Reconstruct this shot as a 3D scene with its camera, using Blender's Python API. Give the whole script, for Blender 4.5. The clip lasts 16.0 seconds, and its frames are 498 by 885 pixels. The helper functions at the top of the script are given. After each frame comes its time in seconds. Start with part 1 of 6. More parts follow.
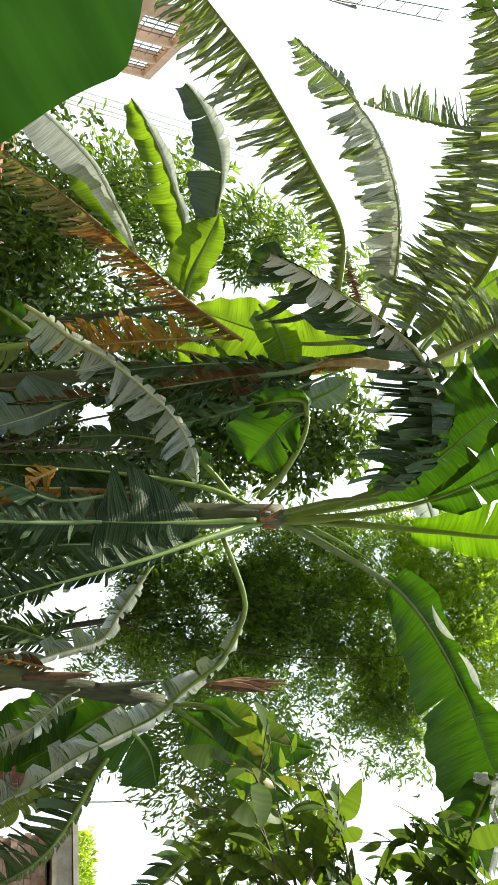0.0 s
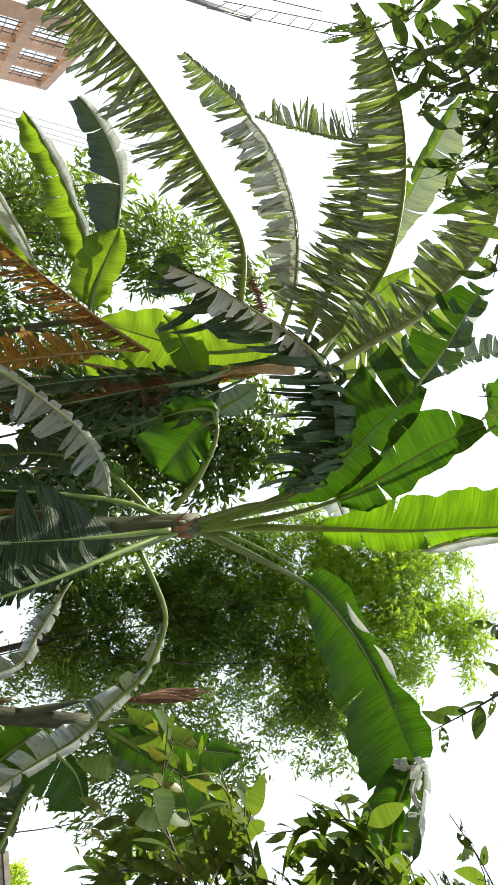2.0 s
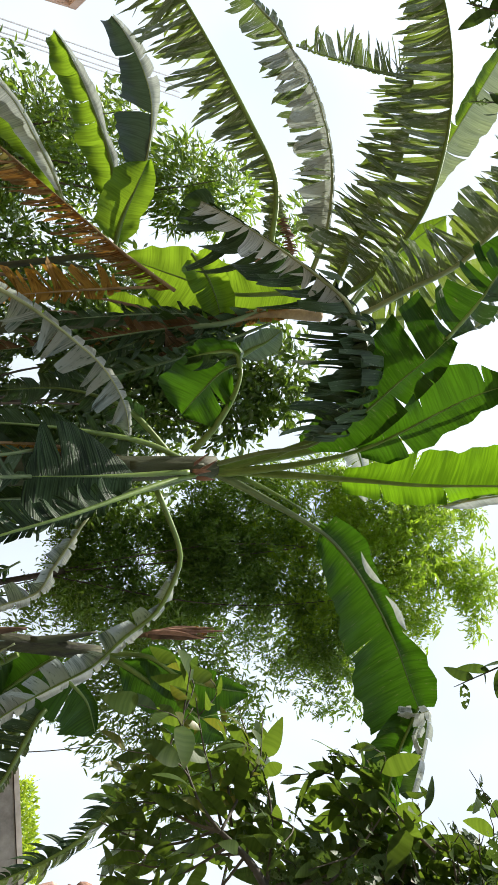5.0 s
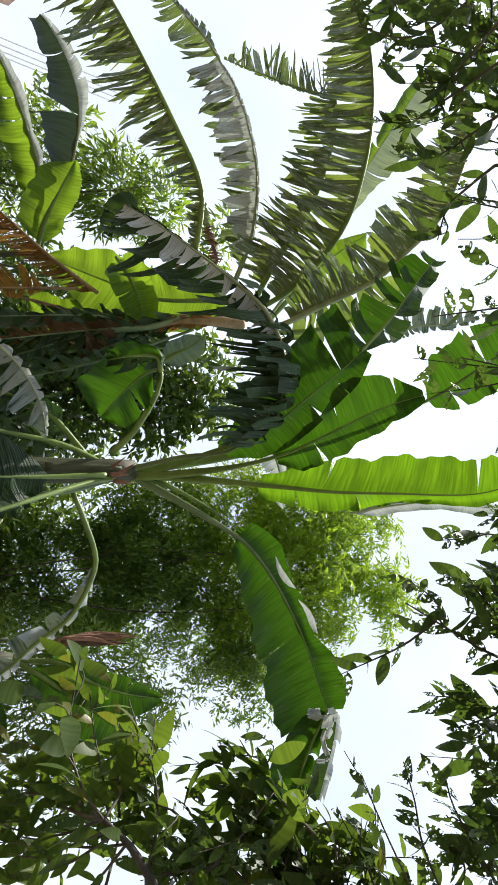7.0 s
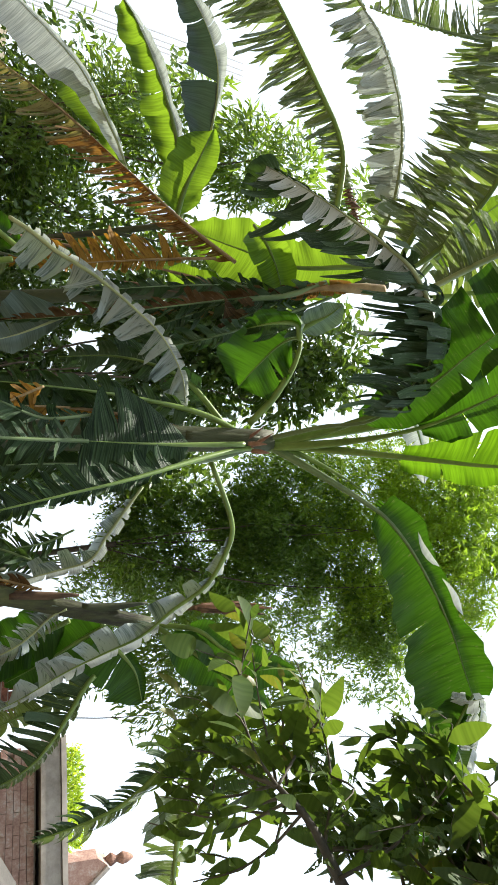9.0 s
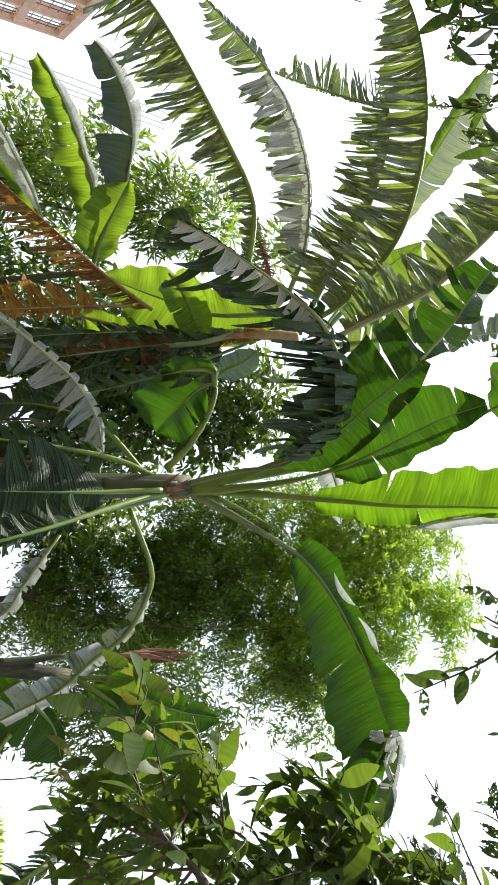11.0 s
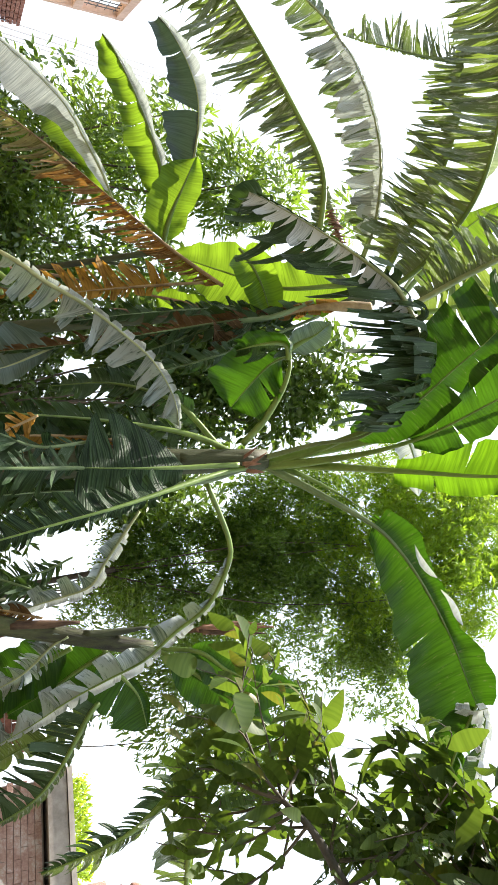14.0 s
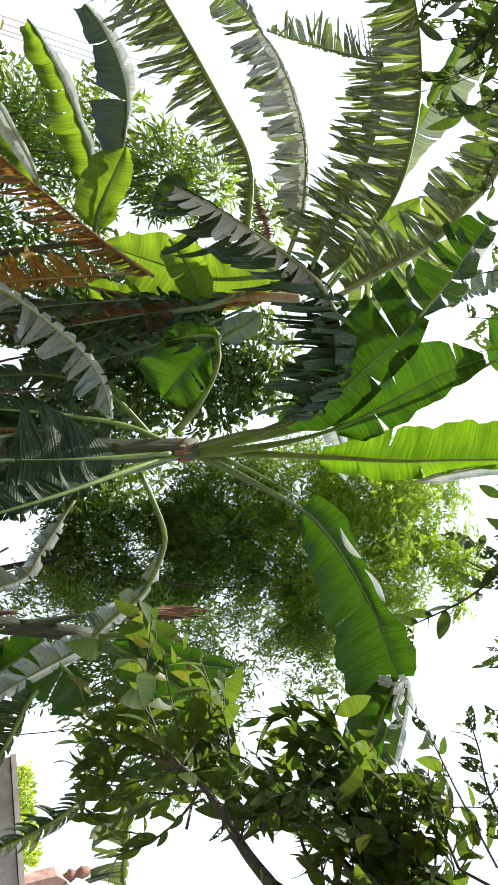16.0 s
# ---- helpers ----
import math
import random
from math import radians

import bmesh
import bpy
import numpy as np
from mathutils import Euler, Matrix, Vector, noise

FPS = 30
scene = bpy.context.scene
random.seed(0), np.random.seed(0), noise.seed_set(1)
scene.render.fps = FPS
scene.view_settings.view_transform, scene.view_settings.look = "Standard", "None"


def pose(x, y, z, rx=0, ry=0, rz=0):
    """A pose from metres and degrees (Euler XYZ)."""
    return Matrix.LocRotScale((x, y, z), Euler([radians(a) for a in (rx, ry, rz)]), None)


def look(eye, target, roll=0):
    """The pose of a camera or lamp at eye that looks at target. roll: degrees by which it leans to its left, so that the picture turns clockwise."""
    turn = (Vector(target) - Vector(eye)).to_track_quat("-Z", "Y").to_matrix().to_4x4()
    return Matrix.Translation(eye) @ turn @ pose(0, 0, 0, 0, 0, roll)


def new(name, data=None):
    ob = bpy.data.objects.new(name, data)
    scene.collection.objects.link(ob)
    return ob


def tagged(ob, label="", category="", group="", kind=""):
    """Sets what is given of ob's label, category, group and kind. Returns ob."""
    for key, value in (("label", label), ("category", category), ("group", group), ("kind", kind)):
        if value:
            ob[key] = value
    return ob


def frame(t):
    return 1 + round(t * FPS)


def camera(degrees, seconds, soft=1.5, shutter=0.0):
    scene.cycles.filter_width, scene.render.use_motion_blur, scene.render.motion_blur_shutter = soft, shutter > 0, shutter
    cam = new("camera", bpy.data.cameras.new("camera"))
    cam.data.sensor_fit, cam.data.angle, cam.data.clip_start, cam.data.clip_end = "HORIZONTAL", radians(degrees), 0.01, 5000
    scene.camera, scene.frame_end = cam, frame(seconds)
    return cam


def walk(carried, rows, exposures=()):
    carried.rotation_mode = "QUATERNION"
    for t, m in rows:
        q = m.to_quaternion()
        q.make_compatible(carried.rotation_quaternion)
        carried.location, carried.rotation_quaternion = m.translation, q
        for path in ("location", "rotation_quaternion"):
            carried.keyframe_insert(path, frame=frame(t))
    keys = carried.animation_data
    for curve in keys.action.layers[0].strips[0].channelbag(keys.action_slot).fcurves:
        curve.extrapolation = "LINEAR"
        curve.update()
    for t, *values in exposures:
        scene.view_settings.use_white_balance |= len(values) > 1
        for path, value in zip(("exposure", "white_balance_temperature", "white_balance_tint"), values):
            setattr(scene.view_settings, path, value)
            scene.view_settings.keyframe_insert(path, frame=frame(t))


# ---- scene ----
cam = camera(39.6, 16.0, soft=1.2)
PATH = [
    (0, (0.488, 0.409, 1.642), (0.281, 2.275, 2.332), 94.5),
    (0.5, (0.507, 0.429, 1.621), (0.353, 2.319, 2.257), 93.9),
    (1, (0.52, 0.409, 1.641), (0.381, 2.264, 2.375), 94.0),
    (1.5, (0.516, 0.393, 1.669), (0.322, 2.193, 2.519), 93.7),
    (2, (0.489, 0.347, 1.687), (0.258, 2.121, 2.582), 91.8),
    (2.5, (0.504, 0.327, 1.726), (0.313, 1.984, 2.83), 91.4),
    (3, (0.434, 0.276, 1.67), (0.236, 1.862, 2.873), 90.5),
    (3.5, (0.426, 0.347, 1.636), (0.273, 2.06, 2.657), 91.9),
    (3.7, (0.403, 0.36, 1.63), (0.301, 2.126, 2.563), 91.7),
    (5.8, (0.526, 0.396, 1.688), (0.458, 2.201, 2.548), 92.7),
    (6, (0.524, 0.381, 1.687), (0.458, 2.166, 2.589), 93.0),
    (6.5, (0.525, 0.357, 1.691), (0.441, 2.119, 2.634), 92.8),
    (7, (0.514, 0.334, 1.711), (0.403, 2.041, 2.748), 94.5),
    (7.5, (0.556, 0.355, 1.733), (0.41, 2.013, 2.842), 94.8),
    (8, (0.504, 0.309, 1.699), (0.417, 2.025, 2.723), 94.0),
    (8.5, (0.562, 0.445, 1.677), (0.516, 2.28, 2.471), 93.6),
    (8.7, (0.569, 0.464, 1.669), (0.539, 2.328, 2.393), 93.9),
    (10.8, (0.545, 0.404, 1.717), (0.391, 2.2, 2.583), 94.8),
    (11, (0.538, 0.392, 1.717), (0.38, 2.169, 2.621), 94.5),
    (11.5, (0.535, 0.364, 1.737), (0.394, 2.105, 2.711), 93.9),
    (12, (0.527, 0.341, 1.73), (0.365, 2.064, 2.732), 93.9),
    (12.5, (0.525, 0.354, 1.708), (0.424, 2.131, 2.62), 94.4),
    (13, (0.532, 0.385, 1.662), (0.499, 2.249, 2.387), 93.2),
    (13.5, (0.554, 0.431, 1.632), (0.513, 2.326, 2.268), 91.2),
    (14, (0.565, 0.425, 1.664), (0.475, 2.282, 2.401), 92.2),
    (14.5, (0.549, 0.369, 1.708), (0.429, 2.154, 2.601), 92.7),
    (15, (0.532, 0.307, 1.728), (0.406, 2.059, 2.685), 92.3),
    (15.5, (0.553, 0.311, 1.712), (0.46, 2.085, 2.629), 92.1),
    (16, (0.538, 0.287, 1.704), (0.494, 2.083, 2.583), 90.8),
]
walk(cam, [(t, look(eye, target, roll)) for t, eye, target, roll in PATH],
     [(0, 1.42, 7100, 1), (0.5, 1.83, 7200, 2), (1.0, 1.92, 7100, 3), (1.5, 1.59, 6850, 7), (2.0, 1.29, 6800, 9), (2.5, 0.84, 6750, 10), (3.0, 0.64, 6450, 10), (3.5, 0.48, 6600, 10), (6.0, 1.26, 6600, 12), (7.0, 0.94, 6400, 15), (7.5, 0.89, 6400, 15), (8.0, 0.84, 6350, 16), (8.5, 1.34, 6500, 9), (11.0, 1.24, 6500, 14), (12.0, 0.99, 6400, 17), (12.5, 1.06, 6450, 16), (13.0, 1.42, 6550, 14), (13.5, 1.77, 6700, 12), (14.0, 1.70, 6600, 13), (14.5, 1.39, 6500, 14), (15.0, 1.14, 6400, 16), (16, 1.28, 6450, 14)])

# ---- light: hazy bright sky, high sun from the left ----
SUN_EL, SUN_AZ = 66.0, 292.0
world = bpy.data.worlds.new("sky")
scene.world = world
world.use_nodes = True
wn, wl = world.node_tree.nodes, world.node_tree.links
sky = wn.new("ShaderNodeTexSky")
sky.sky_type, sky.sun_disc = "NISHITA", False
sky.sun_elevation, sky.sun_rotation = radians(SUN_EL), radians(SUN_AZ)
sky.air_density, sky.dust_density, sky.ozone_density = 1.0, 4.0, 1.0
veil = wn.new("ShaderNodeMixRGB")
veil.inputs[0].default_value = 0.7
veil.inputs[2].default_value = (10.2, 11.6, 13.0, 1)
cloud_at = wn.new("ShaderNodeTexCoord")
clouds = wn.new("ShaderNodeTexNoise")
clouds.inputs["Scale"].default_value, clouds.inputs["Detail"].default_value = 2.2, 4
cloud_fac = wn.new("ShaderNodeMapRange")
cloud_fac.inputs[1].default_value, cloud_fac.inputs[2].default_value = 0.35, 0.65
cloud_fac.inputs[3].default_value, cloud_fac.inputs[4].default_value = 0.62, 0.9
wl.new(cloud_at.outputs["Generated"], clouds.inputs["Vector"])
wl.new(clouds.outputs[0], cloud_fac.inputs[0])
wl.new(cloud_fac.outputs[0], veil.inputs[0])
wl.new(sky.outputs[0], veil.inputs[1])
wl.new(veil.outputs[0], wn["Background"].inputs[0])
wn["Background"].inputs[1].default_value = 0.056
sun = new("sun", bpy.data.lights.new("sun", "SUN"))
sun.data.energy, sun.data.angle, sun.data.color = 5.0, radians(1.2), (1, 0.95, 0.86)
sun.matrix_basis = look((0, 0, 0), (-math.sin(radians(SUN_AZ)) * math.cos(radians(SUN_EL)), -math.cos(radians(SUN_AZ)) * math.cos(radians(SUN_EL)), -math.sin(radians(SUN_EL))))


# ---- materials ----
def mat_new(name):
    m = bpy.data.materials.new(name)
    m.use_nodes = True
    m.node_tree.nodes.clear()
    return m, m.node_tree.nodes, m.node_tree.links


def ramp(nodes, links, fac, stops):
    r = nodes.new("ShaderNodeValToRGB")
    while len(r.color_ramp.elements) < len(stops):
        r.color_ramp.elements.new(0.5)
    for e, (at, c) in zip(r.color_ramp.elements, stops):
        e.position, e.color = at, (*c, 1)
    links.new(fac, r.inputs[0])
    return r.outputs[0]


def leaf_material(name, dark, light, glow, through_share=0.45, rough=0.42, vein=110.0, holes=0.0, spots=(0.2, 0.16, 0.05), wear_glint=0.0, gloss=0.28, patch=0.22, relief=0.006):
    """A leaf: u runs along the rib in metres, v across. Veins lie across the rib; the light that shines through is tinted by glow."""
    m, n, l = mat_new(name)
    uv = n.new("ShaderNodeUVMap")
    sep = n.new("ShaderNodeSeparateXYZ")
    l.new(uv.outputs[0], sep.inputs[0])
    geo = n.new("ShaderNodeNewGeometry")
    info = n.new("ShaderNodeObjectInfo")
    coords = n.new("ShaderNodeTexCoord")
    big = n.new("ShaderNodeTexNoise")
    big.inputs["Scale"].default_value, big.inputs["Detail"].default_value = 5.0, 5
    l.new(coords.outputs["Object"], big.inputs["Vector"])
    # fine lines across the blade, their contrast raised to paint gloss on vein ridges
    stretch = n.new("ShaderNodeMapping")
    stretch.inputs["Scale"].default_value = (vein, 5.0, 1)
    l.new(uv.outputs[0], stretch.inputs[0])
    lines = n.new("ShaderNodeTexNoise")
    lines.inputs["Scale"].default_value, lines.inputs["Detail"].default_value = 1.0, 2
    l.new(stretch.outputs[0], lines.inputs["Vector"])
    sharp = n.new("ShaderNodeMapRange")
    sharp.inputs[1].default_value, sharp.inputs[2].default_value = 0.32, 0.68
    l.new(lines.outputs[0], sharp.inputs[0])
    add = n.new("ShaderNodeMath")
    add.operation = "MULTIPLY_ADD"
    add.inputs[1].default_value = 0.5
    l.new(sharp.outputs[0], add.inputs[0])
    wide = n.new("ShaderNodeMapping")
    wide.inputs["Scale"].default_value = (vein * 0.16, 1.6, 1)
    l.new(uv.outputs[0], wide.inputs[0])
    bands = n.new("ShaderNodeTexNoise")
    bands.inputs["Scale"].default_value, bands.inputs["Detail"].default_value = 1.0, 3
    l.new(wide.outputs[0], bands.inputs["Vector"])
    banded = n.new("ShaderNodeMath")
    banded.operation = "MULTIPLY_ADD"
    banded.inputs[1].default_value, banded.inputs[2].default_value = 0.55, -0.16
    l.new(bands.outputs[0], banded.inputs[0])
    half = n.new("ShaderNodeMath")
    half.operation = "MULTIPLY_ADD"
    half.inputs[1].default_value = 0.42
    l.new(big.outputs[0], half.inputs[0])
    l.new(banded.outputs[0], half.inputs[2])
    l.new(half.outputs[0], add.inputs[2])
    isl = n.new("ShaderNodeMath")
    isl.operation = "MULTIPLY_ADD"
    isl.inputs[1].default_value = patch
    l.new(geo.outputs["Random Per Island"], isl.inputs[0])
    l.new(add.outputs[0], isl.inputs[2])
    obr = n.new("ShaderNodeMath")
    obr.operation = "MULTIPLY_ADD"
    obr.inputs[1].default_value = 0.16
    l.new(info.outputs["Random"], obr.inputs[0])
    l.new(isl.outputs[0], obr.inputs[2])
    col = ramp(n, l, obr.outputs[0], [(0.42, dark), (0.95, light)])
    mid = tuple(g * 0.55 for g in glow)
    shine = ramp(n, l, obr.outputs[0], [(0.42, mid), (0.95, glow)])
    if wear_glint > 0:
        fine = n.new("ShaderNodeTexNoise")
        fine.inputs["Scale"].default_value, fine.inputs["Detail"].default_value = 1.0, 5
        fine.inputs["Roughness"].default_value = 0.7
        smear = n.new("ShaderNodeMapping")
        smear.inputs["Scale"].default_value = (60, 14, 1)
        l.new(uv.outputs[0], smear.inputs[0])
        l.new(smear.outputs[0], fine.inputs["Vector"])
        mask = ramp(n, l, fine.outputs[0], [(0.62 - 0.2 * wear_glint, (0, 0, 0)), (0.72 - 0.2 * wear_glint, (1, 1, 1))])
        for which in ("col", "shine"):
            mix = n.new("ShaderNodeMixRGB")
            mix.inputs[2].default_value = (*spots, 1)
            l.new(mask, mix.inputs[0])
            l.new(col if which == "col" else shine, mix.inputs[1])
            if which == "col":
                col = mix.outputs[0]
            else:
                shine = mix.outputs[0]
    bump = n.new("ShaderNodeBump")
    bump.inputs["Strength"].default_value, bump.inputs["Distance"].default_value = 0.5, relief
    l.new(add.outputs[0], bump.inputs["Height"])
    pri = n.new("ShaderNodeBsdfPrincipled")
    pri.inputs["Roughness"].default_value = rough
    pri.inputs["Specular IOR Level"].default_value = gloss
    l.new(col, pri.inputs["Base Color"])
    l.new(bump.outputs[0], pri.inputs["Normal"])
    tra = n.new("ShaderNodeBsdfTranslucent")
    l.new(shine, tra.inputs["Color"])
    both = n.new("ShaderNodeMixShader")
    both.inputs[0].default_value = through_share
    l.new(pri.outputs[0], both.inputs[1])
    l.new(tra.outputs[0], both.inputs[2])
    end = both.outputs[0]
    if holes > 0:
        bites = n.new("ShaderNodeTexVoronoi")
        bites.inputs["Scale"].default_value = 75.0
        l.new(coords.outputs["Object"], bites.inputs["Vector"])
        warp = n.new("ShaderNodeTexNoise")
        warp.inputs["Scale"].default_value = 42.0
        shift = n.new("ShaderNodeVectorMath")
        shift.operation = "MULTIPLY_ADD"
        off = n.new("ShaderNodeCombineXYZ")
        l.new(info.outputs["Random"], off.inputs[0])
        l.new(info.outputs["Random"], off.inputs[1])
        shift.inputs[1].default_value = (9, 17, 5)
        l.new(off.outputs[0], shift.inputs[0])
        l.new(coords.outputs["Object"], shift.inputs[2])
        l.new(shift.outputs[0], warp.inputs["Vector"])
        l.new(shift.outputs[0], bites.inputs["Vector"])
        mul = n.new("ShaderNodeMath")
        mul.operation = "MULTIPLY_ADD"
        mul.inputs[1].default_value = -0.55
        l.new(bites.outputs[0], mul.inputs[0])
        l.new(warp.outputs[0], mul.inputs[2])
        cut = n.new("ShaderNodeMath")
        cut.operation = "GREATER_THAN"
        cut.inputs[1].default_value = 0.5 - 0.3 * holes
        l.new(mul.outputs[0], cut.inputs[0])
        clear = n.new("ShaderNodeBsdfTransparent")
        open_mix = n.new("ShaderNodeMixShader")
        l.new(cut.outputs[0], open_mix.inputs[0])
        l.new(end, open_mix.inputs[1])
        l.new(clear.outputs[0], open_mix.inputs[2])
        end = open_mix.outputs[0]
    out = n.new("ShaderNodeOutputMaterial")
    l.new(end, out.inputs[0])
    return m


def solid_material(name, dark, light, scale=12.0, rough=0.75, stretch=(1, 1, 1), bump_size=0.01, fleck=None):
    """A rough solid: two colours by noise at two scales, with relief."""
    m, n, l = mat_new(name)
    coords = n.new("ShaderNodeTexCoord")
    mapping = n.new("ShaderNodeMapping")
    mapping.inputs["Scale"].default_value = stretch
    l.new(coords.outputs["Object"], mapping.inputs[0])
    a = n.new("ShaderNodeTexNoise")
    a.inputs["Scale"].default_value, a.inputs["Detail"].default_value = scale, 8
    a.inputs["Roughness"].default_value = 0.65
    l.new(mapping.outputs[0], a.inputs["Vector"])
    b = n.new("ShaderNodeTexNoise")
    b.inputs["Scale"].default_value, b.inputs["Detail"].default_value = scale * 0.17, 3
    l.new(coords.outputs["Object"], b.inputs["Vector"])
    info = n.new("ShaderNodeObjectInfo")
    s = n.new("ShaderNodeMath")
    s.operation = "ADD"
    l.new(a.outputs[0], s.inputs[0])
    l.new(b.outputs[0], s.inputs[1])
    s2 = n.new("ShaderNodeMath")
    s2.operation = "MULTIPLY_ADD"
    s2.inputs[1].default_value = 0.25
    l.new(info.outputs["Random"], s2.inputs[0])
    l.new(s.outputs[0], s2.inputs[2])
    stops = [(0.38, dark), (0.62, light)] if not fleck else [(0.36, dark), (0.55, light), (0.66, fleck)]
    sc = n.new("ShaderNodeMath")
    sc.operation = "MULTIPLY"
    sc.inputs[1].default_value = 0.45
    l.new(s2.outputs[0], sc.inputs[0])
    col = ramp(n, l, sc.outputs[0], stops)
    bump = n.new("ShaderNodeBump")
    bump.inputs["Strength"].default_value, bump.inputs["Distance"].default_value = 0.6, bump_size
    l.new(a.outputs[0], bump.inputs["Height"])
    pri = n.new("ShaderNodeBsdfPrincipled")
    pri.inputs["Roughness"].default_value = rough
    l.new(col, pri.inputs["Base Color"])
    l.new(bump.outputs[0], pri.inputs["Normal"])
    out = n.new("ShaderNodeOutputMaterial")
    l.new(pri.outputs[0], out.inputs[0])
    return m


GREEN = leaf_material("banana_leaf_green", (0.012, 0.050, 0.004), (0.042, 0.11, 0.010), (0.052, 0.145, 0.005), 0.40, 0.40, vein=90, gloss=0.3, relief=0.009)
# near-black green; its pale lines paint the lit gloss of the pleats
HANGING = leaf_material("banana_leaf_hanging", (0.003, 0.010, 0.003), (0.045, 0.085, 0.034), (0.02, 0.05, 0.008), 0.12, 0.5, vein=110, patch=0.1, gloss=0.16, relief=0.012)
NEARBIG = leaf_material("broad_leaf_smooth", (0.022, 0.095, 0.010), (0.045, 0.14, 0.016), (0.065, 0.25, 0.008), 0.47, 0.5, vein=60, relief=0.001)
NEARBLUE = leaf_material("broad_leaf_bluish", (0.055, 0.105, 0.08), (0.13, 0.20, 0.16), (0.12, 0.22, 0.09), 0.25, 0.42, vein=40, relief=0.002, gloss=0.4)
DEEP = leaf_material("banana_leaf_deep", (0.013, 0.046, 0.004), (0.040, 0.095, 0.010), (0.035, 0.105, 0.003), 0.38, 0.42, vein=90, wear_glint=0.15, spots=(0.10, 0.12, 0.04), gloss=0.25)
YOUNG = leaf_material("banana_leaf_young", (0.045, 0.112, 0.008), (0.10, 0.20, 0.018), (0.20, 0.33, 0.016), 0.45, 0.45, vein=80, gloss=0.25)
LIME = leaf_material("banana_leaf_lime", (0.038, 0.112, 0.006), (0.085, 0.195, 0.012), (0.145, 0.305, 0.007), 0.45, 0.42, vein=70, gloss=0.25, relief=0.009)
DARK = leaf_material("banana_leaf_old", (0.010, 0.026, 0.008), (0.034, 0.064, 0.020), (0.05, 0.10, 0.012), 0.25, 0.42, wear_glint=0.15, spots=(0.10, 0.13, 0.08), patch=0.4, relief=0.012, gloss=0.2)
# waxy pale leaf; sheen of sunlit tops and folds is in the colour too
GREY = leaf_material("banana_leaf_waxy_sheen", (0.27, 0.31, 0.30), (0.54, 0.58, 0.57), (0.36, 0.40, 0.36), 0.36, 0.42, wear_glint=0.12, spots=(0.26, 0.31, 0.27), patch=0.4, gloss=0.4, vein=150)
GREYDARK = leaf_material("banana_leaf_waxy_torn", (0.030, 0.062, 0.042), (0.27, 0.315, 0.295), (0.08, 0.13, 0.06), 0.18, 0.36, wear_glint=0.3, spots=(0.04, 0.075, 0.045), patch=0.45, gloss=0.45)
# bluish leaf in two copies: this one paler because lit, the next darker
BLUE = leaf_material("banana_leaf_bluish_lit", (0.04, 0.075, 0.062), (0.13, 0.18, 0.16), (0.08, 0.14, 0.06), 0.2, 0.38, gloss=0.45, patch=0.3)
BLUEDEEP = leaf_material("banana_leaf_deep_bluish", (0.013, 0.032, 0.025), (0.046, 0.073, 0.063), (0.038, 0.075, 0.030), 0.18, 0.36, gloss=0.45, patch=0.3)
TORN = leaf_material("banana_leaf_torn", (0.055, 0.09, 0.026), (0.18, 0.22, 0.095), (0.20, 0.28, 0.035), 0.36, 0.4, wear_glint=0.3, spots=(0.30, 0.33, 0.22), patch=0.5)
# pale spots in this colour stand for glints on the torn strips
TORNDARK = leaf_material("banana_leaf_torn_old", (0.030, 0.055, 0.020), (0.15, 0.185, 0.105), (0.14, 0.215, 0.032), 0.32, 0.34, wear_glint=0.45, spots=(0.36, 0.39, 0.31), patch=0.55, gloss=0.45)
OLDGLOSS = leaf_material("banana_leaf_old_glossy", (0.007, 0.024, 0.008), (0.050, 0.088, 0.038), (0.035, 0.085, 0.014), 0.2, 0.46, wear_glint=0.2, spots=(0.17, 0.22, 0.15), patch=0.4, gloss=0.3, relief=0.01)
PALE = leaf_material("banana_leaf_pale", (0.17, 0.22, 0.13), (0.34, 0.39, 0.26), (0.26, 0.33, 0.15), 0.35, 0.42, wear_glint=0.15, spots=(0.38, 0.42, 0.33), patch=0.2, gloss=0.4)
SILVER = leaf_material("banana_leaf_silvery", (0.15, 0.19, 0.18), (0.50, 0.55, 0.55), (0.36, 0.40, 0.34), 0.22, 0.42, wear_glint=0.25, spots=(0.14, 0.19, 0.13), patch=0.5, gloss=0.4)
HUSKLEAF = leaf_material("banana_leaf_rotten", (0.025, 0.014, 0.008), (0.11, 0.065, 0.03), (0.12, 0.06, 0.015), 0.2, 0.8, wear_glint=0.3, spots=(0.2, 0.13, 0.07), gloss=0.1, patch=0.5)
DEAD = leaf_material("banana_leaf_dead", (0.04, 0.022, 0.010), (0.19, 0.105, 0.040), (0.30, 0.145, 0.025), 0.3, 0.7, wear_glint=0.45, spots=(0.26, 0.20, 0.08), gloss=0.15, patch=0.6)
FALLOW = leaf_material("banana_leaf_yellowing", (0.12, 0.06, 0.010), (0.29, 0.165, 0.032), (0.40, 0.20, 0.024), 0.38, 0.6, wear_glint=0.45, spots=(0.14, 0.065, 0.02), gloss=0.15, patch=0.5)
OLIVE = leaf_material("banana_leaf_withering", (0.05, 0.048, 0.016), (0.20, 0.18, 0.075), (0.24, 0.21, 0.05), 0.3, 0.6, wear_glint=0.4, spots=(0.10, 0.06, 0.025), gloss=0.2, patch=0.6)
FEATHER = leaf_material("feathery_leaf", (0.03, 0.08, 0.010), (0.12, 0.21, 0.02), (0.38, 0.58, 0.03), 0.46, 0.42, vein=40, patch=0.7)
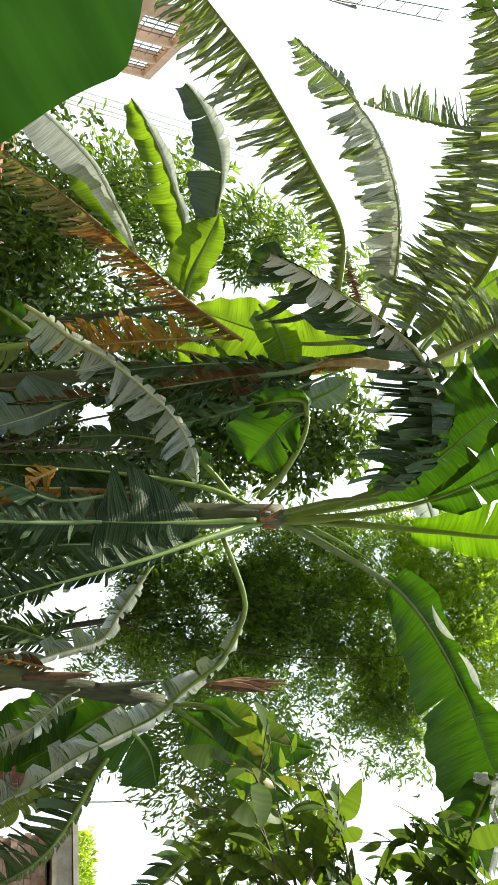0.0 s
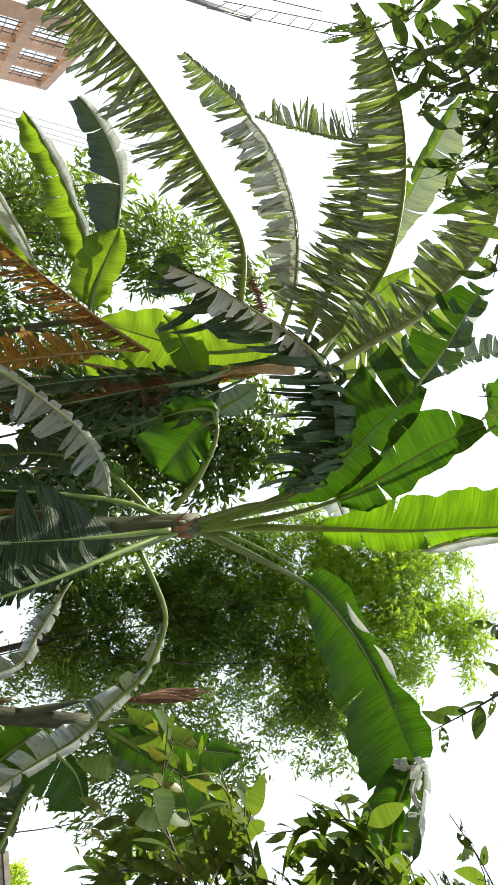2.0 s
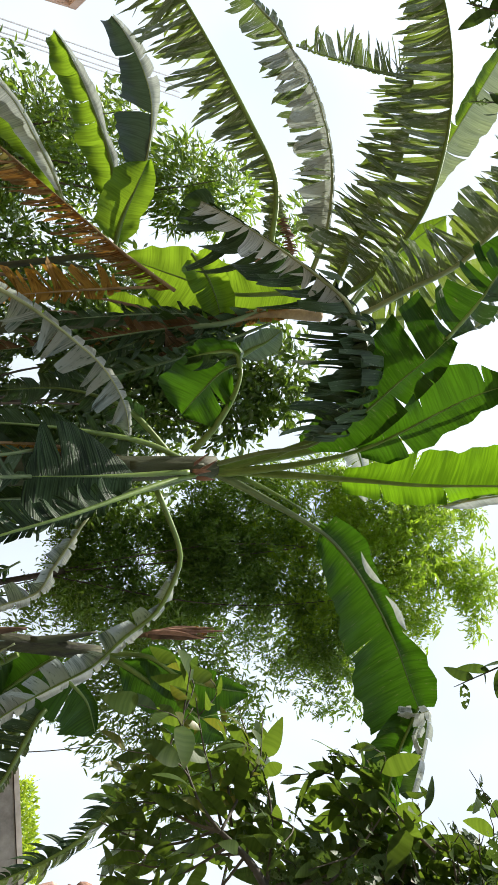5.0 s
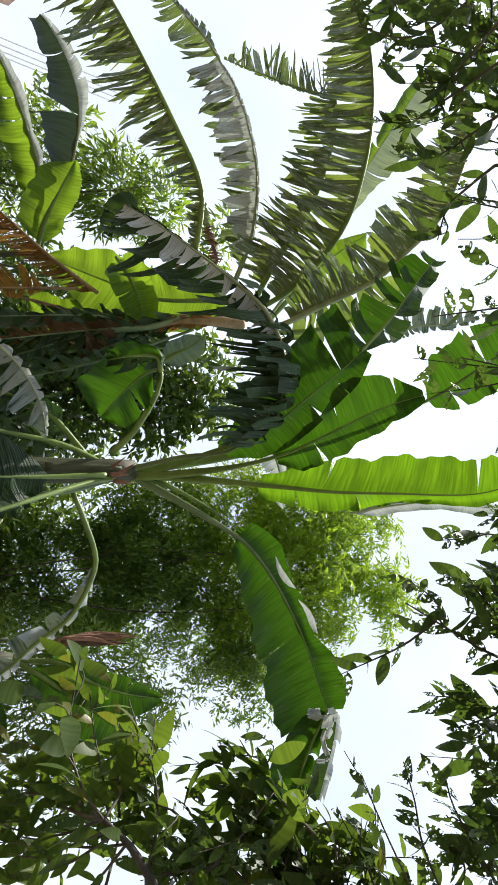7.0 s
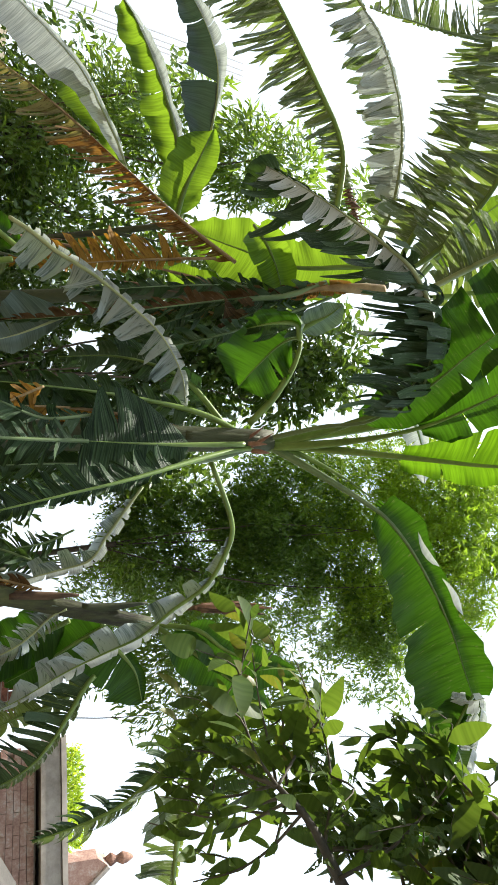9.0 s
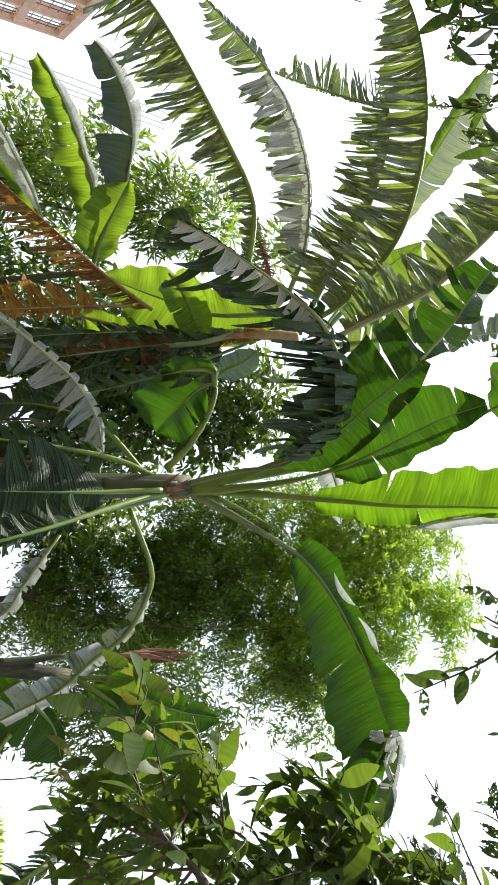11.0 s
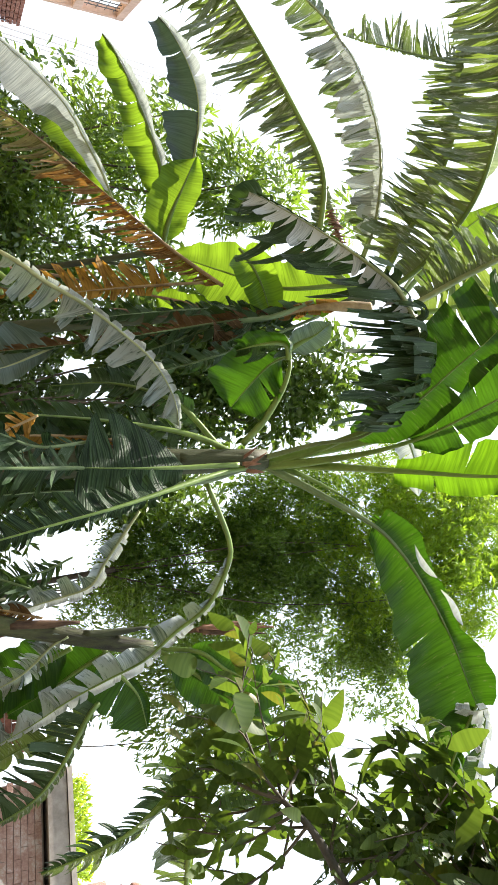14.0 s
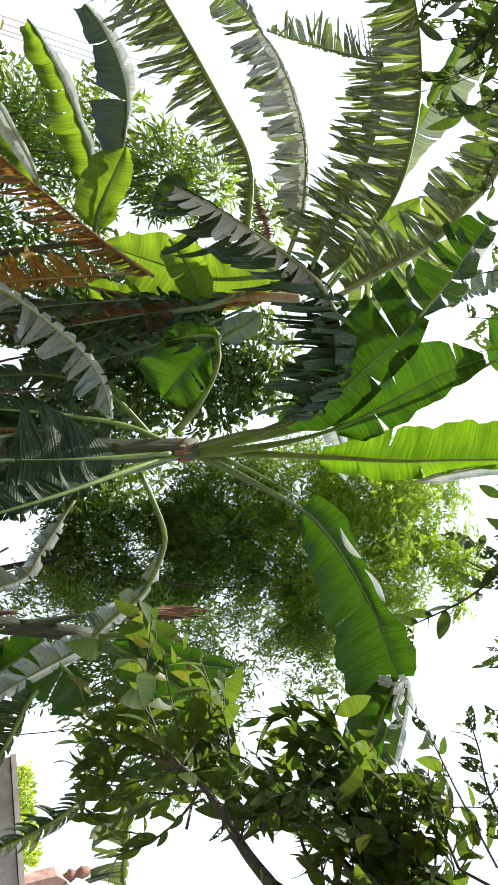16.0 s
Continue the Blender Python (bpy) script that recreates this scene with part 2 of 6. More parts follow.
BUSH = leaf_material("bush_leaf", (0.026, 0.060, 0.010), (0.10, 0.165, 0.032), (0.27, 0.43, 0.03), 0.40, 0.28, vein=40, gloss=0.6, patch=0.5)
# darker feathery leaf; the lower crown's shade is put into the colour
SHADEDCROWN = leaf_material("shaded_crown_leaf", (0.020, 0.055, 0.009), (0.085, 0.150, 0.028), (0.22, 0.37, 0.028), 0.44, 0.36, vein=40, patch=0.6, gloss=0.35)
# darker copy of the bush leaf, with the undergrowth's shade in its colour
BUSHDARK = leaf_material("undergrowth_leaf_shaded", (0.016, 0.040, 0.009), (0.075, 0.13, 0.032), (0.15, 0.25, 0.02), 0.34, 0.30, vein=40, gloss=0.6, patch=0.55)
NEAR = leaf_material("near_leaf", (0.024, 0.050, 0.018), (0.065, 0.105, 0.040), (0.105, 0.18, 0.022), 0.35, 0.42, vein=300, holes=0.66, wear_glint=0.2, gloss=0.2, relief=0.0008)
NEARWHOLE = leaf_material("near_leaf_whole", (0.024, 0.050, 0.018), (0.065, 0.105, 0.040), (0.105, 0.185, 0.02), 0.36, 0.42, vein=60, wear_glint=0.2, spots=(0.10, 0.09, 0.03), gloss=0.2, relief=0.0008)
# lit copy of the whole leaf for lower twigs; top boughs keep the silhouette tone
NEARLIT = leaf_material("near_leaf_lit", (0.022, 0.052, 0.010), (0.066, 0.108, 0.028), (0.155, 0.245, 0.020), 0.42, 0.5, vein=60, wear_glint=0.2, spots=(0.12, 0.10, 0.03), patch=0.3, gloss=0.18, relief=0.0008)
NEARYELLOW = leaf_material("near_leaf_yellowing", (0.05, 0.07, 0.010), (0.10, 0.115, 0.018), (0.20, 0.23, 0.02), 0.38, 0.4, vein=60, wear_glint=0.45, spots=(0.16, 0.10, 0.03), relief=0.0008)
RIB = solid_material("petiole_green", (0.065, 0.115, 0.014), (0.17, 0.255, 0.05), 10, 0.42, (1, 1, 1), 0.004)
STEMGREEN = solid_material("green_sheath", (0.018, 0.016, 0.008), (0.075, 0.088, 0.026), 9, 0.75, (3, 3, 0.6), 0.04, (0.16, 0.09, 0.055))
RIBPALE = solid_material("rib_pale", (0.16, 0.20, 0.08), (0.34, 0.38, 0.20), 10, 0.45, (1, 1, 1), 0.004)
RIBDEAD = solid_material("rib_dead", (0.13, 0.075, 0.03), (0.34, 0.24, 0.11), 18, 0.7, (1, 1, 1), 0.006)
RIBDARK = solid_material("rib_dark", (0.06, 0.10, 0.03), (0.15, 0.21, 0.08), 10, 0.45, (1, 1, 1), 0.004)
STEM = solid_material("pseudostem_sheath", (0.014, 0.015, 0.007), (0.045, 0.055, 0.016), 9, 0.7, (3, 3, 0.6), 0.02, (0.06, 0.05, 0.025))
HUSK = solid_material("dry_husk", (0.03, 0.016, 0.010), (0.14, 0.08, 0.042), 22, 0.9, (2, 2, 0.5), 0.02, (0.32, 0.21, 0.12))
HUSKRED = solid_material("pinkish_bract", (0.10, 0.045, 0.03), (0.34, 0.19, 0.13), 22, 0.8, (2, 2, 0.5), 0.008)
BARK = solid_material("bark", (0.035, 0.028, 0.022), (0.13, 0.10, 0.075), 25, 0.85, (2, 2, 0.6), 0.012)
TWIG = solid_material("twig_bark", (0.035, 0.032, 0.024), (0.11, 0.095, 0.068), 40, 0.8, (1, 1, 1), 0.003)
SOIL = solid_material("garden_soil", (0.045, 0.035, 0.022), (0.13, 0.10, 0.06), 6, 0.95, (1, 1, 1), 0.03, (0.07, 0.10, 0.03))
BRICK = solid_material("brick_clay", (0.09, 0.03, 0.02), (0.25, 0.095, 0.06), 30, 0.9, (1, 1, 1), 0.01, (0.42, 0.26, 0.19))
MORTAR = solid_material("mortar", (0.20, 0.17, 0.15), (0.34, 0.30, 0.27), 40, 0.95, (1, 1, 1), 0.004)
PLASTER = solid_material("weathered_plaster", (0.24, 0.21, 0.18), (0.46, 0.41, 0.36), 7, 0.9, (1, 1, 1), 0.006, (0.55, 0.50, 0.45))
CLAYPAINT = solid_material("terracotta_paint", (0.46, 0.30, 0.22), (0.66, 0.47, 0.37), 9, 0.8, (1, 1, 1), 0.004)
STEEL = solid_material("dull_steel", (0.05, 0.05, 0.055), (0.13, 0.13, 0.135), 30, 0.5, (1, 1, 1), 0.002)
# grey sheet with the shade on the shed put into its base colour
SHEET = solid_material("shaded_roof_sheet", (0.025, 0.023, 0.020), (0.058, 0.053, 0.047), 8, 0.9, (1, 1, 1), 0.02, (0.085, 0.078, 0.068))
OLDBRICK = solid_material("old_pale_brick", (0.20, 0.105, 0.08), (0.40, 0.25, 0.20), 30, 0.9, (1, 1, 1), 0.012, (0.50, 0.42, 0.36))
MOSS = leaf_material("roof_weed_leaf", (0.10, 0.20, 0.02), (0.22, 0.34, 0.04), (0.6, 0.75, 0.05), 0.5, 0.6, vein=40)


# ---- mesh helpers ----
def mesh_part(name, verts, faces, material, parent=None, label="", uvs=None, smooth=True):
    me = bpy.data.meshes.new(name)
    me.from_pydata([tuple(v) for v in verts], [], [tuple(int(i) for i in f) for f in faces])
    me.materials.append(material)
    if uvs is not None:
        layer = me.uv_layers.new(name="UVMap")
        index = np.empty(len(me.loops), dtype=np.int32)
        me.loops.foreach_get("vertex_index", index)
        layer.data.foreach_set("uv", np.asarray(uvs, dtype=np.float32)[index].ravel())
    if smooth:
        me.polygons.foreach_set("use_smooth", np.ones(len(me.polygons), dtype=bool))
    me.update()
    ob = new(name, me)
    if parent is not None:
        ob.parent = parent
    if label:
        ob["label"] = label
    return ob


def empty(name, at=(0, 0, 0)):
    ob = new(name)
    ob.location = at
    ob.empty_display_size = 0.1
    return ob


def spline(pts, count):
    """A smooth curve through the points, at even steps of length."""
    p = np.array(pts, dtype=float)
    if len(p) == 2:
        p = np.array([p[0], (p[0] + p[1]) / 2, p[1]])
    q = np.vstack([2 * p[0] - p[1], p, 2 * p[-1] - p[-2]])
    fine = []
    for i in range(1, len(q) - 2):
        for t in np.linspace(0, 1, 24, endpoint=False):
            a, b, c, d = q[i - 1], q[i], q[i + 1], q[i + 2]
            fine.append(0.5 * (2 * b + (c - a) * t + (2 * a - 5 * b + 4 * c - d) * t * t + (3 * b - a - 3 * c + d) * t ** 3))
    fine.append(p[-1])
    fine = np.array(fine)
    run = np.r_[0, np.cumsum(np.linalg.norm(np.diff(fine, axis=0), axis=1))]
    at = np.linspace(0, run[-1], count)
    return np.stack([np.interp(at, run, fine[:, k]) for k in range(3)], 1), run[-1]


def unit(v):
    v = np.asarray(v, dtype=float)
    return v / np.maximum(np.linalg.norm(v, axis=-1, keepdims=True), 1e-9)


def tube_data(pts, radii, sides=8, count=24, flat=1.0, up=(0.13, 0.21, 0.97), first=0):
    c, _ = spline(pts, count)
    t = unit(np.gradient(c, axis=0))
    r = np.interp(np.linspace(0, 1, count), np.linspace(0, 1, len(radii)), radii)
    a = unit(np.cross(t, up))
    b = np.cross(t, a)
    verts, faces = [], []
    for i in range(count):
        for k in range(sides):
            w = 2 * math.pi * k / sides
            verts.append(c[i] + r[i] * (a[i] * math.cos(w) + flat * b[i] * math.sin(w)))
    for i in range(count - 1):
        for k in range(sides):
            j = (k + 1) % sides
            faces.append((first + i * sides + k, first + i * sides + j, first + (i + 1) * sides + j, first + (i + 1) * sides + k))
    faces.append(tuple(first + k for k in reversed(range(sides))))
    faces.append(tuple(first + (count - 1) * sides + k for k in range(sides)))
    return verts, faces


def tube(name, pts, radii, material, parent=None, label="", sides=8, count=24, flat=1.0):
    v, f = tube_data(pts, radii, sides, count, flat)
    return mesh_part(name, v, f, material, parent, label)


def box_data(centre, size, turn=None, first=0, worn=0.0):
    x, y, z = (s / 2 for s in size)
    corners = [Vector((a * x, b * y, c * z)) for a in (-1, 1) for b in (-1, 1) for c in (-1, 1)]
    if turn is not None:
        corners = [turn @ v for v in corners]
    verts = [tuple(Vector(centre) + v) for v in corners]
    faces = [tuple(first + i for i in f) for f in ((0, 1, 3, 2), (4, 6, 7, 5), (0, 4, 5, 1), (2, 3, 7, 6), (0, 2, 6, 4), (1, 5, 7, 3))]
    return verts, faces


# ---- banana leaves ----
def banana_leaf(plant, pts, face, right, left, start=0.2, r_tilt=0, l_tilt=0, strip=0.5, gap=0.1, lean=0.25, hang=0.0, ragged=0.1, wave=0.012,
                blade=None, rib=None, rib_r=0.014, seed=0, label="", twist=0.2, tip=0.3, base_r=1.0, blade_r=None, grow=1.0, jag=0, blunt=0.45, cell=0.035, rprof=None, lprof=None, joined=None, uneven=0.5):
    """One leaf: a rib through pts with a blade on both sides (half widths right and left in metres, as one goes along the rib with face towards one).
    The tilts fold the halves towards face. The blade is split into strips about strip metres long, open by gap; hang bends them to the ground.
    rprof and lprof give the outline of a half as shares of its width, at even steps along the blade;
    joined is the share of a strip that still holds to its neighbours, uneven how far their widths differ."""
    rng = np.random.default_rng(seed + 11)
    blade, rib = blade or GREEN, rib or RIB
    count = 160
    c, length = spline(pts, count)
    t = unit(np.gradient(c, axis=0))
    n0 = np.array(face, dtype=float)
    side = unit(np.cross(t, n0))
    nrm = np.cross(side, t)
    run = np.linspace(0, length, count)
    begin = start * length
    span = length - begin
    verts, faces, uvs = [], [], []
    down = np.array((0, 0, -1.0))

    def at(s, what):
        return np.array([np.interp(s, run, what[:, k]) for k in range(3)])

    halves = []
    for sign, width, tilt in ((1, right, r_tilt), (-1, left, l_tilt)):
        if width <= 0:
            continue
        verts, faces, uvs = [], [], []
        halves.append((verts, faces, uvs, (blade_r or blade) if sign > 0 else blade))
        s = begin
        phase = rng.uniform(0, 6)
        while s < length - 0.005:
            size = min(strip * float(np.clip(rng.lognormal(-0.1, uneven), 0.35, 2.6)), length - s)
            if length - s - size < 0.3 * strip:
                size = length - s
            mid = s + size / 2
            cells = max(1, min(24, int(size / cell)))
            rows = 7
            fac = 1 - ragged * rng.uniform(0, 1) ** (1.0 if strip < 0.13 else 1.5)
            torn = strip < 0.13
            tw = rng.normal(0, twist * 1.3) if torn else rng.normal(0, twist) if strip < 0.3 else rng.normal(0, twist * 0.25)
            ln = lean + rng.normal(0, (0.10 + 0.3 * gap) if torn else 0.06 + 0.12 * gap)
            hg = max(0, hang * rng.uniform(0.7, 1.25))
            pinch = min(0.9, gap * float(np.clip(rng.lognormal(-0.35, 0.8), 0.1, 2.6))) * (0.55 if torn and gap <= 1 else 1)
            curl_most = 0.8
            band = rng.uniform(0.02, 0.45) if rng.uniform() < 0.75 else 0.0
            if joined is not None:
                band, curl_most = joined * rng.uniform(0.8, 1.15), 0.25
            curl = rng.normal(0, curl_most if torn else 0.5 if strip < 0.3 else 0.12)
            turn = tilt + rng.normal(0, jag + (12 if torn and joined is None else 0))
            slant = rng.uniform(-0.5, 0.5) if torn else 0.0
            base = len(verts)
            for i in range(cells + 1):
                sv = s + size * i / cells
                u = (sv - begin) / span
                um = (mid - begin) / span if cells < 3 else u
                w = width * min(1, (max(um, 0.02) / 0.10) ** 0.6) * min(1, (max(1 - um, 0.01) / tip) ** 0.65) * fac * (grow + (1 - grow) * um)
                outline = rprof if sign > 0 else lprof
                if outline:
                    w = width * float(np.interp(um, np.linspace(0, 1, len(outline)), outline)) * fac
                if cells >= 3 and strip > 0.25:
                    w *= 1 + 0.05 * math.sin(sv * 23 + phase) + 0.04 * math.sin(sv * 51 + 2 * phase)
                T, S, N = at(sv, t), at(sv, side), at(sv, nrm)
                D = sign * S * math.cos(radians(turn)) + N * math.sin(radians(turn))
                head = unit(D + ln * T)
                p = at(sv, c) + N * 0.0
                step = w / (rows - 1)
                frac = i / cells - 0.5
                for j in range(rows):
                    v = j / (rows - 1)
                    free = max(0.0, (v - band) / (1 - band))
                    close = 1 - pinch * free - (blunt * min(0.7, 0.9 * gap + 0.2) * rng.uniform(0.4, 1) if j == rows - 1 and cells < 4 else 0)
                    q = p + T * (-frac * size * (1 - close)) + N * (frac * size * math.sin(tw) * free) + N * (curl * 0.25 * w * free * free)
                    q = q + N * wave * v * math.sin(sv * 38 + phase + 1.5 * sign) - N * wave * 1.3 * math.sin(v * math.pi)
                    verts.append(q)
                    uvs.append((sv, v * w))
                    h = min(0.97, hg * v ** (0.6 if torn else 1))
                    p = p + unit(head * (1 - h) + down * h) * step * (1 + slant * frac * v)
            for i in range(cells):
                for j in range(rows - 1):
                    a = base + i * rows + j
                    faces.append((a, a + 1, a + rows + 1, a + rows))
            s += size
    stalk = rib_r * 1.25
    radii = [stalk * base_r, stalk * (1 + (base_r - 1) * 0.45), rib_r * 0.95, rib_r * 0.55, rib_r * 0.3, rib_r * 0.12]
    sv, sf = tube_data(pts, radii, 12, 40, 1.0, tuple(n0 + 0.6 * unit(np.cross(n0, t[0]))) if base_r > 1 else tuple(n0))
    sv = np.array(sv).reshape(40, 12, 3)
    axis = sv.mean(1, keepdims=True)
    groove = np.array([1 - 0.72 * max(0.0, -math.sin(2 * math.pi * k / 12)) ** 3 if base_r > 1 else 1.0 for k in range(12)])[None, :, None]
    fade = np.clip(1.35 - 1.8 * np.linspace(0, 1, 40), 0, 1)[:, None, None]
    sv = axis + (sv - axis) * (1 + (groove - 1) * fade)
    spine = mesh_part("leaf", sv.reshape(-1, 3), sf, rib, plant, label)
    for v, f, uv, material in halves:
        mesh_part("blade_half", v, f, material, spine, "", uv)
    return spine


def banana_plant(label, foot, top, r0, r1, lean=(0, 0), material=None):
    """The pseudostem of a banana plant from the ground to its crown, ringed by old leaf sheaths."""
    foot, top = np.array(foot, dtype=float), np.array(top, dtype=float)
    plant = empty("banana_plant", tuple(foot))
    tagged(plant, label, "banana plant", "banana plants")
    local = top - foot
    mid = local * 0.55 + np.array((lean[0], lean[1], 0))
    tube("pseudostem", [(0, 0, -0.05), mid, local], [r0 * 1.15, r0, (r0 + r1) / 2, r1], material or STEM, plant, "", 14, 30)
    rng = np.random.default_rng(int(abs(foot[0]) * 100))
    for k in range(5):
        a, f = rng.uniform(0, 6.28), 0.2 + 0.16 * k
        out = np.array((math.cos(a), math.sin(a), 0))
        start = mid * (f / 0.55) if f < 0.55 else mid + (local - mid) * ((f - 0.55) / 0.45)
        rr = r0 + (r1 - r0) * f
        tube("leaf_sheath", [start + out * rr * 0.4, start + out * rr * 0.75 + np.array((0, 0, 0.22)), start + out * rr * 1.35 + np.array((0, 0, 0.42))],
             [rr * 0.7, rr * 0.5, rr * 0.15], HUSK if k % 2 else STEM, plant, "", 8, 10)
    for k in range(10):
        f, a = rng.uniform(0.1, 0.8), rng.uniform(0, 6.28)
        out = np.array((math.cos(a), math.sin(a), 0))
        start = mid * (f / 0.55) if f < 0.55 else mid + (local - mid) * ((f - 0.55) / 0.45)
        rr = r0 + (r1 - r0) * f
        fall = rng.uniform(0.15, 0.5)
        p = [start + out * rr * 0.95, start + out * (rr + 0.03) - np.array((0, 0, fall * 0.5)), start + out * (rr + rng.uniform(0.0, 0.07)) - np.array((0, 0, fall))]
        tube("dry_sheath", p, [0.014, 0.012, 0.003], HUSK, plant, "", 6, 8, 0.18)
    return plant


LEAVES_ON = {}


def put_leaf(plant, pts, face, right, left, extra):
    """One more leaf on a plant; its chance goes by the plant and the leaf's turn."""
    base = np.array(plant.location)
    k = LEAVES_ON.get(plant.name, 0)
    LEAVES_ON[plant.name] = k + 1
    banana_leaf(plant, [np.array(p) - base for p in pts], face, right, left, seed=k * 7 + int(base[0] * 50 + 200), **extra)


def spread(name, material, proto_v, proto_f, proto_uv, mats, parent=None, label=""):
    """Many copies of one small shape joined into one mesh; mats is an array of 3x4 placings."""
    pv, m = np.asarray(proto_v), np.asarray(mats)
    v = np.einsum("nij,kj->nki", m[:, :, :3], pv) + m[:, None, :, 3]
    n, k = len(m), len(pv)
    f = (np.asarray(proto_f)[None] + (np.arange(n) * k)[:, None, None])
    me = bpy.data.meshes.new(name)
    sides = f.shape[2]
    me.vertices.add(n * k)
    me.vertices.foreach_set("co", v.reshape(-1).astype(np.float32))
    total = n * f.shape[1]
    me.loops.add(total * sides)
    me.loops.foreach_set("vertex_index", f.reshape(-1).astype(np.int32))
    me.polygons.add(total)
    me.polygons.foreach_set("loop_start", (np.arange(total) * sides).astype(np.int32))
    me.polygons.foreach_set("loop_total", np.full(total, sides, dtype=np.int32))
    me.polygons.foreach_set("use_smooth", np.ones(total, dtype=bool))
    layer = me.uv_layers.new(name="UVMap")
    layer.data.foreach_set("uv", np.asarray(proto_uv, dtype=np.float32)[np.tile(np.asarray(proto_f), (n, 1)).reshape(-1)].ravel())
    me.materials.append(material)
    me.update(calc_edges=True)
    ob = new(name, me)
    if parent is not None:
        ob.parent = parent
    return tagged(ob, label, "", "", "stuff")


def leaflet(length, width, bend=0.12, fold=0.25, n=5):
    """A pointed leaf along +x, folded a little along its rib and bent down; quads only."""
    v, f, uv = [], [], []
    for i in range(n + 1):
        u = i / n
        w = width * math.sin(math.pi * min(1, u * 0.97 + 0.015) ** 0.8) ** (0.9 if n < 7 else 0.8)
        x, z = length * u, -bend * length * u * u
        for s in (-1, 0, 1):
            v.append((x, s * w / 2, z + abs(s) * fold * w / 2))
            uv.append((x, abs(s) * w / 2))
    for i in range(n):
        for s in range(2):
            a = i * 3 + s
            f.append((a, a + 1, a + 4, a + 3))
    return v, f, uv


def spray(length, stems, leaves, leaf_len, leaf_w, seed):
    """A loose drooping spray along +x: a few side stalks with thin curved leaflets at uneven angles."""
    rng = np.random.default_rng(seed)
    v, f, uv = [], [], []
    for k in range(stems):
        out = unit(np.array((1.0, rng.uniform(-1, 1), rng.uniform(-0.9, 0.3))))
        root = np.array((length * k / stems * 0.6, 0, -0.05 * length * k))
        for i in range(leaves):
            u = (i + rng.uniform(0.3, 0.9)) / leaves
            o = root + out * length * 0.6 * u + np.array((0, 0, -0.25 * length * u * u))
            d = unit(out * 0.4 + rng.normal(size=3) * 0.6 + np.array((0, 0, -0.55)))
            across = unit(np.cross(d, rng.normal(size=3))) * leaf_w / 2
            size = leaf_len * rng.uniform(0.6, 1.25)
            n = len(v)
            for p, q in ((o, 0), (o + d * size * 0.45 + across, 0.5), (o + d * size + np.array((0, 0, -0.2 * size)), 1), (o + d * size * 0.45 - across, 0.5)):
                v.append(tuple(p))
                uv.append((q * size, 0))
            f.append((n, n + 1, n + 2, n + 3))
    return v, f, uv


def scatter_in(rng, blobs, count):
    """Points in a set of ellipsoids (x, y, z, rx, ry, rz, weight), denser near their skins, and the way out from each middle."""
    b = np.array(blobs, dtype=float)
    pick = rng.choice(len(b), count, p=b[:, 6] / b[:, 6].sum())
    d = unit(rng.normal(size=(count, 3)))
    r = rng.uniform(0.15, 1, count) ** 0.5
    p = b[pick, :3] + d * b[pick, 3:6] * r[:, None]
    return p, d


def placings(rng, p, d, low, high, droop=0.4, wild=0.6):
    """Placings that turn +x outward and a little down, with chance."""
    n = len(p)
    x = unit(d + rng.normal(size=(n, 3)) * wild + np.array((0, 0, -droop)))
    y = unit(np.cross(np.array((0, 0, 1.0)) + rng.normal(size=(n, 3)) * 0.5, x))
    z = np.cross(x, y)
    s = rng.uniform(low, high, n)[:, None]
    return np.stack([x * s, y * s, z * s, p], axis=2)


GAPS = [(-0.5, 8.28, 2.73, 0.22), (-0.34, 8.26, 2.99, 0.17), (1.47, 8.32, 2.62, 0.29), (1.77, 8.32, 2.19, 0.26)]
THIN = [(2.26, 8.02, 5.25, 0.28), (2.68, 7.86, 5.35, 0.30), (3.10, 7.50, 5.78, 0.42), (3.57, 7.45, 5.55, 0.40)]


def open_air(p):
    """False for leaves in lanes that run back from the camera's place, cut to fit its view of sky between the trees,
    and for most of those in the thin lanes.
    """
    keep = np.ones(len(p), dtype=bool)
    for gx, gy, gz, r in GAPS:
        f = (p[:, 1] - 0.43) / (gy - 0.43)
        keep &= np.hypot(p[:, 0] - 0.55 - (gx - 0.55) * f, p[:, 2] - 1.63 - (gz - 1.63) * f) > r * np.maximum(f, 0.3)
    sparse = np.random.default_rng(5).uniform(size=len(p)) < 0.28
    for gx, gy, gz, r in THIN:
        f = (p[:, 1] - 0.43) / (gy - 0.43)
        keep &= sparse | (np.hypot(p[:, 0] - 0.55 - (gx - 0.55) * f, p[:, 2] - 1.63 - (gz - 1.63) * f) > r * np.maximum(f, 0.3))
    return keep


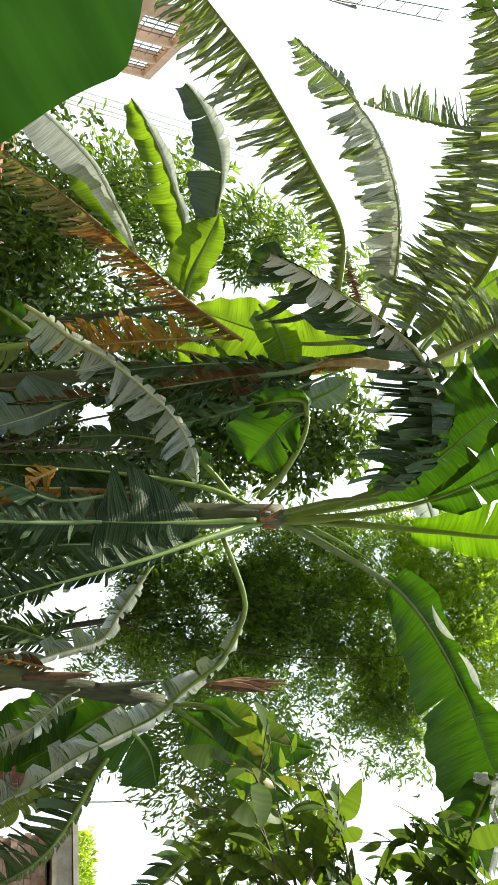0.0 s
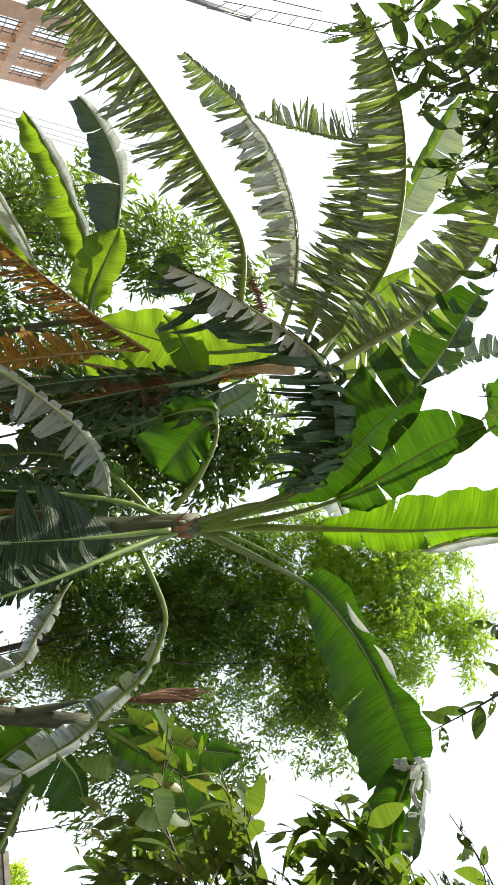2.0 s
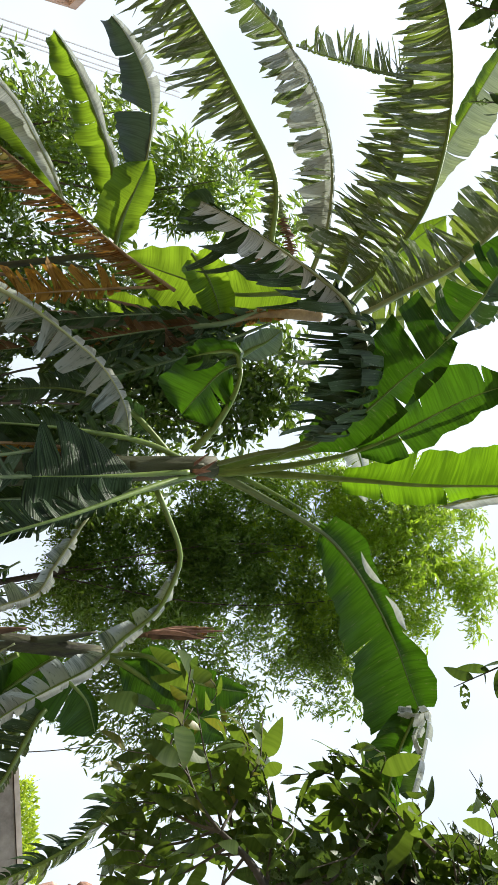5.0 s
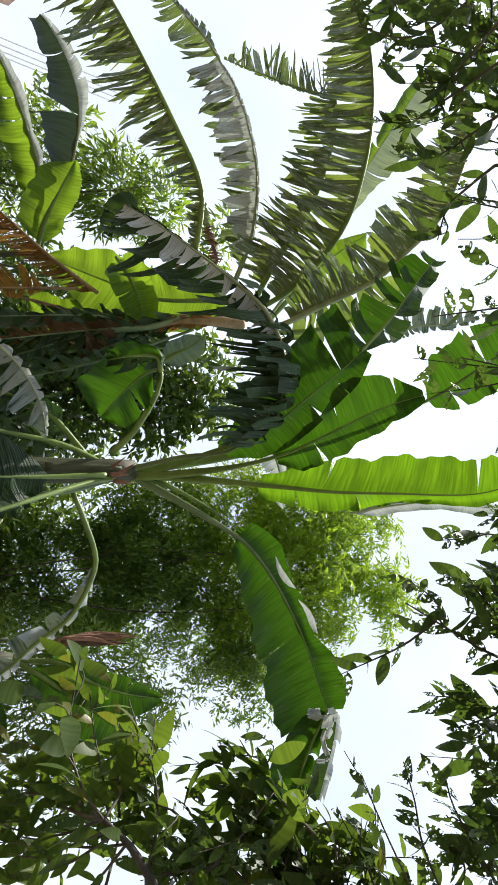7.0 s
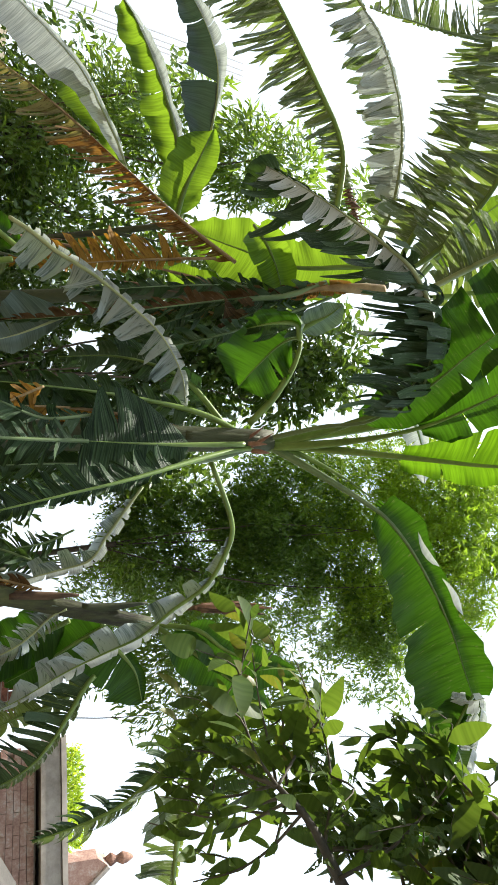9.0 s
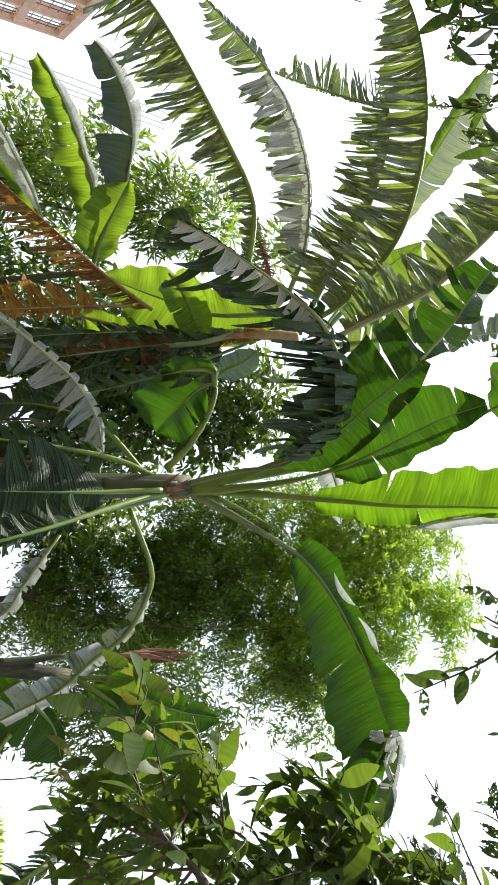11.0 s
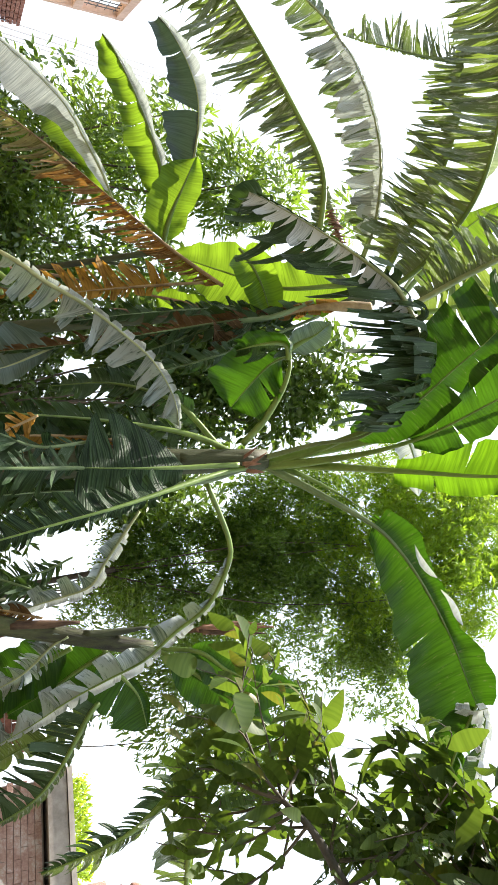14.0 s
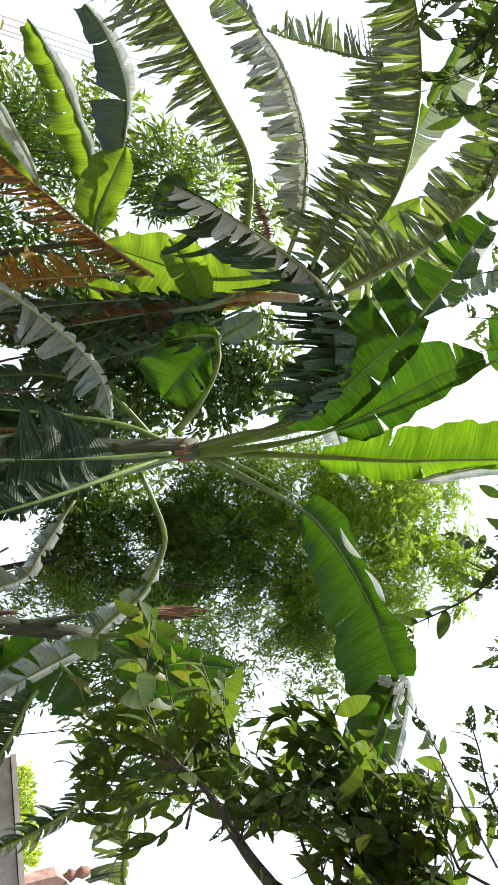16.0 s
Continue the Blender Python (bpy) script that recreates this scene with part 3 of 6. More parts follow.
def leafy_tree(name, label, category, foot, blobs, count, proto, material, low, high, trunk_r, seed, droop=0.4, wild=0.6, limbs=9, clump=None):
    """A tapered trunk with limbs that reach into the crown's clumps, and a crown of small leaves."""
    rng = np.random.default_rng(seed)
    tree = empty(name, foot)
    tagged(tree, label, category)
    b = np.array(blobs, dtype=float)
    b[:, :3] -= np.array(foot)
    fork = b[:, :3].mean(0) * np.array((0.55, 0.55, 0.5))
    tube("trunk", [(0, 0, -0.1), fork * 0.5 + np.array((0.1, 0, 0)), fork], [trunk_r, trunk_r * 0.8, trunk_r * 0.6], BARK, tree, "", 10, 14)
    for k in range(min(limbs, len(b))):
        e = b[k, :3] + rng.normal(size=3) * b[k, 3:6] * 0.25
        tube("limb", [fork * 0.92, (fork + e) / 2 + rng.normal(size=3) * 0.15, e], [trunk_r * 0.2, trunk_r * 0.12, trunk_r * 0.03], BARK, tree, "", 6, 14)
    p, d = scatter_in(rng, b, count)
    keep = open_air(p + np.array(foot))
    if clump is not None:
        keep &= np.array([noise.noise(Vector(q) * 1.9) + 0.6 * noise.noise(Vector(q) * 4.7) for q in p]) > clump
    p, d = p[keep], d[keep]
    spread("crown", material, *proto, placings(rng, p, d, low, high, droop, wild), tree)
    return tree


# ---- ground ----
ground_v, ground_f = [], []
steps = np.r_[-2500, -600, -150, -60, np.linspace(-30, 30, 61), 60, 150, 600, 2500]
for gy in steps:
    for gx in steps:
        ground_v.append((gx, gy + 5, 0.05 * noise.noise(Vector((gx * 0.4, gy * 0.4, 0))) if abs(gx) < 31 and abs(gy) < 31 else 0))
gn = len(steps)
for j in range(gn - 1):
    for i in range(gn - 1):
        ground_f.append((j * gn + i, j * gn + i + 1, (j + 1) * gn + i + 1, (j + 1) * gn + i))
ground = mesh_part("ground", ground_v, ground_f, SOIL)
tagged(ground, "bare brown garden soil with patches of low weeds", "ground", "", "structure")

# ---- main banana plant ----
main = banana_plant("tall banana plant with a fan of broad green leaves", (0.62, 4.25, 0), (0.485, 4.118, 3.232), 0.095, 0.065)
put_leaf(main, [(0.497, 4.225, 3.209), (0.516, 3.884, 3.545), (0.539, 3.535, 3.876), (0.554, 3.314, 4.087), (0.547, 3.079, 4.279), (0.532, 2.759, 4.532), (0.455, 2.567, 4.673)], (-0.03, -0.78, -0.62), 0.12, 0.235, dict(base_r=1.7, start=0.37, r_tilt=-10, strip=0.6, gap=0.02, blade=LIME, rib_r=0.015, wave=0.02, rprof=(0.6, 0.9, 1, 0.8, 0.4, 0.5, 0.6, 0.4), lprof=(0.3, 0.45, 0.85, 0.9, 0.9, 1, 0.95, 0.9, 0.8, 0.5), label="broad backlit yellow-green leaf"))
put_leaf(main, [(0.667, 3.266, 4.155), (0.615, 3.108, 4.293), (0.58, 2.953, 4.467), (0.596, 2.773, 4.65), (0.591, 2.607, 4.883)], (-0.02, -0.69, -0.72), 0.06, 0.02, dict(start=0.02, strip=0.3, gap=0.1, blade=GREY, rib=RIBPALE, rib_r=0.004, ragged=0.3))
put_leaf(main, [(0.525, 4.121, 3.201), (0.484, 3.911, 3.473), (0.434, 3.701, 3.685), (0.362, 3.497, 3.851), (0.277, 3.349, 3.969), (0.18, 3.224, 4.097), (0.092, 3.094, 4.217), (0.025, 2.94, 4.348)], (0.06, -0.81, -0.59), 0.155, 0.22, dict(base_r=1.7, start=0.50, strip=0.45, gap=0.05, lean=0.15, rib_r=0.014, wave=0.02, r_tilt=8, rprof=(0.3, 0.85, 1, 0.95, 0.75, 0.9, 0.6, 0.6, 0.25), lprof=(0.1, 0.25, 0.4, 0.5, 0.9, 1, 0.95, 0.5, 0.15)))
put_leaf(main, [(0.512, 4.14, 3.208), (0.428, 3.93, 3.443), (0.35, 3.748, 3.58), (0.285, 3.577, 3.676), (0.17, 3.431, 3.797), (0.012, 3.315, 3.93), (-0.111, 3.211, 4.034), (-0.212, 3.133, 4.099)], (0.18, -0.75, -0.63), 0.15, 0.30, dict(base_r=1.7, start=0.36, strip=0.24, gap=0.10, ragged=0.1, lean=0.2, hang=0.05, blade=DEEP, rib_r=0.014, wave=0.02, rprof=(0.35, 0.8, 1, 1, 0.95, 0.8, 0.35), lprof=(0.15, 0.5, 0.85, 1.0, 0.9, 1.0, 0.95)))
put_leaf(main, [(-0.201, 3.144, 4.089), (-0.305, 3.11, 4.173), (-0.418, 3.071, 4.253), (-0.572, 3.01, 4.331), (-0.711, 2.947, 4.408)], (0.18, -0.75, -0.63), 0.13, 0.25, dict(start=0.02, strip=0.075, gap=0.3, ragged=0.3, lean=0.25, hang=0.12, blade=DEEP, blade_r=OLDGLOSS, rib_r=0.008, wave=0.02, jag=12, twist=0.5, rprof=(0.3, 0.8, 1, 0.8, 0.5), lprof=(0.9, 1, 1, 0.7, 0.4)))
put_leaf(main, [(0.489, 4.263, 3.241), (0.378, 3.939, 3.733), (0.206, 3.469, 4.241), (0.027, 3.1, 4.532), (-0.177, 2.822, 4.698), (-0.284, 2.687, 4.776), (-0.431, 2.541, 4.861), (-0.594, 2.394, 4.945), (-0.793, 2.24, 5.114)], (0.15, -0.64, -0.76), 0.15, 0.21, dict(base_r=1.7, start=0.58, strip=0.35, gap=0.15, lean=0.15, rib_r=0.015))
put_leaf(main, [(0.499, 4.113, 3.196), (0.655, 3.964, 3.472), (0.798, 3.813, 3.695), (0.888, 3.728, 3.8), (1.046, 3.645, 3.909), (1.233, 3.56, 3.995), (1.435, 3.483, 4.068), (1.598, 3.437, 4.111), (1.762, 3.383, 4.152)], (-0.14, -0.81, -0.57), 0.34, 0.17, dict(rib=RIBDARK, base_r=1.7, start=0.40, strip=0.8, gap=0.03, lean=0.1, r_tilt=12, l_tilt=10, wave=0.026, rib_r=0.013, blade=DEEP, rprof=(0.25, 0.5, 0.62, 0.72, 0.82, 0.88, 0.95, 1.0, 0.9), lprof=(0.75, 0.9, 0.7, 0.5, 0.55, 0.35, 0.8, 0.85, 0.5), label="broad green leaf bent over at its tip"))
put_leaf(main, [(0.485, 4.125, 3.218), (0.567, 4.047, 3.434), (0.683, 3.932, 3.642), (0.835, 3.785, 3.825)], (-0.13, -0.81, -0.58), 0.02, 0.02, dict(base_r=1.7, start=0.9, strip=0.3, gap=0, rib_r=0.013))
put_leaf(main, [(0.478, 4.093, 3.189), (0.395, 3.88, 3.424), (0.347, 3.626, 3.604), (0.174, 3.404, 3.679), (-0.003, 3.266, 3.694), (-0.165, 3.224, 3.65), (-0.344, 3.247, 3.544), (-0.408, 3.27, 3.477)], (0.19, -0.80, -0.56), 0.30, 0.40, dict(base_r=1.7, start=0.42, strip=0.036, gap=0.22, lean=0.0, hang=1.4, ragged=0.4, blade=OLDGLOSS, rib=RIBDARK, rib_r=0.008, twist=0.8, jag=22, r_tilt=-40, tip=0.05, label="bent-over torn dark leaf"))
# one leaf as two: dark hanging slats, then a silvery copy for their top-lit part
put_leaf(main, [(-0.169, 3.24, 3.661), (-0.349, 3.263, 3.555), (-0.46, 3.315, 3.437), (-0.566, 3.385, 3.316), (-0.651, 3.454, 3.217), (-0.72, 3.515, 3.136), (-0.781, 3.573, 3.058), (-0.841, 3.637, 2.987), (-0.888, 3.697, 2.933)], (0.27, -0.84, -0.46), 0.04, 0.44, dict(l_tilt=-5, joined=0.25, jag=12, start=0.1, strip=0.07, uneven=0.5, gap=0.3, lean=0.1, hang=1.0, ragged=0.45, blade=OLDGLOSS, blade_r=DARK, rib=RIBPALE, rib_r=0.009, twist=0.25, tip=0.15, wave=0.01))
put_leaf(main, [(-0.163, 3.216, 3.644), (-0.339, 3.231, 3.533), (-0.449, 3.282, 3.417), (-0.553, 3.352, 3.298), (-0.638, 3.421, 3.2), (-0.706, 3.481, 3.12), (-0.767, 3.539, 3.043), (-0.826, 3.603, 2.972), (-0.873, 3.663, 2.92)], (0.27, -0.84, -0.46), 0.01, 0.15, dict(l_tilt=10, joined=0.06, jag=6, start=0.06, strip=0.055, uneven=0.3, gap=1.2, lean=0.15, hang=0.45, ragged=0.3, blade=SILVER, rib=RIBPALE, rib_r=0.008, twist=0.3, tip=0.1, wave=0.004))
put_leaf(main, [(-0.831, 3.648, 3.054), (-0.865, 3.681, 2.958), (-0.825, 3.729, 2.9), (-0.732, 3.78, 2.884)], (0.27, -0.84, -0.46), 0.10, 0.11, dict(start=0.02, strip=0.06, gap=0.3, hang=0.5, ragged=0.4, jag=30, blade=DARK, rib=RIBDARK, rib_r=0.006, twist=0.8))
put_leaf(main, [(0.201, 3.403, 3.741), (0.015, 3.256, 3.681), (-0.147, 3.212, 3.642), (-0.23, 3.229, 3.587)], (0.19, -0.80, -0.56), 0.30, 0.34, dict(start=0.02, strip=0.045, gap=0.38, lean=0.0, hang=1.4, ragged=0.5, blade=OLDGLOSS, rib=RIBDARK, rib_r=0.006, twist=0.7, jag=25, tip=0.05))
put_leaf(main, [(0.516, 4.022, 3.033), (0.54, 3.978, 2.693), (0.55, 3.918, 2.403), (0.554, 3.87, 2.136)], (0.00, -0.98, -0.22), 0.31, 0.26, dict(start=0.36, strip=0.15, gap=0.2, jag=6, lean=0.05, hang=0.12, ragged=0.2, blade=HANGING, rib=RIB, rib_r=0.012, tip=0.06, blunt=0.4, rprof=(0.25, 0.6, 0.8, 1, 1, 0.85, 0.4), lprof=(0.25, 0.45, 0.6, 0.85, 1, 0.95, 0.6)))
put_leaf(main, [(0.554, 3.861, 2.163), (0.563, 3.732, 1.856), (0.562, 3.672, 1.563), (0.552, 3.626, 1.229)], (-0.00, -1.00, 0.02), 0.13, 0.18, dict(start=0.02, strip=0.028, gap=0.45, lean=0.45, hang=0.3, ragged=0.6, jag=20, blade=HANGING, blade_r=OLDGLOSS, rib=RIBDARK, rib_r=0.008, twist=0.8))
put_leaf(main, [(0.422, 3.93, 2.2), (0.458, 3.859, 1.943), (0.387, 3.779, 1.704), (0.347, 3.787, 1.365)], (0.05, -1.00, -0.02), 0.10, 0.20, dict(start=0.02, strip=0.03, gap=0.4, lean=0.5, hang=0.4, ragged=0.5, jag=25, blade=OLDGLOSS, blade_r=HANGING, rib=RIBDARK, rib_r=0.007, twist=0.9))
put_leaf(main, [(0.297, 4.01, 1.953), (0.358, 3.996, 1.843), (0.433, 3.989, 1.71), (0.464, 3.99, 1.554)], (0.03, -1.00, -0.02), 0.10, 0.10, dict(start=0.02, strip=0.03, gap=0.4, lean=0.5, hang=0.3, ragged=0.5, jag=25, blade=FALLOW, rib=RIBDEAD, rib_r=0.005, twist=0.8))
put_leaf(main, [(-0.268, 4.491, 2.999), (-0.304, 4.522, 2.842), (-0.271, 4.554, 2.654), (-0.19, 4.556, 2.497)], (0.19, -0.95, -0.24), 0.06, 0.07, dict(start=0.02, strip=0.03, gap=0.4, hang=0.5, ragged=0.6, jag=45, blade=DEAD, rib=RIBDEAD, rib_r=0.006, twist=0.9))
put_leaf(main, [(-0.534, 4.596, 2.04), (-0.499, 4.634, 1.93), (-0.447, 4.688, 1.772), (-0.411, 4.731, 1.646)], (0.23, -0.97, -0.03), 0.07, 0.07, dict(start=0.02, strip=0.03, gap=0.4, hang=0.5, ragged=0.6, jag=45, blade=FALLOW, rib=RIBDEAD, rib_r=0.006, twist=0.9))
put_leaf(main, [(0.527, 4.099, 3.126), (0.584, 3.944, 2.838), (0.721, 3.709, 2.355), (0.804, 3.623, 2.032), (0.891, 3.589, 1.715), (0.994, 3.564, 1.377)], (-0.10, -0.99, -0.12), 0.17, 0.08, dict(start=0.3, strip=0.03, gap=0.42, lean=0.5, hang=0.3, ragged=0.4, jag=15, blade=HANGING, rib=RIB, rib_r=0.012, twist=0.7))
put_leaf(main, [(0.628, 4.331, 2.95), (0.796, 4.366, 3.041), (0.984, 4.405, 3.129), (1.129, 4.464, 3.146), (1.393, 4.568, 3.057), (1.57, 4.647, 2.865), (1.742, 4.718, 2.697), (1.868, 4.801, 2.482), (1.997, 4.883, 2.267), (2.172, 4.978, 2.029), (2.357, 5.094, 1.728)], (-0.23, -0.93, -0.28), 0.17, 0.06, dict(start=0.2, strip=0.085, gap=0.5, jag=32, joined=0.1, lean=0.1, hang=0.12, ragged=0.35, blade=GREY, blade_r=GREYDARK, rib=RIB, blunt=0.2, l_tilt=10, r_tilt=10, twist=0.3, wave=0.012, rib_r=0.013, rprof=(0.3, 0.5, 0.7, 0.9, 1, 1, 1, 0.8)))
put_leaf(main, [(0.397, 4.148, 3.101), (0.248, 4.081, 3.211), (0.051, 4.016, 3.302), (-0.098, 4.011, 3.326), (-0.061, 4.042, 3.222), (0.074, 4.09, 3.104), (0.189, 4.141, 3.023)], (0.15, -0.90, -0.41), 0.24, 0.19, dict(start=0.6, strip=0.5, gap=0.06, blade=GREEN, rib_r=0.016, wave=0.03))
put_leaf(main, [(-0.095, 3.993, 3.317), (-0.168, 3.953, 3.269), (-0.156, 3.962, 3.134), (-0.122, 4.026, 3.006)], (0.17, -0.91, -0.37), 0.14, 0.18, dict(start=0.05, strip=0.12, gap=0.2, hang=0.8, ragged=0.4, blade=DARK, blade_r=GREEN, twist=0.5))
put_leaf(main, [(-0.54, 4.348, 3.641), (-0.427, 4.393, 3.383), (-0.346, 4.458, 3.029), (-0.205, 4.55, 2.701), (-0.089, 4.642, 2.416)], (0.20, -0.93, -0.31), 0.2, 0.2, dict(start=0.05, strip=0.045, gap=0.3, hang=0.8, ragged=0.5, blade=OLDGLOSS, blade_r=DARK, rib=RIBDARK, twist=1.0, jag=30))
put_leaf(main, [(0.397, 4.307, 3.001), (0.188, 4.327, 2.793), (0.098, 4.355, 2.596), (0.06, 4.412, 2.349), (0.088, 4.499, 2.054)], (0.10, -0.97, -0.23), 0.14, 0.16, dict(start=0.15, strip=0.06, gap=0.35, hang=0.5, ragged=0.5, blade=OLDGLOSS, rib=RIB, twist=0.8))
put_leaf(main, [(0.334, 3.915, 3.699), (0.295, 3.926, 4.02), (0.508, 3.982, 4.184), (0.682, 3.989, 4.21)], (0.00, -0.82, -0.57), 0.10, 0.05, dict(start=0.45, strip=0.3, gap=0.05, blade=GREY, rib_r=0.01))
put_leaf(main, [(1.759, 3.428, 4.185), (1.811, 3.397, 4.216), (2.012, 3.438, 4.222), (2.292, 3.502, 4.197)], (-0.35, -0.72, -0.60), 0.17, 0.08, dict(start=0.02, strip=0.1, gap=0.35, hang=0.6, blade=GREY, blade_r=DARK, twist=0.9, rib_r=0.0015, jag=30, ragged=0.5))
put_leaf(main, [(1.706, 3.278, 4.06), (1.84, 3.326, 4.028), (2.021, 3.362, 3.974), (2.232, 3.392, 3.947), (2.476, 3.424, 3.93), (2.669, 3.456, 3.94)], (-0.37, -0.74, -0.56), 0.19, 0.13, dict(start=0.02, strip=0.3, gap=0.12, hang=0.1, blade=GREEN, blade_r=DEEP, rib_r=0.006, ragged=0.25, wave=0.04, r_tilt=20, l_tilt=25, rprof=(0.55, 0.9, 1, 1, 0.9, 0.75, 0.5), lprof=(0.3, 0.5, 0.55, 0.7, 0.8, 0.8, 0.5)))
# two pale slivers that paint the sunlit folds along the bent leaf's edge
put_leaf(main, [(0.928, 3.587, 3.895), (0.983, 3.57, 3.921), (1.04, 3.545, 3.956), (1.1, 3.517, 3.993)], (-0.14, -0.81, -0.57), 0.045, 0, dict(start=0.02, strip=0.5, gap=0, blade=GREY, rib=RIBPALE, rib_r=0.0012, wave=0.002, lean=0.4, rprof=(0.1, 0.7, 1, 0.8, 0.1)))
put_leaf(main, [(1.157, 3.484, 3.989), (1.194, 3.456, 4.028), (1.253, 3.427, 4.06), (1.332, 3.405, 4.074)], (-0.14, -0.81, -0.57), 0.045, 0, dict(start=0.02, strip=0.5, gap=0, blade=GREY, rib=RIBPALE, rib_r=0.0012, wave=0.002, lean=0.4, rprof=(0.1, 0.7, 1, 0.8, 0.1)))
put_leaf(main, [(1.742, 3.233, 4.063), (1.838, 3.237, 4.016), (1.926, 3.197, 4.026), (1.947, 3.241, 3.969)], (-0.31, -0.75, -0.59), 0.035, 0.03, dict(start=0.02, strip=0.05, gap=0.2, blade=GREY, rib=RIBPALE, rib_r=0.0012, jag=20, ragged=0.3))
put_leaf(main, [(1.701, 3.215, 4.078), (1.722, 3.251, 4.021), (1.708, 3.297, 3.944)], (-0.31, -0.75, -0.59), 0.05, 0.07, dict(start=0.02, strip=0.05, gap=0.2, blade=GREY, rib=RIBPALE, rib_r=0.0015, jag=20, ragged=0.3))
put_leaf(main, [(0.495, 4.19, 3.161), (0.363, 4.186, 2.841), (0.305, 4.166, 2.441), (0.288, 4.109, 2.011), (0.286, 4.111, 1.572)], (0.05, -0.98, -0.21), 0.13, 0.16, dict(start=0.25, strip=0.05, gap=0.4, lean=0.4, hang=0.5, ragged=0.5, blade=DARK, rib=RIB, twist=0.8))
put_leaf(main, [(0.512, 4.191, 3.162), (0.462, 4.168, 2.773), (0.392, 4.137, 2.256), (0.399, 4.075, 1.848), (0.429, 4.088, 1.531)], (0.03, -0.99, -0.16), 0.12, 0.12, dict(start=0.45, strip=0.05, gap=0.45, lean=0.4, hang=0.4, ragged=0.5, blade=FALLOW, blade_r=DARK, rib=RIBDEAD, twist=0.8))
put_leaf(main, [(0.511, 4.179, 3.193), (0.619, 4.207, 2.86), (0.66, 4.168, 2.399), (0.682, 4.111, 1.98), (0.717, 4.093, 1.605)], (-0.04, -0.98, -0.20), 0.15, 0.12, dict(start=0.4, strip=0.045, gap=0.5, lean=0.5, hang=0.5, ragged=0.5, blade=DARK, rib=RIBDARK, twist=0.8))

mb = np.array(main.location)
for a, b in ([(0.526, 4.058, 3.087), (0.446, 3.963, 3.176)], [(0.549, 4.057, 3.094), (0.556, 3.977, 3.171)], [(0.511, 4.045, 3.065), (0.509, 3.963, 3.144)], [(0.489, 4.068, 3.056), (0.408, 4.018, 3.144)]):
    q0, q1 = np.array(a) - mb, np.array(b) - mb
    tube("bract", [q0, (q0 + q1) / 2 + np.array((0, -0.012, 0)), q1], [0.012, 0.014, 0.002], HUSKRED, main, "", 6, 8, 0.3)

# ---- torn banana plant with the tall fan ----
fan = banana_plant("banana plant with wind-torn fan of tall leaves", (-0.15, 5.9, 0), (-0.654, 4.518, 4.195), 0.05, 0.04)
put_leaf(fan, [(-0.601, 4.202, 3.937), (-0.729, 4.241, 3.706), (-0.863, 4.235, 3.619), (-1.266, 4.128, 3.589), (-1.602, 4.083, 3.372), (-2.152, 4.093, 2.99), (-2.465, 4.128, 2.727), (-2.777, 4.21, 2.482), (-3.072, 4.301, 2.222)], (0.46, -0.81, -0.37), 0.30, 0.37, dict(r_tilt=-145, blade_r=TORN, start=0.13, strip=0.022, gap=0.3, lean=0.1, hang=0.12, ragged=0.3, blade=TORNDARK, rib=RIB, twist=0.7, lprof=(0.08, 0.28, 0.6, 0.88, 1, 1, 0.95, 0.8, 0.5), rprof=(0.08, 0.28, 0.6, 0.88, 1, 1, 0.95, 0.8, 0.5)))
put_leaf(fan, [(-0.758, 4.192, 3.893), (-0.933, 4.117, 3.925), (-1.087, 4.058, 3.93), (-1.303, 3.982, 3.903), (-1.494, 3.926, 3.842), (-1.698, 3.878, 3.734), (-1.861, 3.849, 3.616), (-1.955, 3.847, 3.52)], (0.44, -0.76, -0.48), 0.02, 0.23, dict(r_tilt=-20, start=0.14, strip=0.05, gap=0.3, lean=0.0, hang=0.1, ragged=0.25, joined=0.75, blade=SILVER, rib=RIBPALE, rib_r=0.008, twist=0.4, blunt=0.6, lprof=(0.4, 0.8, 1, 1, 1, 0.95, 0.95, 0.95)))
put_leaf(fan, [(-0.767, 4.243, 3.904), (-0.944, 4.168, 3.937), (-1.1, 4.108, 3.942), (-1.319, 4.031, 3.914), (-1.512, 3.974, 3.853), (-1.719, 3.925, 3.744), (-1.883, 3.896, 3.624), (-1.979, 3.894, 3.527)], (0.44, -0.76, -0.48), 0.02, 0.25, dict(start=0.1, strip=0.04, gap=0.45, lean=0.0, hang=0.2, ragged=0.35, joined=0.3, blade=TORNDARK, rib=RIB, rib_r=0.008, twist=0.5, lprof=(0.3, 0.8, 1, 1.1, 1.1, 1.05, 1.0, 1.0)))
put_leaf(fan, [(-1.949, 3.847, 3.529), (-2.046, 3.853, 3.433), (-2.125, 3.867, 3.336), (-2.213, 3.879, 3.218), (-2.266, 3.897, 3.173), (-2.325, 3.924, 3.127)], (0.44, -0.76, -0.48), 0.05, 0.20, dict(r_tilt=-20, start=0.02, strip=0.035, gap=0.3, hang=0.3, ragged=0.3, blade=TORNDARK, blade_r=GREYDARK, rib=RIBPALE, rib_r=0.006, twist=0.5, lprof=(1, 1, 0.9, 0.8, 0.6, 0.25), rprof=(0.2, 1, 1, 0.6, 0.4, 0.1)))
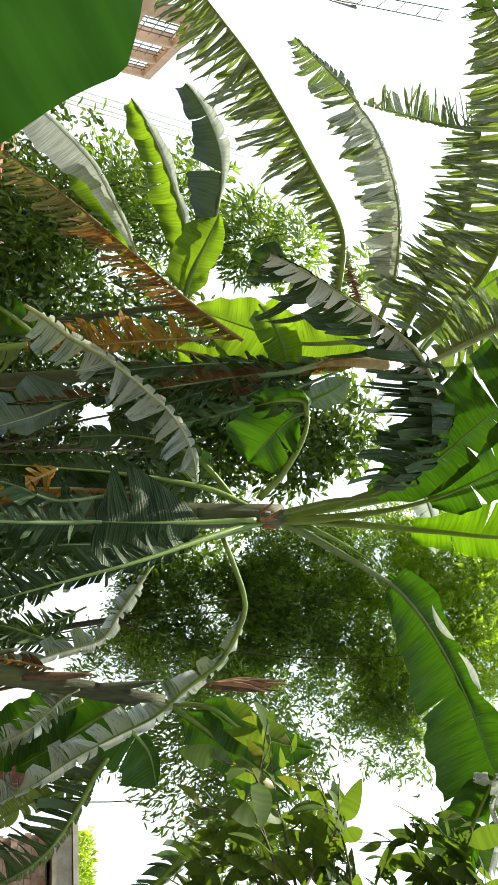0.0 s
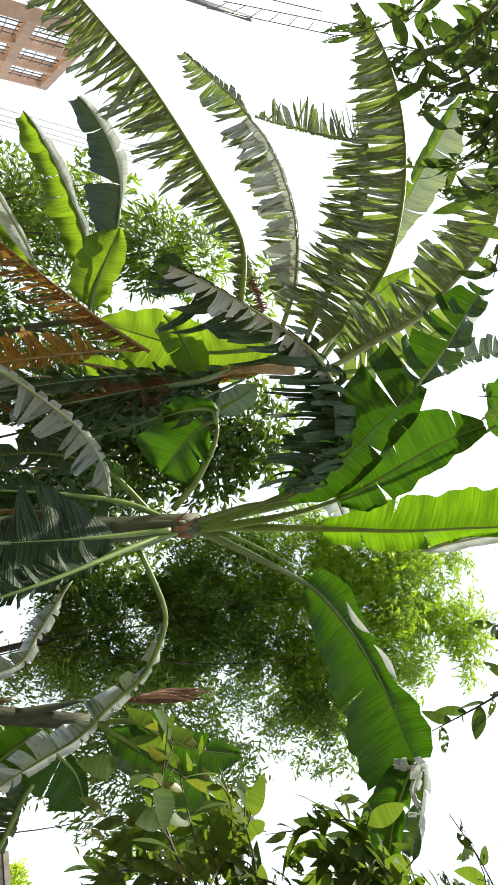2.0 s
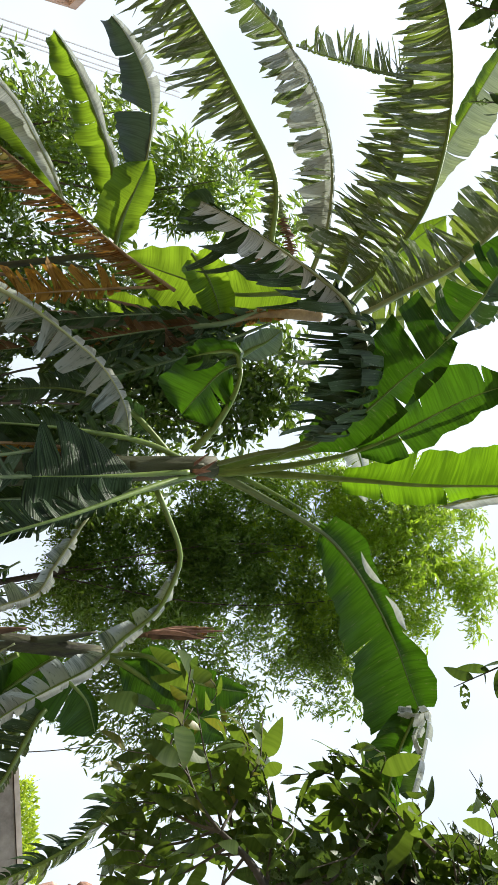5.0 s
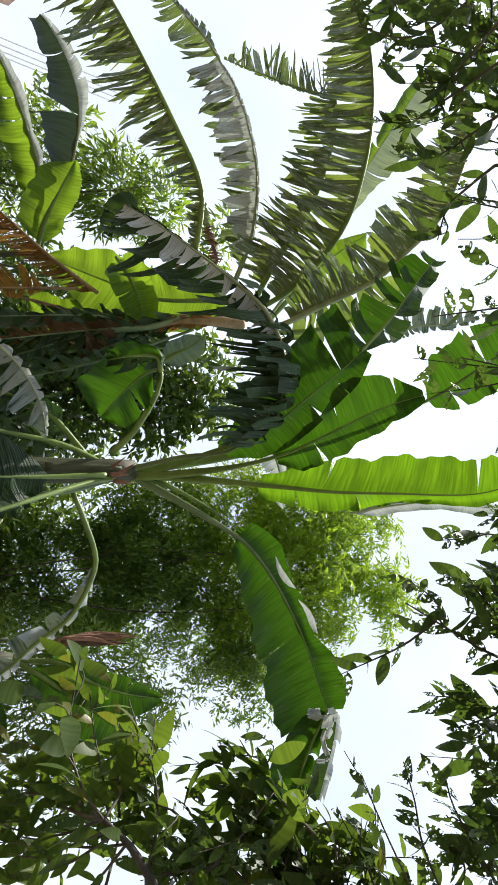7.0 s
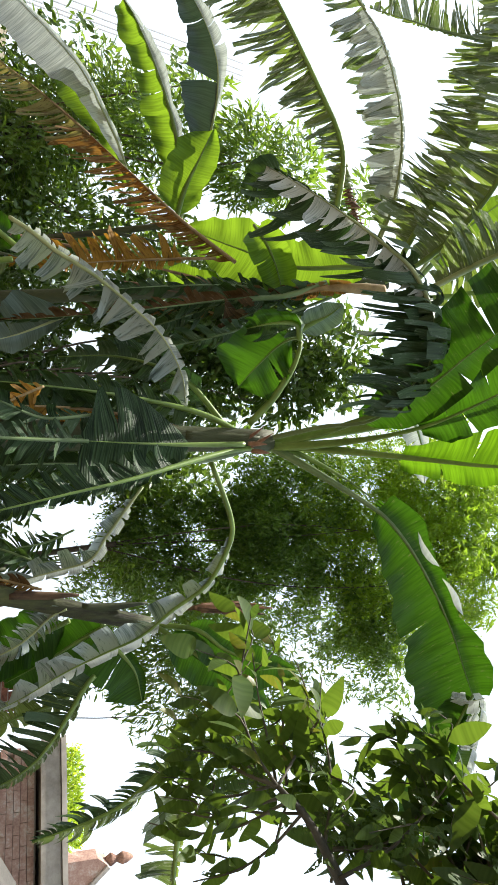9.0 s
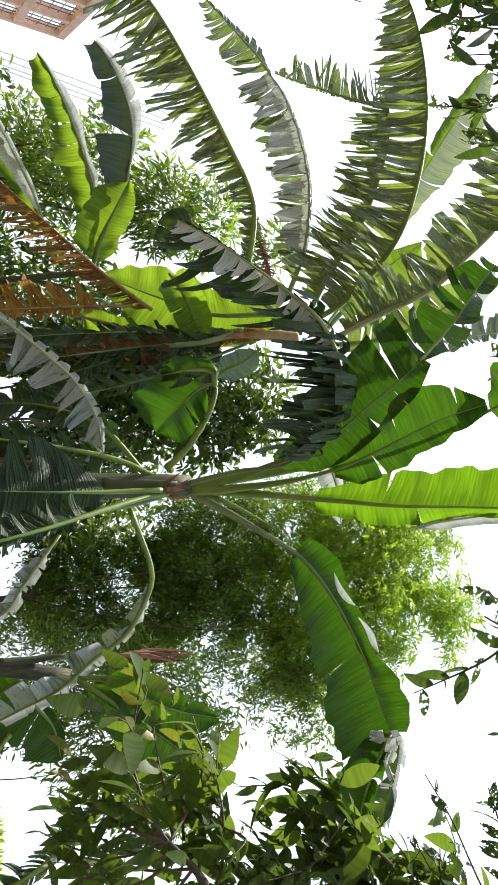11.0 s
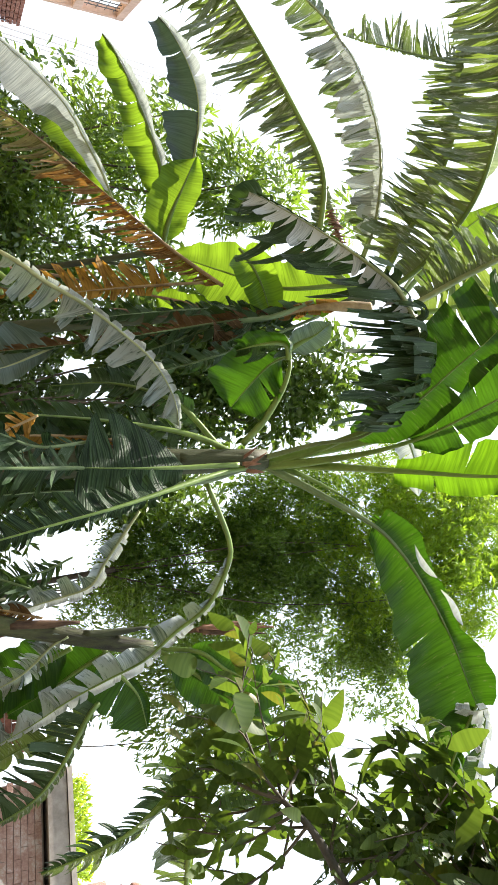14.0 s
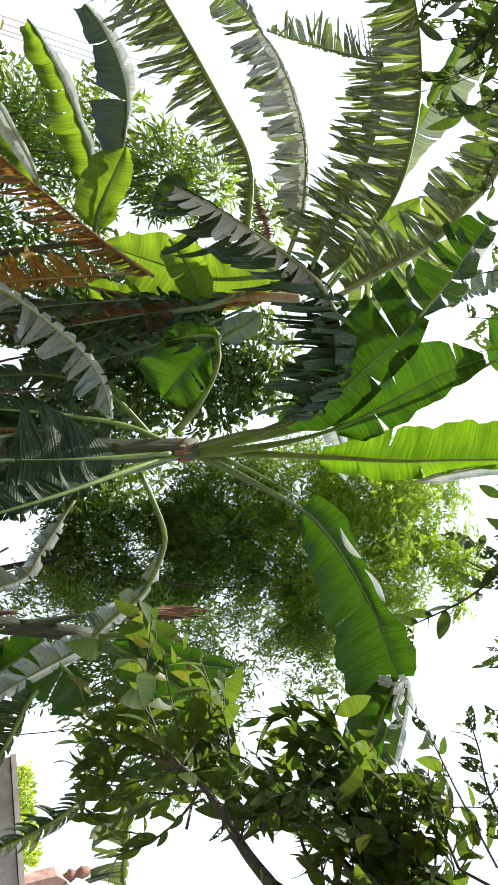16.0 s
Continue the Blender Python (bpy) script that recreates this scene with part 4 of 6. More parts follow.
put_leaf(fan, [(-0.64, 4.159, 4.018), (-0.866, 4.002, 4.064), (-1.208, 3.841, 4.209), (-1.505, 3.728, 4.263), (-1.707, 3.654, 4.257), (-1.851, 3.605, 4.21)], (0.43, -0.71, -0.55), 0.24, 0.30, dict(r_tilt=-150, blade_r=TORN, start=0.1, strip=0.026, gap=0.2, lean=0.0, hang=0.4, ragged=0.3, blade=TORNDARK, twist=0.6, tip=0.05))
put_leaf(fan, [(-1.851, 3.605, 4.21), (-1.841, 3.636, 4.099), (-1.852, 3.675, 3.942), (-1.897, 3.74, 3.725), (-1.938, 3.805, 3.53)], (0.51, -0.71, -0.49), 0.20, 0.02, dict(start=0.02, strip=0.02, gap=0.6, lean=0.3, ragged=0.5, blade=TORN, blade_r=TORNDARK, rib=RIBDARK, rib_r=0.008, twist=0.8, jag=15))
put_leaf(fan, [(-0.543, 4.133, 3.929), (-0.686, 3.946, 4.124), (-0.897, 3.736, 4.255), (-1.139, 3.563, 4.321), (-1.508, 3.419, 4.326), (-1.854, 3.324, 4.252), (-2.214, 3.309, 4.142), (-2.539, 3.373, 4.001)], (0.45, -0.68, -0.58), 0.30, 0.34, dict(r_tilt=-150, blade_r=TORN, start=0.1, strip=0.026, gap=0.16, lean=0.0, hang=0.45, ragged=0.25, blade=TORNDARK, twist=0.7))
put_leaf(fan, [(-0.548, 4.182, 4.134), (-0.857, 4.077, 4.32), (-1.186, 3.934, 4.496), (-1.456, 3.855, 4.583), (-1.672, 3.853, 4.71), (-2.002, 3.806, 4.898), (-2.279, 3.795, 5.067), (-2.528, 3.795, 5.234)], (0.35, -0.74, -0.57), 0.20, 0.08, dict(start=0.3, strip=0.7, gap=0.03, lean=0.1, blade=YOUNG, blade_r=PALE, l_tilt=20, rib=RIBPALE, rib_r=0.008, rprof=(0.05, 0.3, 0.6, 0.85, 0.95, 1, 0.8, 0.5, 0.2), lprof=(0.05, 0.1, 0.3, 0.7, 1, 1, 1, 0.8, 0.4)))
put_leaf(fan, [(-0.529, 4.184, 4.136), (-0.865, 4.161, 4.427), (-1.064, 4.095, 4.611), (-1.231, 3.969, 4.8)], (0.32, -0.75, -0.58), 0.18, 0.08, dict(start=0.25, strip=0.3, gap=0.1, blade=YOUNG))
put_leaf(fan, [(-0.446, 4.036, 4.002), (-0.489, 3.904, 4.118), (-0.591, 3.696, 4.256), (-0.716, 3.46, 4.439), (-0.874, 3.276, 4.533), (-1.041, 3.143, 4.636), (-1.307, 3.034, 4.691), (-1.56, 2.994, 4.729), (-1.801, 3.002, 4.691)], (0.32, -0.68, -0.66), 0.26, 0.30, dict(blade_r=TORN, start=0.1, strip=0.034, gap=0.14, lean=0.05, hang=0.3, ragged=0.2, blade=TORNDARK, rib=RIBPALE, twist=0.7, r_tilt=-140))
put_leaf(fan, [(-0.451, 4.101, 4.087), (-0.484, 3.929, 4.367), (-0.589, 3.773, 4.612), (-0.746, 3.655, 4.79), (-0.829, 3.539, 4.973)], (0.24, -0.74, -0.63), 0.12, 0.2, dict(start=0.15, strip=0.06, gap=0.35, lean=0.2, hang=0.15, ragged=0.3, blade=TORN, twist=0.5))
put_leaf(fan, [(-0.39, 3.533, 4.643), (-0.484, 3.458, 4.757), (-0.511, 3.348, 4.935), (-0.556, 3.237, 5.113)], (0.23, -0.67, -0.71), 0.05, 0.13, dict(start=0.02, strip=0.03, gap=0.4, lean=0.1, ragged=0.3, blade=GREYDARK, rib=RIBPALE, rib_r=0.006, twist=0.6, blunt=0.4))
put_leaf(fan, [(-0.599, 3.525, 4.731), (-0.752, 3.473, 4.799), (-0.899, 3.414, 4.881)], (0.28, -0.69, -0.67), 0.07, 0.07, dict(start=0.02, strip=0.2, gap=0.1, blade=GREY, rib=RIBPALE, rib_r=0.006))
put_leaf(fan, [(-0.693, 4.367, 4.107), (-0.703, 4.453, 3.906), (-0.691, 4.651, 3.542), (-0.808, 4.84, 3.219), (-0.944, 5.036, 2.882)], (0.25, -0.89, -0.38), 0.20, 0.22, dict(start=0.1, strip=0.6, gap=0.02, blade=YOUNG, wave=0.02))
put_leaf(fan, [(-0.902, 4.596, 3.224), (-0.764, 4.509, 3.287), (-0.611, 4.478, 3.353), (-0.371, 4.454, 3.419)], (0.24, -0.90, -0.36), 0.16, 0.13, dict(start=0.02, strip=0.6, gap=0.02, blade=YOUNG, r_tilt=35, l_tilt=20, wave=0.025, rib_r=0.008))
put_leaf(fan, [(-0.501, 4.905, 3.177), (-0.531, 4.936, 3.104), (-0.555, 5.001, 2.961), (-0.649, 5.069, 2.796)], (0.22, -0.94, -0.26), 0.13, 0.13, dict(start=0.1, strip=0.5, gap=0.02, blade=YOUNG))
put_leaf(fan, [(-0.226, 4.444, 3.51), (-0.283, 4.4, 3.59), (-0.332, 4.357, 3.67), (-0.407, 4.311, 3.749)], (0.19, -0.88, -0.44), 0.09, 0.09, dict(start=0.05, strip=0.5, gap=0.02, blade=BLUE))
put_leaf(fan, [(-0.522, 4.262, 4.008), (-0.51, 4.272, 3.8), (-0.489, 4.342, 3.591), (-0.414, 4.406, 3.396)], (0.22, -0.88, -0.41), 0.05, 0.05, dict(start=0.3, strip=0.1, gap=0.3, blade=DEAD, rib=RIBDEAD, rib_r=0.03, hang=0.3))
put_leaf(fan, [(-0.58, 4.366, 3.947), (-0.476, 4.4, 3.546), (-0.36, 4.438, 3.022), (-0.237, 4.471, 2.51), (-0.142, 4.533, 2.045), (-0.087, 4.593, 1.697)], (0.18, -0.96, -0.20), 0.12, 0.14, dict(start=0.1, strip=0.04, gap=0.35, lean=0.5, hang=0.6, ragged=0.6, blade=DARK, blade_r=HUSKLEAF, rib=RIBDARK, rib_r=0.007, twist=0.9, jag=30))
put_leaf(fan, [(-0.468, 4.508, 3.555), (-0.407, 4.484, 3.383), (-0.312, 4.468, 3.204), (-0.185, 4.467, 3)], (0.19, -0.92, -0.35), 0.18, 0.16, dict(start=0.05, strip=0.05, gap=0.35, lean=0.2, hang=0.7, ragged=0.5, blade=DARK, blade_r=HUSKLEAF, rib=RIBDARK, twist=1.0, jag=35))
put_leaf(fan, [(-0.492, 4.531, 3.735), (-0.509, 4.584, 3.383), (-0.468, 4.555, 2.983), (-0.392, 4.544, 2.553), (-0.299, 4.518, 2.16)], (0.22, -0.93, -0.29), 0.13, 0.15, dict(start=0.1, strip=0.04, gap=0.35, lean=0.4, hang=0.6, ragged=0.5, blade=DARK, rib=RIBDARK, rib_r=0.008, twist=1.0, jag=30))
put_leaf(fan, [(-0.471, 4.427, 3.725), (-0.278, 4.417, 3.319), (-0.098, 4.421, 2.881), (0.007, 4.504, 2.494), (0.115, 4.554, 2.06)], (0.14, -0.95, -0.28), 0.16, 0.14, dict(start=0.1, strip=0.04, gap=0.35, lean=0.4, hang=0.6, ragged=0.5, blade=OLDGLOSS, rib=RIBDARK, rib_r=0.008, twist=1.0, jag=30))

# dried flower stalk of the fan plant: a reddish lattice of old bracts under pale ones
fl = np.array(fan.location)
stalk_line, _ = spline([np.array(q) - fl for q in [(-0.898, 4.331, 3.816), (-1.011, 4.304, 3.775), (-1.106, 4.286, 3.724), (-1.189, 4.265, 3.684), (-1.273, 4.236, 3.655)]], 24)
tube("flower_stalk", [stalk_line[0] + np.array((0.05, 0.05, -0.3)), stalk_line[0], stalk_line[12], stalk_line[23]], [0.012, 0.012, 0.010, 0.006], HUSK, fan, "dried reddish flower stalk", 8, 14)
rng_f = np.random.default_rng(35)
for k in range(22):
    q = stalk_line[min(23, k + 1)]
    across = np.array((0.1, -0.2, 1.0)) * 0.052 * (1 - 0.45 * k / 22) + rng_f.normal(size=3) * 0.008
    tube("bract", [q - across * rng_f.uniform(0.7, 1.1), q + np.array((-0.008, -0.014, 0)), q + across * rng_f.uniform(0.7, 1.2) + np.array((-0.012, 0, 0))], [0.004, 0.013 if k < 13 else 0.018, 0.003], HUSKRED if k < 13 else RIBPALE, fan, "", 6, 8, 0.45)

# ---- banana plant with upright young leaves ----
upright = banana_plant("younger banana plant with upright pale and bright leaves", (-0.6, 6.7, 0), (-1.055, 5.299, 2.922), 0.028, 0.022)
# grey right half paints the sun's reflection off the folded edge
put_leaf(upright, [(-1.055, 5.299, 2.922), (-1.367, 5.23, 2.88), (-1.673, 5.177, 2.804), (-2.05, 5.157, 2.642), (-2.369, 5.196, 2.488), (-2.508, 5.224, 2.395)], (0.47, -0.87, -0.18), 0.075, 0.20, dict(start=0.2, strip=0.35, gap=0.08, blade=YOUNG, blade_r=GREY, wave=0.03, r_tilt=15, rprof=(0.05, 0.3, 0.9, 0.5, 0.9, 1, 0.7, 0.35, 0.1), lprof=(0.5, 0.8, 0.9, 1, 0.85, 0.8, 0.85, 0.7, 0.4), jag=6))
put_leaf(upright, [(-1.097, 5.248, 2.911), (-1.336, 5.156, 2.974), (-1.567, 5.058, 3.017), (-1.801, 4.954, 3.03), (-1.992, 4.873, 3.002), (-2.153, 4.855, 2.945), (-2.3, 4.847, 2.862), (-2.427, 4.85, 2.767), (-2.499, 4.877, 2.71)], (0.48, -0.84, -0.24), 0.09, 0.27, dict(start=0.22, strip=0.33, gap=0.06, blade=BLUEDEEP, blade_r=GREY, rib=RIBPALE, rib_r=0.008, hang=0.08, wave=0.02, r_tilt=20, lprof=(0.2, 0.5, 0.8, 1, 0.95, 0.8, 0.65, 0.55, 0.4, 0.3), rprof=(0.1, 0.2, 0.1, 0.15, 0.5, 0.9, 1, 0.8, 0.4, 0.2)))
put_leaf(upright, [(-1.023, 5.22, 2.861), (-1.25, 5.123, 2.897), (-1.433, 5.02, 2.956), (-1.634, 4.964, 3.027)], (0.38, -0.89, -0.25), 0.13, 0.20, dict(start=0.1, strip=0.5, gap=0.05, blade=YOUNG))
put_leaf(upright, [(-1.225, 5.229, 2.554), (-1.484, 5.218, 2.435), (-1.693, 5.214, 2.313), (-1.906, 5.2, 2.172), (-2.057, 5.208, 2.019), (-2.194, 5.215, 1.85), (-2.316, 5.223, 1.684), (-2.407, 5.242, 1.575)], (0.46, -0.88, -0.09), 0.03, 0.22, dict(start=0.12, strip=0.8, gap=0.02, blade=GREY, rib=RIBPALE, rib_r=0.006, wave=0.01, lprof=(0.15, 0.3, 0.4, 0.5, 0.75, 1, 1, 0.95, 0.9, 0.6)))
put_leaf(upright, [(-1.238, 5.29, 2.553), (-1.395, 5.284, 2.477), (-1.576, 5.264, 2.39), (-1.733, 5.249, 2.29), (-1.858, 5.245, 2.179), (-1.951, 5.252, 2.063)], (0.41, -0.90, -0.14), 0.02, 0.21, dict(start=0.05, strip=0.8, gap=0.03, blade=YOUNG, wave=0.02, lprof=(0.3, 0.6, 0.75, 0.5, 0.75, 1, 1, 0.9, 0.6)))
put_leaf(upright, [(-0.662, 4.668, 3.143), (-0.767, 4.709, 2.98), (-0.895, 4.742, 2.785), (-1.055, 4.757, 2.562), (-1.206, 4.757, 2.342), (-1.347, 4.745, 2.127)], (0.37, -0.92, -0.12), 0.10, 0.27, dict(r_tilt=-120, start=0.02, strip=0.017, gap=0.22, lean=0.5, hang=0.75, ragged=0.35, blade=DEAD, blade_r=FALLOW, rib=RIBDEAD, rib_r=0.010, twist=0.6, jag=12, lprof=(0.35, 0.7, 0.9, 1, 1), rprof=(0.5, 1, 1, 0.6, 0.4), label="dead brown hanging leaf"))
put_leaf(upright, [(-1.309, 4.744, 2.179), (-1.433, 4.75, 1.989), (-1.535, 4.754, 1.82), (-1.615, 4.761, 1.671), (-1.683, 4.768, 1.557)], (0.37, -0.92, -0.12), 0.05, 0.27, dict(start=0.01, strip=0.02, gap=0.16, lean=0.5, hang=0.75, ragged=0.35, blade=OLIVE, blade_r=OLIVE, rib=RIBDEAD, rib_r=0.006, twist=0.5, jag=10, lprof=(1, 1, 0.9, 0.7, 0.4), rprof=(0.3, 0.5, 0.3, 0.2)))
put_leaf(upright, [(-0.685, 4.727, 3.026), (-0.62, 4.765, 2.615), (-0.558, 4.847, 2.228), (-0.498, 4.892, 1.951)], (0.23, -0.96, -0.13), 0.22, 0.08, dict(start=0.2, strip=0.028, gap=0.4, lean=0.35, hang=0.2, ragged=0.2, blade=FALLOW, rib=RIBDEAD, rib_r=0.008, jag=15, twist=0.5, label="withered orange-brown leaf"))
put_leaf(upright, [(-0.675, 4.575, 1.752), (-0.585, 4.486, 1.879), (-0.483, 4.402, 1.998), (-0.349, 4.29, 2.206), (-0.19, 4.231, 2.419), (-0.029, 4.205, 2.597), (0.207, 4.242, 2.733), (0.502, 4.33, 2.762)], (0.18, -0.96, -0.20), 0.20, 0.04, dict(start=0.02, strip=0.075, uneven=0.2, gap=0.95, lean=-0.05, hang=0.03, ragged=0.2, blade=GREY, blade_r=GREYDARK, rib=RIBPALE, rib_r=0.010, twist=0.25, blunt=0.15, jag=5, joined=0.04))
put_leaf(upright, [(-0.167, 4.541, 2.11), (-0.11, 4.587, 1.998), (-0.041, 4.633, 1.858), (0.012, 4.671, 1.717), (0.065, 4.703, 1.586)], (0.14, -0.99, -0.04), 0.27, 0.10, dict(start=0.04, strip=0.35, gap=0.10, blade=BLUE, rib=RIBPALE, rib_r=0.006, wave=0.02, rprof=(0.4, 1, 0.9, 0.75, 0.85, 0.7, 0.3), lprof=(0.3, 0.6, 0.8, 1, 0.6, 0.3)))
put_leaf(upright, [(-0.457, 4.634, 1.784), (-0.426, 4.695, 1.612), (-0.391, 4.761, 1.423), (-0.347, 4.839, 1.204)], (0.20, -0.98, 0.04), 0.03, 0.18, dict(start=0.05, strip=0.06, gap=0.25, hang=0.3, blade=TORN))
put_leaf(upright, [(-0.559, 4.819, 1.839), (-0.691, 4.868, 1.663), (-0.822, 4.927, 1.455), (-0.918, 4.988, 1.249)], (0.28, -0.96, 0.04), 0.13, 0.15, dict(start=0.05, strip=0.15, gap=0.2, hang=0.5, jag=25, wave=0.03, blade=DEEP))

# ---- low banana plants on the other side ----
low = banana_plant("leaning banana plant with narrow torn leaves", (1.15, 5.1, 0), (1.744, 4.998, 2.809), 0.07, 0.05, material=STEMGREEN)
put_leaf(low, [(0.823, 4.863, 2.673), (0.967, 4.903, 2.588), (1.17, 4.959, 2.473), (1.32, 4.999, 2.388), (1.403, 5.076, 2.181), (1.487, 5.159, 1.953), (1.623, 5.262, 1.679), (1.76, 5.364, 1.41)], (-0.19, -0.98, -0.12), 0.17, 0.06, dict(start=0.06, strip=0.085, gap=0.5, jag=32, joined=0.1, lean=0.1, hang=0.12, ragged=0.35, blade=GREY, blade_r=GREYDARK, rib=RIBPALE, blunt=0.2, l_tilt=10, r_tilt=10, twist=0.3, wave=0.012, rib_r=0.007, rprof=(0.3, 0.5, 0.7, 0.9, 1, 1, 1, 0.8)))
put_leaf(low, [(2.08, 5.032, 2.476), (2.148, 5.006, 2.41), (2.478, 5.038, 2.239), (2.676, 5.06, 2.065), (2.847, 5.124, 1.759)], (-0.39, -0.91, -0.12), 0.31, 0.05, dict(start=0.02, strip=0.028, gap=0.16, lean=0.3, hang=0.25, ragged=0.3, blade=TORNDARK, blade_r=OLDGLOSS, twist=0.7, blunt=0.5))
put_leaf(low, [(2.154, 5.148, 2.462), (2.313, 5.23, 2.258), (2.425, 5.319, 2.02), (2.618, 5.436, 1.719)], (-0.36, -0.93, -0.08), 0.14, 0.08, dict(start=0.05, strip=0.06, gap=0.35, lean=0.3, hang=0.2, blade=TORN, twist=0.5))
put_leaf(low, [(1.623, 4.961, 2.259), (1.681, 4.997, 2.167), (1.883, 5.079, 1.973), (2.067, 5.206, 1.64), (2.162, 5.28, 1.442)], (-0.28, -0.96, -0.07), 0.13, 0.10, dict(start=0.02, strip=0.028, gap=0.5, lean=0.25, hang=0.2, ragged=0.3, blade=GREYDARK, rib=RIBPALE, rib_r=0.006, twist=0.7, blunt=0.3))
put_leaf(low, [(1.739, 5.099, 2.506), (1.904, 5.079, 2.606), (2.066, 5.047, 2.741), (2.288, 5.042, 2.809)], (-0.31, -0.92, -0.22), 0.26, 0.06, dict(start=0.1, strip=0.6, gap=0.02, blade=GREEN))
put_leaf(low, [(1.727, 5.1, 2.658), (1.85, 5.18, 2.45), (2.052, 5.289, 2.175), (2.215, 5.384, 1.933)], (-0.30, -0.95, -0.11), 0.16, 0.16, dict(start=0.1, strip=0.6, gap=0.02, blade=GREEN))
put_leaf(low, [(1.744, 4.992, 2.827), (1.741, 4.8, 3.081), (1.846, 4.701, 3.245), (1.912, 4.589, 3.436), (1.955, 4.511, 3.678)], (-0.28, -0.90, -0.34), 0.16, 0.10, dict(start=0.25, strip=0.6, gap=0.02, blade=GREEN))
put_leaf(low, [(1.744, 4.992, 2.827), (1.802, 4.851, 2.946), (1.941, 4.741, 3.148), (2.077, 4.633, 3.345), (2.247, 4.574, 3.56)], (-0.30, -0.90, -0.32), 0.18, 0.12, dict(start=0.15, strip=0.6, gap=0.02, blade=GREEN))
put_leaf(low, [(1.589, 4.774, 2.99), (1.572, 4.707, 3.081), (1.546, 4.602, 3.25), (1.534, 4.495, 3.475)], (-0.22, -0.91, -0.34), 0.05, 0.04, dict(start=0.02, strip=0.03, gap=0.5, hang=0.3, jag=50, ragged=0.7, blade=DEAD, rib=HUSK, rib_r=0.012, twist=0.9))
put_leaf(low, [(1.928, 3.495, 2.651), (1.986, 3.517, 2.588), (2.141, 3.526, 2.413), (2.219, 3.533, 2.242), (2.324, 3.617, 2)], (-0.45, -0.87, -0.22), 0.13, 0.12, dict(start=0.05, strip=0.03, gap=0.3, lean=0.4, hang=0.9, ragged=0.4, blade=TORNDARK, blade_r=OLDGLOSS, twist=0.9, jag=20))
put_leaf(low, [(1.751, 5.187, 2.312), (1.877, 5.262, 2.097), (2.035, 5.362, 1.809), (2.201, 5.487, 1.448)], (-0.29, -0.96, -0.03), 0.2, 0.2, dict(start=0.05, strip=0.4, gap=0.06, blade=GREEN, wave=0.02))
put_leaf(low, [(1.501, 4.989, 2.1), (1.454, 5.069, 1.858), (1.432, 5.15, 1.617), (1.418, 5.242, 1.341)], (-0.18, -0.98, 0.00), 0.09, 0.09, dict(start=0.02, strip=0.03, gap=0.4, lean=0.5, hang=0.4, ragged=0.6, jag=45, blade=DEAD, blade_r=HUSKLEAF, rib=RIBDEAD, rib_r=0.006, twist=1.0))
put_leaf(low, [(1.396, 5.358, 2.096), (1.321, 5.431, 1.872), (1.286, 5.518, 1.611), (1.271, 5.618, 1.314)], (-0.14, -0.99, 0.00), 0.12, 0.14, dict(start=0.02, strip=0.035, gap=0.35, lean=0.5, hang=0.4, ragged=0.5, jag=25, blade=OLDGLOSS, blade_r=DARK, rib=RIBDARK, rib_r=0.006, twist=0.9))
put_leaf(low, [(2.194, 3.687, 2.724), (2.416, 3.701, 2.697), (2.639, 3.709, 2.688), (2.972, 3.714, 2.695)], (-0.52, -0.81, -0.26), 0.20, 0.03, dict(start=0.05, strip=0.045, gap=0.42, lean=0.05, hang=0.3, ragged=0.3, blade=TORN, blade_r=TORNDARK, twist=0.6, blunt=0.3))
put_leaf(low, [(1.183, 5.481, 2.343), (1.28, 5.497, 2.146), (1.336, 5.523, 1.915), (1.471, 5.561, 1.652)], (-0.15, -0.99, -0.05), 0.13, 0.13, dict(start=0.1, strip=0.02, gap=0.6, lean=0.6, hang=0.2, ragged=0.2, blade=DARK, rib=RIBDARK, rib_r=0.006, twist=0.6))
put_leaf(low, [(1.388, 5.497, 2.308), (1.422, 5.511, 2.111), (1.397, 5.536, 1.878), (1.332, 5.559, 1.649)], (-0.16, -0.99, -0.05), 0.12, 0.12, dict(start=0.1, strip=0.02, gap=0.6, lean=0.6, hang=0.2, ragged=0.2, blade=DARK, rib=RIBDARK, rib_r=0.006, twist=0.6))

# frayed brown stub of an old flower stalk on the low plant
lw = np.array(low.location)
rng_h = np.random.default_rng(21)
h0, h1 = np.array((1.571, 4.692, 3.036)) - lw, np.array((1.548, 4.467, 3.483)) - lw
for k in range(9):
    off = rng_h.normal(size=3) * 0.014
    end = h0 + (h1 - h0) * rng_h.uniform(0.7, 1.05) + rng_h.normal(size=3) * 0.028
    tube("dry_husk", [h0 + off, (h0 + end) / 2 + off * 1.6, end], [0.012, 0.016, 0.003], HUSKRED if k % 3 else HUSK, low, "", 6, 10, 0.4)

# ---- trees behind ----
FROND = spray(0.22, 3, 7, 0.052, 0.017, 31)
LEAF = leaflet(0.14, 0.036)
SMALL = leaflet(0.09, 0.036, n=3)
